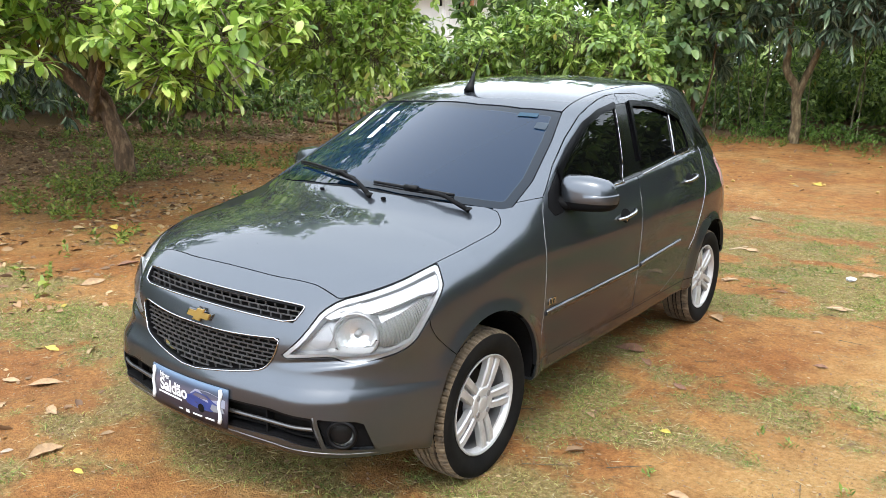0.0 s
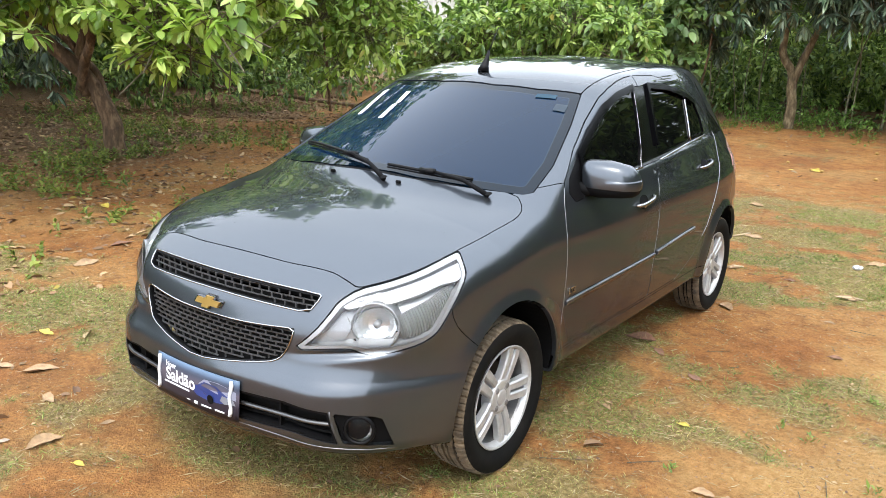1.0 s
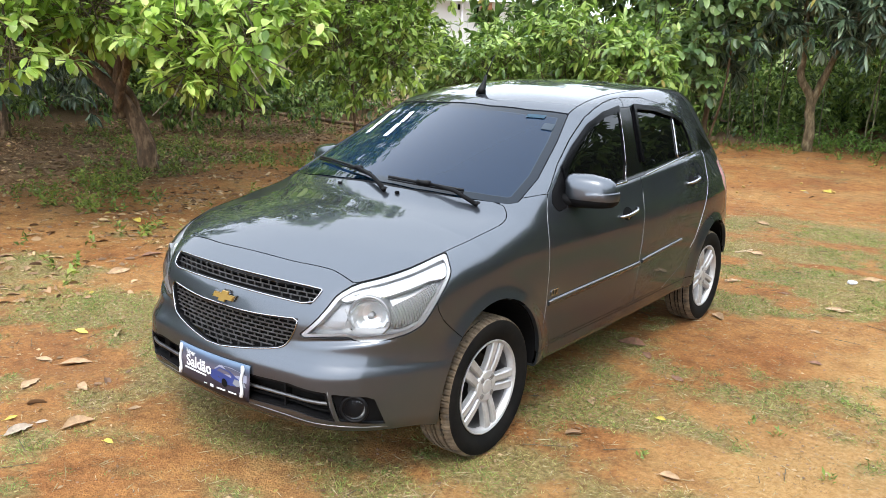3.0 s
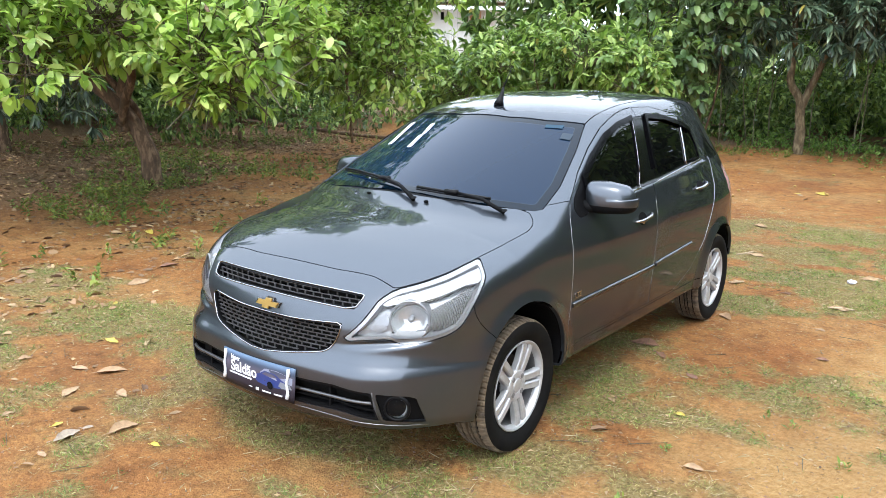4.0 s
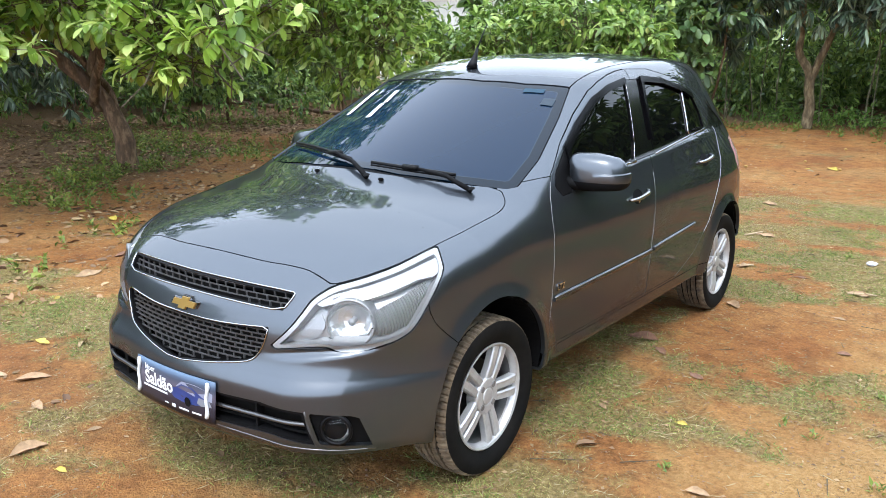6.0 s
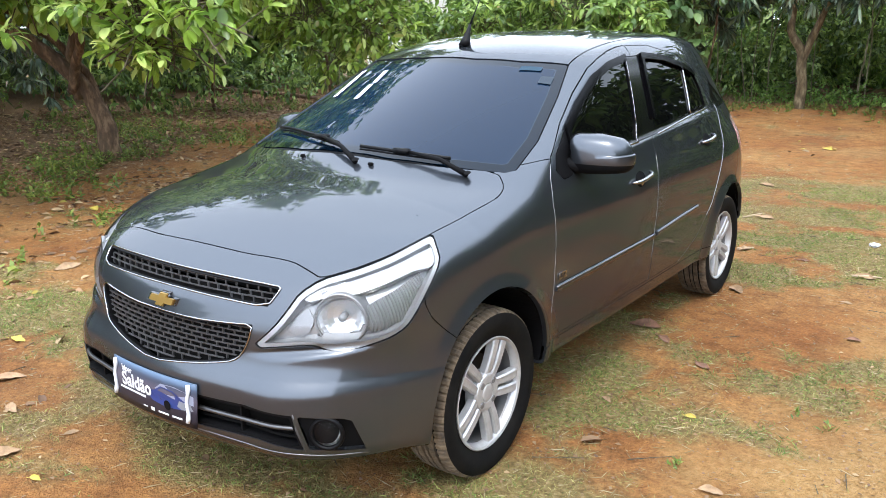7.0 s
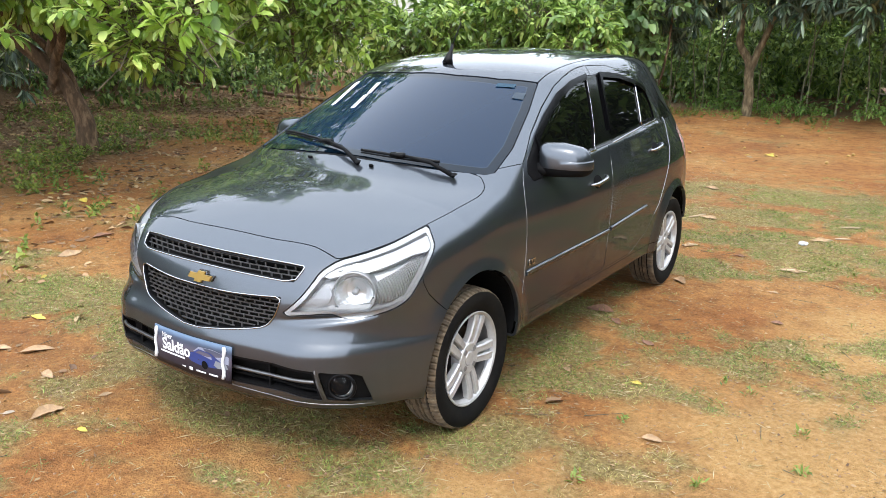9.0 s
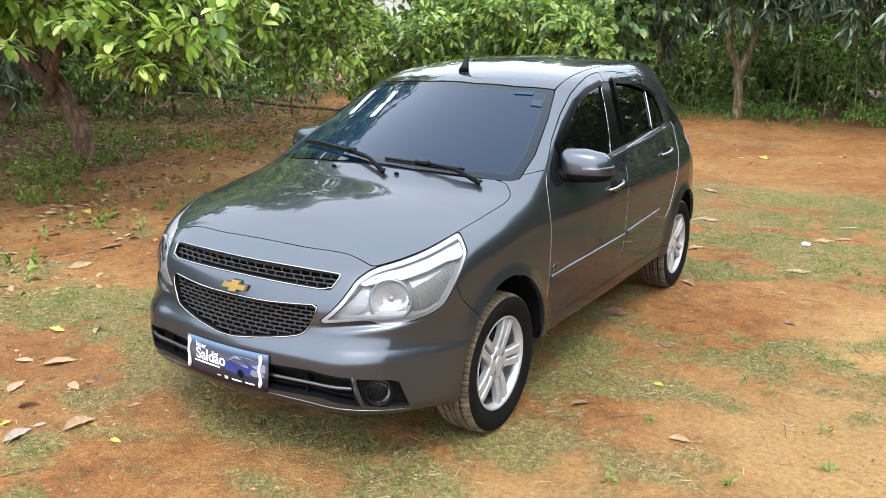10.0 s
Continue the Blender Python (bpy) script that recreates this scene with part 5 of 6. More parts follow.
# ---- marks on the windscreen ----
def screen_decal(name, pts, mat, label, off=0.0005):
    bm = bmesh.new()
    n = 6
    (x0, y0), (x1, y1), (x2, y2), (x3, y3) = pts
    g = [[bm.verts.new(on_screen((x0 * (1 - s) + x1 * s) * (1 - t) + (x3 * (1 - s) + x2 * s) * t, (y0 * (1 - s) + y1 * s) * (1 - t) + (y3 * (1 - s) + y2 * s) * t, off)) for s in [k / n for k in range(n + 1)]] for t in [k / n for k in range(n + 1)]]
    for a, b in zip(g, g[1:]):
        for k in range(n):
            bm.faces.new((a[k], a[k + 1], b[k + 1], b[k]))
    return part(name, bm, mat, screen, label)


white_paint = material("white_marker", (0.82, 0.83, 0.84), 0.6)
screen_decal("painted_digit", [(-0.49, 0.62), (-0.46, 0.62), (-0.50, 0.885), (-0.535, 0.885)], white_paint, "white painted stroke")
screen_decal("painted_digit", [(-0.285, 0.535), (-0.255, 0.535), (-0.272, 0.665), (-0.300, 0.665)], white_paint, "white painted stroke")
screen_decal("painted_digit", [(-0.290, 0.675), (-0.264, 0.675), (-0.285, 0.79), (-0.315, 0.79)], white_paint, "white painted stroke")
sticker_blue = material("sticker_blue", (0.018, 0.042, 0.065), 0.5, spec=0.1)
sticker_pale = material("sticker_pale", (0.03, 0.04, 0.052), 0.5, spec=0.1)
screen_decal("sticker", [(0.385, 0.855), (0.47, 0.895), (0.465, 0.925), (0.38, 0.885)], sticker_blue, "pale blue sticker")
screen_decal("sticker", [(0.50, 0.815), (0.55, 0.835), (0.54, 0.89), (0.49, 0.865)], sticker_pale, "small pale sticker")

# ---- plants ----
def unit(v):
    return v / np.maximum(np.linalg.norm(v, axis=-1, keepdims=True), 1e-9)


def leaf_mesh(name, P, D, size, wide=0.42, fold=0.25, droop=0.25, fine=True, flat=0.35):
    """Leaves at places P, along D (unit), of given lengths: folded along the midrib, drooping at the tip."""
    n = len(P)
    side = np.cross(D, [0, 0, 1.0]) + flat * rng.normal(size=(n, 3))
    side -= D * (side * D).sum(1, keepdims=True)
    side = unit(side)
    up = np.cross(side, D)
    s = np.asarray(size)[:, None]
    w = (wide * (0.8 + 0.4 * rng.random(n)))[:, None]
    bend = (droop * (0.5 + rng.random(n)))[:, None]
    if fine:
        rows = [(0, 0, 0), (-0.66, 0.16, 0.8), (-1, 0.45, 1), (-0.8, 0.78, 0.8), (0, 1, 0), (0.8, 0.78, 0.8), (1, 0.45, 1), (0.66, 0.16, 0.8), (0, 0.48, 0)]
        quads = [(0, 8, 2, 1), (8, 4, 3, 2), (0, 7, 6, 8), (8, 6, 5, 4)]
    else:
        rows = [(0, 0, 0), (-1, 0.5, 1), (0, 1, 0), (1, 0.5, 1)]
        quads = [(0, 3, 2, 1)]
    V = [P + D * s * b + side * s * a * w * 0.5 + up * s * (f * fold * w * 0.5 - bend * b * b) for a, b, f in rows]
    V = np.stack(V, 1).reshape(-1, 3)
    Q = (np.arange(n)[:, None, None] * len(rows) + np.array(quads)[None]).reshape(-1, 4)
    return mesh_arrays(name, V, Q)


def twig_mesh(name, A, B, r0, r1):
    """Thin three-sided twigs from A to B."""
    n = len(A)
    d = unit(B - A)
    s = unit(np.cross(d, [0.3, 0.2, 1.0]))
    u = np.cross(d, s)
    V = []
    for P, r in ((A, r0), (B, r1)):
        for k in range(3):
            a = 2 * math.pi * k / 3
            V.append(P + np.reshape(r, (-1, 1)) * (math.cos(a) * s + math.sin(a) * u))
    V = np.stack(V, 1).reshape(-1, 3)
    Q = (np.arange(n)[:, None, None] * 6 + np.array([(0, 1, 4, 3), (1, 2, 5, 4), (2, 0, 3, 5)])[None]).reshape(-1, 4)
    return mesh_arrays(name, V, Q)


def blob_points(per, blobs, shell=0.5):
    """Points in a crown of ellipsoid blobs (x, y, z, rx, ry, rz), per cubic metre, with uneven gaps; and each one's way out."""
    b = np.array(blobs, float)
    vol = 4.19 * b[:, 3] * b[:, 4] * b[:, 5]
    n = int(per * vol.sum())
    i = rng.choice(len(b), n, p=vol / vol.sum())
    d = unit(rng.normal(size=(n, 3)))
    r = (shell ** 3 + (1 - shell ** 3) * rng.random(n)) ** (1 / 3)
    P = b[i, :3] + d * b[i, 3:] * r[:, None] + 0.1 * rng.normal(size=(n, 3))
    keep = (patchy(P[:, 0] + 2 * P[:, 2], P[:, 1] - 1.3 * P[:, 2], 0.55) > 0.26) & (P[:, 2] > 0.15)
    return P[keep], d[keep]


def rosettes(C, W, per, size, spread=0.8, down=0.2, along=0.1):
    """Leaf places and ways: per leaves along each twig end C that points along W."""
    n = len(C)
    t = np.tile(np.linspace(0, 1, per), n)[:, None]
    Wr = np.repeat(W, per, 0)
    P = np.repeat(C, per, 0) + Wr * (t - 0.6) * along + 0.012 * rng.normal(size=(n * per, 3))
    D = unit(Wr * (0.25 + 0.7 * t) + spread * unit(rng.normal(size=(n * per, 3))) - [0, 0, down])
    return P, D, size * (0.7 + 0.5 * rng.random(n * per))


guava_leaf = leaf_material("broad_leaf", (0.13, 0.25, 0.04), (0.46, 0.68, 0.11), (0.84, 1.0, 0.38), 0.3, 0.48)
bush_leaf = leaf_material("bush_leaf", (0.08, 0.16, 0.03), (0.27, 0.43, 0.075), (0.62, 0.78, 0.25), 0.36, 0.38)
wood_leaf = leaf_material("wood_leaf", (0.05, 0.10, 0.025), (0.20, 0.33, 0.07), (0.46, 0.62, 0.17), 0.42, 0.36)
mango_leaf = leaf_material("dark_leaf", (0.034, 0.068, 0.042), (0.105, 0.165, 0.105), (0.32, 0.41, 0.27), 0.3, 0.16)
dull_leaf = leaf_material("dull_leaf", (0.08, 0.15, 0.05), (0.20, 0.32, 0.11), (0.36, 0.50, 0.22), 0.4, 0.28)
bright_weed = leaf_material("bright_weed", (0.12, 0.24, 0.04), (0.26, 0.46, 0.08), (0.42, 0.62, 0.16), 0.5, 0.35)
weed_leaf = leaf_material("weed_leaf", (0.11, 0.18, 0.03), (0.24, 0.33, 0.055), (0.40, 0.46, 0.10), 0.5, 0.3)
bark = bark_material("bark", (0.14, 0.082, 0.044), (0.32, 0.205, 0.118))
pale_bark = bark_material("pale_bark", (0.21, 0.15, 0.08), (0.40, 0.31, 0.18))
twig_bark = bark_material("twig_bark", (0.11, 0.085, 0.05), (0.2, 0.16, 0.09))


def limb_into(bm, pts, r0, r1, sides=12):
    """A wavy tapered limb through points."""
    fine = []
    for (a, b) in zip(pts, pts[1:]):
        for k in range(5):
            t = k / 5
            fine.append(Vector(a).lerp(Vector(b), t))
    fine.append(Vector(pts[-1]))
    for _ in range(2):
        fine = [fine[0]] + [(fine[i - 1] + fine[i] * 2 + fine[i + 1]) / 4 for i in range(1, len(fine) - 1)] + [fine[-1]]
    n = len(fine)
    fine = [p + Vector((noise.noise(p * 2.3), noise.noise(p * 2.3 + Vector((5, 1, 2))), 0)) * 0.05 * min(1, i / 3) for i, p in enumerate(fine)]
    rad = [(r0 + (r1 - r0) * (i / (n - 1)) ** 0.8) * (1 + 0.12 * noise.noise(p * 5)) for i, p in enumerate(fine)]
    tube_into(bm, fine, rad, sides)


def tree(base, label, limbs, blobs, leaf, density, per, size, wide=0.42, droop=0.25, spread=0.8, down=0.25, fine=True, trunk_mat=None, along=0.12, category="tree", name="tree", shell=0.5, flat=0.35):
    """limbs: lists of points with start and end radius; blobs: the crown's masses."""
    t = thing(name, base, label, category)
    bm = bmesh.new()
    for pts, r0, r1 in limbs:
        limb_into(bm, pts, r0, r1)
    part("trunk", bm, trunk_mat or bark, t, smooth=True)
    C, W = blob_points(density, blobs, shell)
    W = unit(W + [0, 0, 0.15])
    P, D, s = rosettes(C, W, per, size, spread, down, along)
    part_mesh("crown", leaf_mesh("crown", P, D, s, wide, 0.3, droop, fine, flat), leaf, t)
    back = C - W * (0.25 + 0.35 * rng.random(len(C)))[:, None] - [0, 0, 0.08]
    part_mesh("branching", twig_mesh("branching", back, C + W * along * 0.4, np.full(len(C), 0.008), np.full(len(C), 0.003)), twig_bark, t)["kind"] = "stuff"
    return t


# broad-leaved tree beside the track, limbs low and spreading; unseen sprays added above mottle the bonnet's reflection
spray_rng = np.random.default_rng(21)
high_sprays = []
for k in range(150):
    r_ = 0.09 + 0.19 * spray_rng.random()
    a, d, up = math.radians(41 + 19 * spray_rng.random()), 6.6 + 2.4 * spray_rng.random(), math.radians(19 + 15 * spray_rng.random())
    high_sprays.append((-d * math.sin(a), d * math.cos(a), 1.0 + d * math.tan(up), r_ * 1.4, r_ * 1.4, r_ * 0.7))
tree((-7.57, 3.76, 0), "broad-leaved tree with a forked reddish trunk and low spreading branches",
     [([(-7.53, 3.83, -0.15), (-7.56, 3.77, 0.35), (-7.63, 3.67, 0.75), (-7.74, 3.50, 1.1), (-7.98, 3.08, 1.5), (-8.3, 2.55, 1.9), (-9.0, 1.6, 2.4)], 0.155, 0.06),
      ([(-7.60, 3.71, 0.7), (-7.66, 3.66, 1.1), (-7.9, 3.36, 1.5), (-8.4, 2.9, 2.0)], 0.07, 0.04),
      ([(-7.72, 3.55, 0.75), (-7.78, 3.5, 1.3), (-7.5, 3.7, 2.2), (-6.6, 3.6, 3.4)], 0.085, 0.04),
      ([(-7.76, 3.48, 0.85), (-7.3, 3.4, 1.5), (-6.9, 3.0, 2.0), (-5.4, 2.4, 2.5), (-4.2, 2.0, 2.4), (-3.6, 1.8, 2.1)], 0.07, 0.015),
      ([(-6.9, 3.0, 2.0), (-6.0, 1.8, 2.4), (-5.0, 1.0, 2.2)], 0.05, 0.015),
      ([(-8.2, 2.7, 1.82), (-7.6, 1.6, 2.3), (-6.6, 0.4, 2.3)], 0.05, 0.015)],
     [(-4.85, 0.78, 1.78, 0.45, 0.42, 0.42), (-4.6, 0.6, 1.5, 0.22, 0.2, 0.22), (-4.9, 1.5, 2.2, 0.9, 0.8, 0.5), (-3.75, 1.75, 1.80, 0.55, 0.5, 0.40), (-3.55, 1.72, 1.5, 0.26, 0.26, 0.26), (-3.6, 1.75, 1.3, 0.16, 0.16, 0.2), (-3.0, 1.9, 1.75, 0.25, 0.25, 0.2), (-3.0, 2.0, 1.6, 0.15, 0.15, 0.14), (-3.55, 1.75, 1.5, 0.34, 0.3, 0.3), (-3.6, 1.8, 1.3, 0.2, 0.2, 0.2), (-3.5, 2.35, 2.1, 0.6, 0.6, 0.45), (-4.6, 2.5, 2.15, 0.8, 0.7, 0.45),
      (-5.8, 2.4, 2.5, 1.2, 1.0, 0.6), (-6.8, 3.6, 2.7, 1.3, 1.1, 0.6), (-6.4, 0.5, 2.3, 1.1, 0.8, 0.6), (-8.6, 2.0, 2.8, 1.5, 1.2, 0.7), (-5.6, 3.9, 2.5, 1.1, 0.9, 0.7), (-7.4, 3.9, 3.6, 2.0, 1.7, 0.55), (-5.2, 0.3, 1.75, 0.5, 0.5, 0.35)] + high_sprays,
     guava_leaf, 135, 10, 0.136, 0.50, 0.22, 0.8, 0.22, along=0.18, flat=0.25)

# second one behind it, leaves hanging over the track
tree((-10.4, 11.0, 0), "broad-leaved tree with pale green drooping leaves",
     [([(-10.4, 11.0, -0.15), (-10.2, 10.6, 1.4), (-9.5, 9.8, 2.6), (-8.8, 9.0, 4)], 0.032, 0.025), ([(-10.2, 10.6, 1.4), (-8.4, 8.8, 2.2), (-7.2, 7.8, 2.6)], 0.04, 0.02)],
     [(-7.6, 7.6, 2.0, 1.0, 0.8, 0.75), (-6.7, 7.9, 1.9, 0.7, 0.7, 0.8), (-8.6, 8.4, 2.9, 1.6, 1.4, 1.0), (-7.3, 8.8, 2.2, 0.8, 0.9, 1.0), (-8.6, 8.4, 3.9, 1.6, 1.4, 0.7), (-9.8, 8.2, 2.6, 1.3, 1.2, 0.9), (-6.9, 7.4, 1.3, 0.45, 0.45, 0.4), (-6.2, 8.8, 3.4, 0.9, 0.8, 0.6)],
     guava_leaf, 60, 9, 0.155, 0.46, 0.28, 0.8, 0.22, along=0.22, flat=0.3)

# dark tree on the far side of the track, a forked trunk under drooping rosettes
tree((-1.62, 15.3, 0.1), "mango tree with a forked pale trunk and dark drooping leaves",
     [([(-1.62, 15.3, -0.05), (-1.64, 15.3, 0.6), (-1.68, 15.3, 1.2), (-1.93, 15.27, 1.62), (-1.90, 15.25, 2.2), (-2.0, 15.1, 3.4)], 0.118, 0.05),
      ([(-1.69, 15.3, 0.98), (-1.50, 15.35, 1.6), (-1.28, 15.4, 2.2), (-0.7, 15.3, 3.5)], 0.085, 0.05)],
     [(0.2, 16.6, 3.2, 2.4, 0.8, 0.9), (-3.3, 14.3, 1.8, 0.5, 0.45, 0.45), (-2.9, 14.2, 2.2, 0.5, 0.45, 0.45), (-2.9, 14.6, 2.7, 1.0, 0.9, 0.75), (-1.6, 14.6, 2.9, 1.1, 1.0, 0.7), (-0.3, 14.4, 2.8, 1.1, 1.0, 0.75), (0.9, 14.2, 2.6, 1.0, 1.0, 0.8), (-3.5, 15.2, 2.0, 0.55, 0.6, 0.45), (-1.5, 15.2, 4.6, 2.6, 2.2, 1.4), (1.6, 14.6, 3.4, 1.4, 1.4, 1.0), (1.7, 13.2, 2.6, 0.8, 0.8, 0.7)],
     mango_leaf, 19, 17, 0.29, 0.20, 0.35, 0.95, 0.38, fine=True, trunk_mat=pale_bark, along=0.07)

# shrubs in a row behind the car: long pale leaves, uneven tops
SHRUBS = [(-6.6, 11.2, 2.0), (-5.6, 11.6, 2.5), (-4.7, 11.8, 2.3), (-4.15, 12.2, 2.4), (-7.4, 12.4, 2.4), (-6.2, 13.0, 2.9), (-4.6, 13.6, 2.9), (-8.8, 12.4, 2.2)]
for i, (sx_, sy_, sh) in enumerate(SHRUBS):
    bl = [(sx_ + 0.5 * rng.normal(), sy_ + 0.4 * rng.normal(), sh * f, 0.75, 0.7, 0.5) for f in (0.25, 0.5, 0.7, 0.85)] + [(sx_ + 0.2, sy_, sh * 0.95, 0.4, 0.4, 0.45)]
    tree((sx_, sy_, 0), "tall green shrub with long pale leaves", [([(sx_, sy_, -0.1), (sx_ + 0.1, sy_, sh * 0.5), (sx_ + 0.15, sy_ + 0.1, sh * 0.9)], 0.035, 0.01), ([(sx_ + 0.05, sy_, 0.1), (sx_ - 0.3, sy_ - 0.2, sh * 0.8)], 0.025, 0.008)],
         bl, bush_leaf, 62, 9, 0.185, 0.40, 0.4, 0.85, 0.22, fine=True, category="shrub", name="shrub", along=0.2)

# large-leaved tree at the end of the row
tree((-3.6, 14.6, 0.1), "small tree with broad dull green leaves and climbing stems",
     [([(-3.6, 14.6, -0.1), (-3.5, 14.5, 1.5), (-3.7, 14.3, 3.2)], 0.07, 0.03), ([(-3.5, 14.6, 0), (-3.1, 14.3, 1.6), (-3.0, 14.2, 3.0)], 0.03, 0.015), ([(-3.9, 14.6, 0), (-4.3, 14.2, 1.4), (-4.2, 14.0, 3.0)], 0.03, 0.015)],
     [(-3.4, 13.8, 2.3, 0.7, 0.6, 0.6), (-4.1, 14.0, 3.1, 1.0, 0.9, 0.8), (-2.9, 14.1, 3.3, 0.8, 0.8, 0.7), (-3.5, 13.5, 1.5, 0.45, 0.4, 0.5), (-3.9, 13.3, 2.0, 0.55, 0.45, 0.55), (-3.5, 14.4, 4.6, 1.6, 1.4, 0.9)],
     dull_leaf, 36, 7, 0.22, 0.62, 0.35, 0.8, 0.35, along=0.25)

# small dark tree beyond the near one, and hanging dark leaves at its side
tree((-12.2, 9.2, 0), "small dark bushy tree at the edge of the wood", [([(-12.2, 9.2, -0.1), (-12.1, 9.1, 0.8), (-12.2, 9.0, 2.2)], 0.05, 0.02)],
     [(-12.2, 9.1, 1.1, 0.8, 0.8, 0.6), (-11.9, 9.0, 1.9, 1.0, 0.9, 0.6), (-12.4, 9.2, 2.7, 1.1, 1.0, 0.7)], wood_leaf, 60, 8, 0.12, 0.5, 0.3, 0.9, 0.2, fine=False)
tree((-13.2, 4.4, 0), "dark mango tree with low hanging leaves", [([(-13.2, 4.4, -0.1), (-13.2, 4.3, 1.2), (-13.0, 4.0, 3.0)], 0.16, 0.07)],
     [(-10.1, 4.3, 0.95, 0.42, 0.36, 0.40), (-10.2, 4.2, 1.4, 0.6, 0.5, 0.4), (-10.0, 4.4, 0.75, 0.2, 0.2, 0.25), (-11.7, 3.9, 1.55, 0.8, 0.7, 0.6), (-12.8, 4.8, 2.4, 1.5, 1.3, 0.8), (-11.0, 3.3, 2.3, 1.2, 1.0, 0.7), (-12.6, 3.2, 3.6, 2.2, 2.0, 1.1)], mango_leaf, 34, 14, 0.22, 0.24, 0.35, 0.9, 0.6, along=0.07)


def thicket(name, label, blobs, leaf, density, per, size, wide=0.45):
    """A mass of undergrowth that nobody could count."""
    C, W = blob_points(density, blobs, 0.3)
    P, D, s = rosettes(C, W, per, size, 0.9, 0.25, 0.2)
    return tagged(part_mesh(name, leaf_mesh(name, P, D, s, wide, 0.3, 0.35, False), leaf), label, "undergrowth", kind="stuff")


under = []
for k in range(70):
    a = rng.random()
    x = -26 + 34 * a
    y = 16.5 + 3.5 * rng.random() - 0.35 * max(0, -x - 8) * rng.random() * 1.6
    under.append((x, y, 0.5 + 1.3 * rng.random(), 0.9 + 0.6 * rng.random(), 0.8, 0.6 + 0.5 * rng.random()))
for k in range(26):
    under.append((-21 + 9 * rng.random(), 3 + 11 * rng.random(), 0.4 + 0.8 * rng.random(), 1.0, 0.9, 0.6))
for k in range(5):
    under.append((-15.5 + 6 * rng.random(), 6.5 + 5.5 * rng.random(), 0.4 + 0.7 * rng.random(), 0.9, 0.9, 0.55))
thick_rng = np.random.default_rng(33)
for k in range(60):
    x = -5 + 15 * thick_rng.random()
    under.append((x, 17.6 + 2.6 * thick_rng.random() - 0.15 * max(0, x), 0.5 + 1.9 * thick_rng.random(), 1.0, 0.8, 0.7))
for k in range(12):
    under.append((-2 + 1.0 * k, 20.4, 0.9 + 0.9 * (k % 2), 1.1, 0.7, 0.9))
thicket("undergrowth", "dense green undergrowth at the edge of the wood", under, wood_leaf, 19, 8, 0.16)
low = []
for k in range(40):
    x = -3.2 + 9 * rng.random()
    low.append((x, 15.7 + 1.3 * rng.random() - 0.26 * max(0, x), 0.22, 0.7, 0.5, 0.3))
thicket("low_weeds", "low bright green weeds along the track", low, bright_weed, 80, 8, 0.09)
far = []
for k in range(150):
    a = math.radians(-75 + 210 * k / 150 + 3 * rng.random())
    r = 22 + 7 * rng.random()
    x, y = 1 - r * math.sin(a), -1 + r * math.cos(a)
    # a gap toward the house
    if x < -6 and abs(0.805 * (x - 2.47) + 0.594 * (y + 2.9)) < 1.9:
        continue
    for z in (1.5, 4.5):
        far.append((x, y, z + rng.random(), 2.0, 1.8, 1.7))
for x, y in ((-17, 2.5), (-20, 6.5), (-16.5, 8.5), (-15, 0.5), (-18.5, 11.5), (-13.5, -1.5)):
    for z in (2.4, 4.6):
        far.append((x, y, z, 2.2, 2.0, 1.5))
for k in range(9):
    far.append((-7 + 1.9 * k, 22.5 + rng.random(), 2.6, 1.8, 1.0, 1.6))
    for z in (3.6, 6.2):
        far.append((-7 + 2.1 * k, 20.0 + rng.random(), z, 1.7, 1.2, 1.5))
for z in (2.6, 3.9, 5.2):
    far.append((-17.7, 22.0, z, 1.05, 0.9, 1.0))
    far.append((-15.0, 23.4, z - 0.3, 0.9, 0.9, 0.9))
thicket("woodland", "tall green woodland round the clearing", far, wood_leaf, 2.3, 9, 0.48, 0.5)
# leaf masses added above the view to block sky light from the understorey
added_canopy = [(-17.5 + 1.9 * i + rng.normal() * 0.4, 3 + 2.4 * j + rng.normal() * 0.4, 5.6 + 0.6 * rng.random(), 1.5, 1.5, 0.8) for i in range(5) for j in range(4)]
thicket("added_canopy", "unseen leaf masses added overhead to shade the wood's edge", added_canopy, wood_leaf, 4.0, 9, 0.44, 0.5)
# tree masses behind the camera, out of view, added to darken the car's reflections
unseen_near_wood = []
for k in range(60):
    a = math.radians(238 + 100 * k / 60)
    r = 13 + 4 * rng.random()
    x, y = 1 - r * math.sin(a), -1 + r * math.cos(a)
    for z in (1.4, 3.8, 6.0):
        unseen_near_wood.append((x, y, z, 2.0, 1.8, 1.5))
thicket("woodland", "unseen green trees added behind the camera for the car's reflections", unseen_near_wood, wood_leaf, 1.8, 9, 0.46, 0.5)

# trees out of view on the right, added to shape the fender and door reflections
unseen_side_wood = []
for k in range(46):
    a = math.radians(28 + 62 * thick_rng.random())
    r = 11.5 + 3.5 * thick_rng.random()
    # gap between two stands, so that bright sky reflects in the fender
    if 36 < math.degrees(a) < 56 and k % 5:
        continue
    unseen_side_wood.append((1 + r * math.sin(a), r * math.cos(a), 1.0 + 7.5 * thick_rng.random(), 1.3, 1.2, 1.0))
thicket("woodland", "unseen green trees added at the right for the paint's reflections", unseen_side_wood, wood_leaf, 3.2, 9, 0.4, 0.5)
sapling_bark = bark_material("sapling_bark", (0.22, 0.20, 0.12), (0.42, 0.38, 0.26))
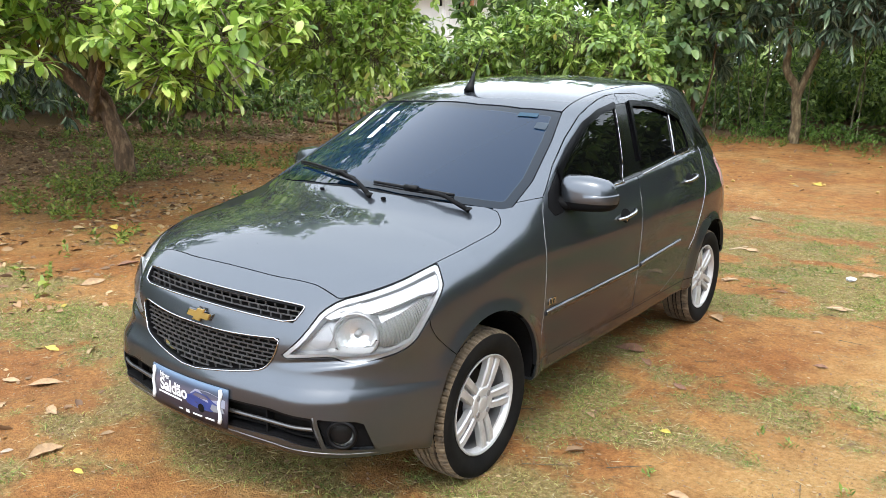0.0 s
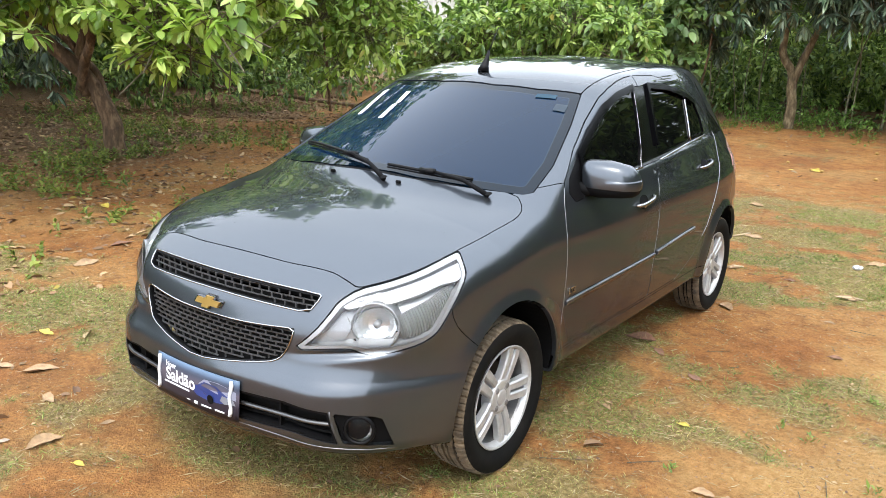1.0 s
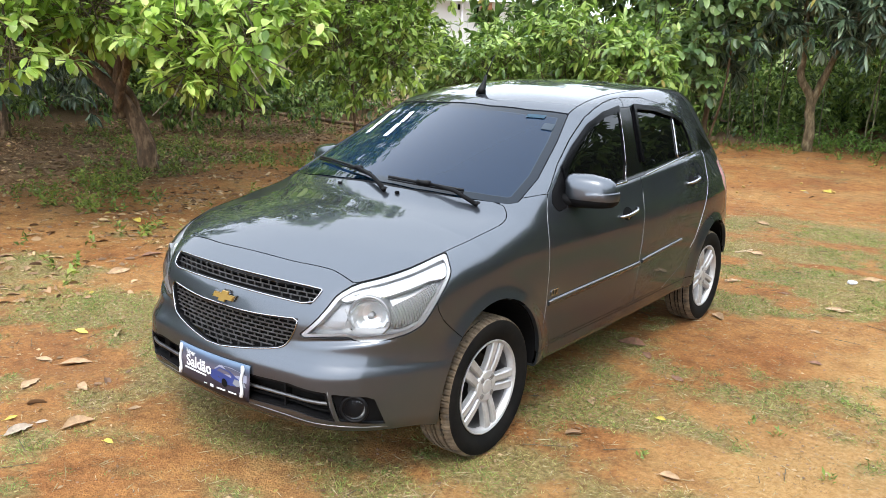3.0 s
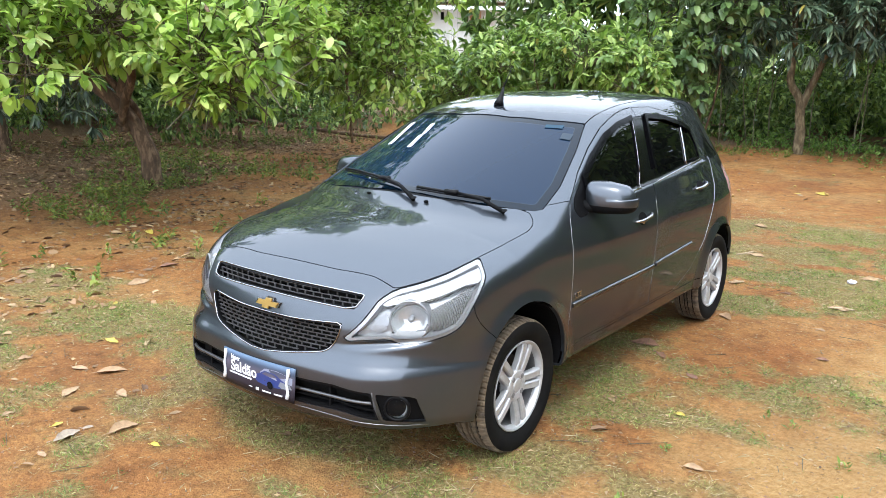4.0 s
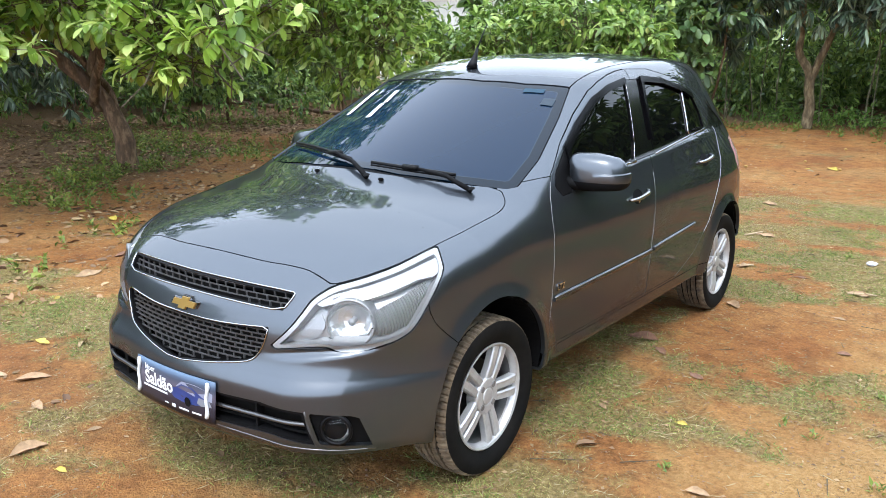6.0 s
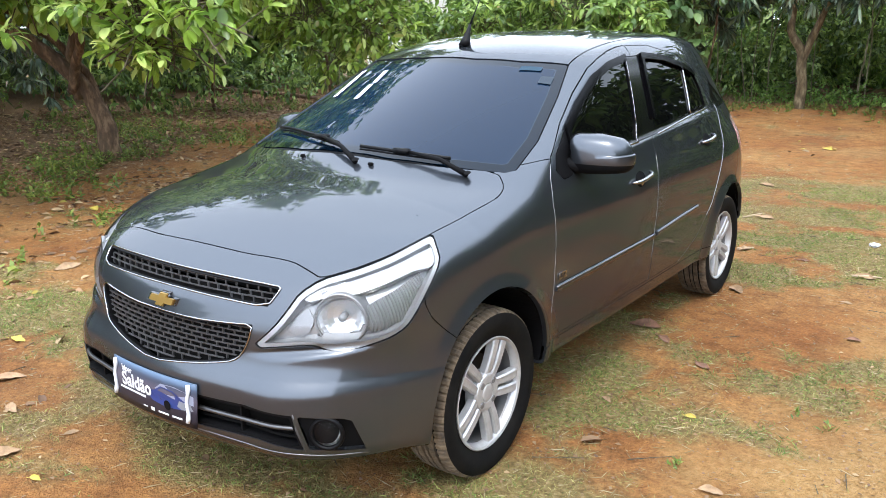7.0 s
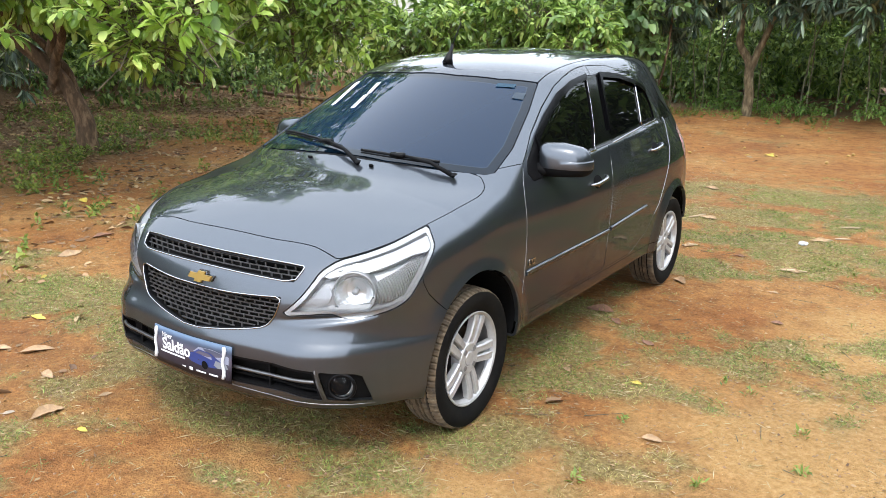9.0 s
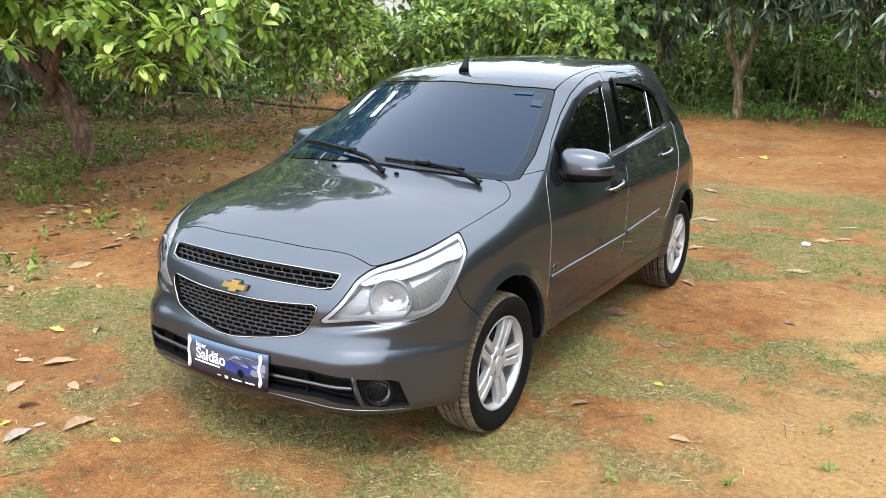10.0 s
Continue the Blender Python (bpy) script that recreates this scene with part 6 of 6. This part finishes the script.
# thin pale saplings in front of the undergrowth
for k in range(28):
    x = -5.5 + 9.5 * rng.random() if k < 18 else -20 + 10 * rng.random()
    y = 15.9 + 1.4 * rng.random() - 0.25 * max(0, x) if k < 18 else 13 + 3 * rng.random()
    t = thing("sapling", (x, y, 0), "thin pale sapling stem at the wood's edge", "sapling", "saplings at the wood's edge")
    bm = bmesh.new()
    h = 2.6 + 1.6 * rng.random()
    limb_into(bm, [(x, y, 0), (x + 0.15 * rng.normal(), y, h * 0.5), (x + 0.45 * rng.normal(), y, h)], 0.012 + 0.018 * rng.random() ** 2, 0.009, 6)
    part("stem", bm, sapling_bark, t, smooth=True)

# fallen pole on the floor of the wood
bm = bmesh.new()
limb_into(bm, [(-15.6, 11.9, 0.22), (-13.5, 12.0, 0.16), (-11.2, 12.0, 0.07), (-9.4, 12.2, 0.04)], 0.055, 0.035, 10)
tagged(part("fallen_log", bm, bark, smooth=True), "long fallen pole lying on leaf litter", "log")

# pale house far behind the trees
house = thing("house", (-23.5, 34, 0), "pale house with a flat eave seen through the trees", "house")
plaster = material("plaster", (0.72, 0.70, 0.66), 0.8)
beam_mat = material("eave_wood", (0.16, 0.13, 0.11), 0.8)
brick_mat = material("brick_red", (0.5, 0.25, 0.15), 0.85)
roof_mat = material("roof_tin", (0.6, 0.56, 0.55), 0.6)
hm = Matrix.Translation((-23.5, 34, 0)) @ Matrix.Rotation(radians(34), 4, "Z")
for nm, c, s, mt in (("wall", (0, 0, 2.45), (9, 0.25, 5.0), plaster), ("brick_wall", (0.57, -0.23, 4.58), (0.60, 0.2, 0.52), brick_mat), ("roof", (0, -0.8, 5.45), (10, 3.2, 0.5), roof_mat), ("window", (-1.22, -0.14, 4.6), (0.18, 0.1, 0.4), dark_void), ("doorway", (0.03, -0.14, 4.5), (0.26, 0.1, 0.75), dark_void), ("window", (-0.9, -0.14, 4.62), (0.14, 0.1, 0.3), dark_void), ("eave_beam", (0, -1.6, 5.14), (9.6, 0.12, 0.12), beam_mat), ("post", (-0.65, -1.6, 2.6), (0.07, 0.07, 5.0), roof_mat), ("post", (-0.36, -1.6, 2.6), (0.05, 0.05, 5.0), roof_mat)):
    bm = bmesh.new()
    box_into(bm, *c, *s, hm)
    part(nm, bm, mt, house)

# place, length, turn and kind of leaves that lie singly
LEAF_LABEL = {'y': 'yellow fallen leaf lying on the soil', 't': 'dry tan fallen leaf, curled, on the soil', 'b': 'dark brown curled fallen leaf on the soil', 'g': 'grey withered fallen leaf on the soil'}
FALLEN = []
FALLEN += [(*row, LEAF_LABEL[row[-1]]) for row in [(-1.88, -0.33, 0.14, 16, 'y'), (-0.46, -0.99, 0.06, 27, 'y'), (-0.99, -1.15, 0.07, 95, 'y'), (-1.41, -0.62, 0.19, 53, 't'), (-0.7, -0.99, 0.17, 82, 't'), (-0.83, -1.19, 0.16, 89, 'g'), (-1.31, -0.9, 0.16, 121, 't'), (-0.85, -1.08, 0.06, 55, 'g'), (-0.75, -1.35, 0.08, -12, 't'), (-0.68, -0.73, 0.07, 66, 't'), (-1.27, -1.24, 0.06, 103, 't'), (-1.08, -0.76, 0.12, 1, 't'), (0.68, 1.73, 0.21, 0, 'b')]]
FALLEN += [(*row, LEAF_LABEL[row[-1]]) for row in [(0.83, 1.6, 0.14, -36, 'b'), (0.88, 2.66, 0.17, -34, 't'), (0.47, 4.89, 0.22, -29, 't'), (1.48, 3.38, 0.17, 7, 't'), (1.48, 2.79, 0.09, -2, 't'), (1.63, 2.14, 0.09, 11, 'b'), (1.39, 4.29, 0.08, -22, 't'), (1.51, 4.5, 0.16, 18, 't'), (1.06, 3.63, 0.12, 14, 'b'), (1.5, 0.3, 0.1, 16, 't'), (0.65, 3.69, 0.14, 54, 't'), (1.25, 0.81, 0.06, -5, 'y'), (1.11, 1.39, 0.12, -31, 'b')]]
FALLEN += [(*row, LEAF_LABEL[row[-1]]) for row in [(0.9, 0.77, 0.08, -22, 't'), (-4.7, 0.76, 0.14, 97, 't'), (-4.61, 1.76, 0.22, -7, 'y'), (-3.75, -0.02, 0.1, 100, 't'), (-1.6, -0.69, 0.12, 16, 't'), (-1.97, -0.81, 0.09, 69, 't'), (-3.23, 1.02, 0.21, 87, 'b'), (-2.98, 0.57, 0.22, 77, 't'), (-0.27, 9.62, 0.11, 41, 'y'), (0.01, 9.72, 0.22, -45, 'y'), (0.07, 6.43, 0.21, -15, 't')]]

# ---- grass, weeds, fallen leaves ----
grass_mat = leaf_material("dry_blade", (0.165, 0.148, 0.043), (0.395, 0.352, 0.112), (0.72, 0.625, 0.27), 0.7, 0.25)
green_mat = leaf_material("green_blade", (0.088, 0.134, 0.029), (0.238, 0.325, 0.068), (0.48, 0.525, 0.16), 0.65, 0.3)
def grass_at(tufts, blades, lone):
    """Blade roots: tufts of several blades, and single blades, where turf stands."""
    x, y = rng.uniform(-5.2, 3.4, tufts), rng.uniform(-2.2, 8.4, tufts)
    ok = rng.random(tufts) < turf(x, y) ** 1.3
    x, y = np.repeat(x[ok], blades), np.repeat(y[ok], blades)
    x, y = x + 0.02 * rng.normal(size=len(x)), y + 0.02 * rng.normal(size=len(x))
    u, v = rng.uniform(-5.2, 3.4, lone), rng.uniform(-2.2, 8.4, lone)
    ok = rng.random(lone) < turf(u, v) * 0.7
    return np.concatenate([x, u[ok]]), np.concatenate([y, v[ok]])


gx_, gy_ = grass_at(74000, 18, 420000)
m_ = len(gx_)
P = np.stack([gx_, gy_, ground_z(gx_, gy_) - 0.003], 1)
D = unit(np.stack([rng.normal(size=m_), rng.normal(size=m_), 0.25 + 0.8 * rng.random(m_)], 1))
fresh = 0.6 * patchy(gx_ + 4, gy_, 0.8) + 0.4 * patchy(gx_, gy_ + 7, 0.25) + 0.25 * rng.random(m_)
for cx, cy, r_ in ((1.0, 6.2, 0.5), (1.6, 5.6, 0.4), (2.1, 6.0, 0.4), (1.9, 3.4, 0.4), (0.9, 1.2, 0.5), (0.1, -0.95, 0.6), (0.75, -0.6, 0.5), (-1.2, 0.1, 0.5), (1.2, 2.9, 0.35)):
    fresh = np.maximum(fresh, 1.05 - 0.5 * np.hypot(gx_ - cx, gy_ - cy) / r_ + 0.2 * rng.normal(size=m_))
fresh = fresh > 0.64
L_ = (0.008 + 0.027 * rng.random(m_) ** 1.6) * np.where(fresh, 1.05, 0.85)
for nm, pick, mt, lb in (("green_grass", fresh, green_mat, "short green grass in tufts on red soil"), ("dry_grass", ~fresh, grass_mat, "short sparse dry grass on red soil")):
    tagged(part_mesh(nm, leaf_mesh(nm, P[pick], D[pick], L_[pick], 0.11, 0.2, 0.45, False, 1.0), mt), lb, "grass", kind="stuff")
straw_mat = leaf_material("dry_straw", (0.28, 0.2, 0.10), (0.46, 0.36, 0.2), (0.62, 0.52, 0.34), 0.8, 0.1)
n = 200000
sx_, sy_ = rng.uniform(-5.5, 3.2, n), rng.uniform(-2.2, 8.2, n)
keep = rng.random(n) < 0.22 + 0.75 * turf(sx_, sy_)
sx_, sy_ = sx_[keep], sy_[keep]
m_ = len(sx_)
P = np.stack([sx_, sy_, ground_z(sx_, sy_) + 0.004], 1)
D = unit(np.stack([rng.normal(size=m_), rng.normal(size=m_), 0.12 * rng.normal(size=m_)], 1))
part_mesh("straw", leaf_mesh("straw", P, D, 0.012 + 0.07 * rng.random(m_) ** 2.5, 0.055, 0.1, 0.1, False, 1.0), straw_mat)
tagged(bpy.data.objects["straw"], "dry grass straw scattered on the soil", "straw", kind="stuff")

# weeds round the trunk and along the litter
wp = []
for cx, cy, rx, ry, k in ((-5.9, 2.1, 1.1, 0.5, 60), (-7.2, 3.5, 0.8, 0.5, 110), (-6.3, 2.9, 0.9, 0.4, 70), (-5.0, 1.6, 0.6, 0.25, 45), (-10.5, 7.2, 3.0, 1.8, 260), (-8.4, 5.6, 1.6, 0.6, 190), (-3.9, 0.2, 1.0, 0.35, 14), (-6.2, 0.9, 0.9, 0.5, 60), (-12.5, 10.5, 2.5, 1.0, 200), (-1.6, 14.6, 1.2, 0.5, 80), (1.2, 15.2, 1.6, 0.4, 120)):
    k = int(k * 1.3)
    wp.append(np.stack([cx + rx * rng.normal(size=k), cy + ry * rng.normal(size=k)], 1))
wp = np.concatenate(wp)
wp = wp[patchy(wp[:, 0], wp[:, 1], 0.9) > 0.42]
C = np.stack([wp[:, 0], wp[:, 1], ground_z(wp[:, 0], wp[:, 1]) + 0.05], 1)
W = unit(np.stack([0.4 * rng.normal(size=len(C)), 0.4 * rng.normal(size=len(C)), np.ones(len(C))], 1))
P, D, s = rosettes(C, W, 18, 0.06, 0.9, 0.0, 0.16)
tagged(part_mesh("weeds", leaf_mesh("weeds", P, D, s, 0.42, 0.3, 0.4, False), weed_leaf), "green weeds under the trees", "weeds", kind="stuff")

# leaf litter
dry_leaf = leaf_material("dry_leaf", (0.16, 0.083, 0.048), (0.33, 0.19, 0.105), (0.58, 0.40, 0.23), 0.8, 0.05)
n = 90000
lx, ly = rng.uniform(-16, 3.5, n), rng.uniform(-2.5, 14, n)
on_track = np.clip(1.3 - np.abs((lx + 5.3) * 5.5 + (ly - 3.0) * 3.0) / 6.26 / 1.0, 0, 1)
keep = rng.random(n) < np.maximum(litter(lx, ly) * 0.6 * (lx < -3), np.maximum(on_track * 0.55 * (lx < -2.4) * (patchy(lx, ly + 3, 0.4) > 0.5), np.where(lx < -2.2, 0.07, np.where(lx < -1, 0.04, np.where(lx < 0.2, 0.012, 0.002))))) * (0.4 + 1.2 * patchy(lx, ly, 0.6))
lx, ly = lx[keep], ly[keep]
m_ = len(lx)
P = np.stack([lx, ly, ground_z(lx, ly) + 0.006], 1)
D = unit(np.stack([rng.normal(size=m_), rng.normal(size=m_), 0.1 * rng.normal(size=m_)], 1))
part_mesh("leaf_litter", leaf_mesh("leaf_litter", P, D, 0.035 + 0.075 * rng.random(m_) ** 1.5, 0.45, 0.5, 0.22, True, 0.4), dry_leaf)
tagged(bpy.data.objects["leaf_litter"], "dry brown leaves scattered over the soil", "leaf litter", kind="stuff")

# crumbled bits of leaf and thin twigs
n = 70000
lx, ly = rng.uniform(-5.0, 3.2, n), rng.uniform(-2.2, 7.5, n)
keep = rng.random(n) < 0.10 + 0.55 * turf(lx, ly) + 0.35 * (patchy(lx, ly, 0.3) > 0.68)
lx, ly = lx[keep], ly[keep]
m_ = len(lx)
P = np.stack([lx, ly, ground_z(lx, ly) + 0.005], 1)
D = unit(np.stack([rng.normal(size=m_), rng.normal(size=m_), 0.15 * rng.normal(size=m_)], 1))
part_mesh("leaf_crumbs", leaf_mesh("leaf_crumbs", P, D, 0.007 + 0.022 * rng.random(m_) ** 2, 0.5, 0.3, 0.1, False, 0.3), dry_leaf)
tagged(bpy.data.objects["leaf_crumbs"], "crumbled bits of dry leaf in the grass", "leaf litter", kind="stuff")
n = 260
A = np.stack([rng.uniform(-3.5, 3.0, n), rng.uniform(-2.0, 6.5, n)], 1)
a = rng.uniform(0, 2 * math.pi, n)
ln = 0.04 + 0.16 * rng.random(n) ** 2
B = A + np.stack([np.cos(a) * ln, np.sin(a) * ln], 1)
A, B = [np.concatenate([q, (ground_z(q[:, 0], q[:, 1]) + 0.006)[:, None]], 1) for q in (A, B)]
tagged(part_mesh("twigs", twig_mesh("twigs", A, B, np.full(n, 0.0025), np.full(n, 0.0012)), twig_bark), "thin dry twigs lying on the soil", "twigs", kind="stuff")
C = np.stack([rng.uniform(1.2, 2.9, 26), rng.uniform(-0.6, 5.0, 26)], 1)
C = np.concatenate([C, (ground_z(C[:, 0], C[:, 1]) + 0.008)[:, None]], 1)
W = unit(np.stack([0.3 * rng.normal(size=26), 0.3 * rng.normal(size=26), np.ones(26)], 1))
P, D, s = rosettes(C, W, 16, 0.035, 1.0, 0.0, 0.02)
tagged(part_mesh("seedlings", leaf_mesh("seedlings", P, D, s, 0.3, 0.3, 0.3, False), weed_leaf), "tiny green seedlings on bare soil", "weeds", kind="stuff")

# pebbles and crumbs of soil
n = 16000
px_, py_ = rng.uniform(-4, 3.0, n), rng.uniform(-2.2, 7, n)
V, Q = [], []
oct_v = np.array([(1, 0, 0), (0, 1, 0), (-1, 0, 0), (0, -1, 0), (0, 0, 0.8), (0, 0, -0.8)], float)
oct_f = np.array([(0, 1, 4), (1, 2, 4), (2, 3, 4), (3, 0, 4), (1, 0, 5), (2, 1, 5), (3, 2, 5), (0, 3, 5)])
r = 0.0018 + 0.0065 * rng.random(n) ** 4
V = (oct_v[None] * (0.7 + 0.6 * rng.random((n, 6, 1))) * r[:, None, None]) + np.stack([px_, py_, ground_z(px_, py_) + 0.001], 1)[:, None]
F = np.arange(n)[:, None, None] * 6 + oct_f[None]
tagged(part_mesh("pebbles", mesh_arrays("pebbles", V.reshape(-1, 3), F.reshape(-1, 3)), material("pebble", (0.24, 0.14, 0.085), 0.9)), "small crumbs of soil and grit", "pebbles", kind="stuff")

# single fallen leaves that can be told apart
def curled_leaf(name, x, y, length, turn, mat, label, wide=0.45, curl=0.35, tilt=0.0):
    bm = bmesh.new()
    n_, k_ = 8, 4
    z0 = float(ground_z(x, y)) + 0.006
    m = Matrix.Translation((x, y, z0)) @ Matrix.Rotation(radians(turn), 4, "Z") @ Matrix.Rotation(radians(tilt), 4, "X")
    rows = []
    for i in range(n_ + 1):
        t = i / n_
        w = wide * length * 0.5 * math.sin(math.pi * min(1, t * 0.96 + 0.02)) ** 0.75
        row = []
        for j in range(-k_, k_ + 1):
            u = j / k_
            rag = 1 + 0.45 * noise.noise(Vector((7 * t + 13 * x, 3 * u + 5 * y, 0.5))) * abs(u)
            zz = curl * length * 0.35 * (u * u * math.sin(math.pi * t) * (1 + 0.5 * u) + 0.8 * (t - 0.5) ** 2) + 0.05 * length * noise.noise(Vector((4 * t, 3 * u, x + y)))
            row.append(bm.verts.new(m @ Vector(((t - 0.5) * length, u * w * rag + 0.10 * length * math.sin(2.2 * t + x * 9), max(zz, -0.003)))))
        rows.append(row)
    for a, b in zip(rows, rows[1:]):
        for j in range(2 * k_):
            bm.faces.new((a[j], b[j], b[j + 1], a[j + 1]))
    tube_into(bm, [m @ Vector((-0.5 * length, 0, 0.07 * curl * length)), m @ Vector((-0.68 * length, 0.02 * length, 0.003))], [0.0018, 0.0012], 5)
    ob = part(name, bm, mat, None, "", True)
    return tagged(ob, label, "leaf", "fallen leaves")


yellow_leaf = material("yellow_leaf", (0.42, 0.32, 0.05), 0.6)
tan_leaf = material("tan_leaf", (0.30, 0.195, 0.108), 0.85)
brown_leaf = material("brown_leaf", (0.17, 0.085, 0.05), 0.75)
grey_leaf = material("grey_leaf", (0.30, 0.24, 0.18), 0.8)
for m in (yellow_leaf, tan_leaf, brown_leaf, grey_leaf):
    c = bsdf(m).inputs["Base Color"].default_value[:3]
    mp_ = coords(m)
    nn = noise_tex(m, mp_, 30.0, 5.0, 0.7)
    rr = ramp(m, nn, "Fac", [(0.35, tuple(v * 0.7 for v in c)), (0.65, tuple(min(1, v * 1.2) for v in c))])
    link(m, rr, "Color", bsdf(m), "Base Color")
for x, y, ln, turn, mt, lb in FALLEN:
    curled_leaf("fallen_leaf", x, y, ln * (0.85 if mt != "b" else 0.8), turn, {"y": yellow_leaf, "t": tan_leaf, "b": brown_leaf, "g": grey_leaf}[mt], lb, 0.38, 0.12 + 0.35 * rng.random(), 6 * rng.normal())

# dry sticks and a scrap of plastic beside the track
stick_mat = material("dry_stick", (0.36, 0.27, 0.17), 0.8)
for (xa, ya), (xb, yb) in (((1.46, 4.51), (1.58, 4.61)), ((1.41, 3.38), (1.57, 3.45)), ((1.59, 4.69), (1.70, 4.74)), ((1.56, 5.21), (1.72, 5.3)), ((0.59, 3.68), (0.69, 3.76)), ((0.31, 4.8), (0.41, 5.0))):
    bm = bmesh.new()
    tube_into(bm, [(xa, ya, float(ground_z(xa, ya)) + 0.008), ((xa + xb) / 2 + 0.006, (ya + yb) / 2, float(ground_z(xa, ya)) + 0.012), (xb, yb, float(ground_z(xb, yb)) + 0.008)], [0.007, 0.009, 0.005], 7)
    tagged(part("stick", bm, stick_mat, None, "", True), "pale dry stick lying in the grass", "stick", "dry sticks")
bm = bmesh.new()
bmesh.ops.create_icosphere(bm, subdivisions=3, radius=0.035)
for v in bm.verts:
    v.co *= 1 + 0.35 * noise.noise(v.co * 60) + 0.25 * noise.noise(v.co * 140)
    v.co.z *= 0.5
bmesh.ops.transform(bm, matrix=Matrix.Translation((1.4, 4.31, float(ground_z(1.4, 4.31)) + 0.014)), verts=bm.verts)
tagged(part("plastic_scrap", bm, material("white_plastic", (0.5, 0.5, 0.52), 0.4)), "crumpled white scrap of plastic in the grass", "litter")

# yellow fruit dropped on the track
fruit_skin = material("fruit_skin", (0.32, 0.2, 0.05), 0.6)
for k, (x, y) in enumerate(((-0.05, 9.8), (0.03, 9.88), (0.1, 9.75), (-0.5, 10.4), (0.8, 9.6), (0.95, 10.6), (1.0, 10.75), (-1.0, 9.2), (-0.9, 8.6), (-0.3, 12.2), (0.4, 12.6))):
    bm = bmesh.new()
    r_ = 0.019 + 0.008 * rng.random()
    bmesh.ops.create_uvsphere(bm, u_segments=14, v_segments=9, radius=r_)
    for v in bm.verts:
        v.co.z *= 0.85
        v.co.x *= 1.15 + 0.08 * v.co.y / r_
    tube_into(bm, [(r_ * 1.1, 0, 0), (r_ * 1.45, 0.004, 0.006)], [0.004, 0.003], 6)
    bmesh.ops.transform(bm, matrix=pose(x, y, float(ground_z(x, y)) + r_ * 0.8, 0, 0, 77 * k), verts=bm.verts)
    tagged(part("fallen_fruit", bm, fruit_skin, None, "", True), "small yellow fruit fallen on the red track", "fruit", "fallen fruit")

# specks that have dropped on the bonnet
n = 18
bx_, by_ = rng.uniform(-0.25, 0.62, n), rng.uniform(-0.45, 0.1, n)
V = []
for k in range(n):
    c = np.array(on_screen(float(bx_[k]), float(by_[k]), 0.001))
    V.append(c + oct_v * (0.0013 + 0.0025 * rng.random() ** 2) * [1.3, 1, 0.4])
F = np.arange(n)[:, None, None] * 6 + oct_f[None]
tagged(part_mesh("specks", mesh_arrays("specks", np.concatenate(V), F.reshape(-1, 3)), material("speck", (0.03, 0.025, 0.02), 0.9)), "small dark specks fallen on the bonnet", "debris", kind="stuff")
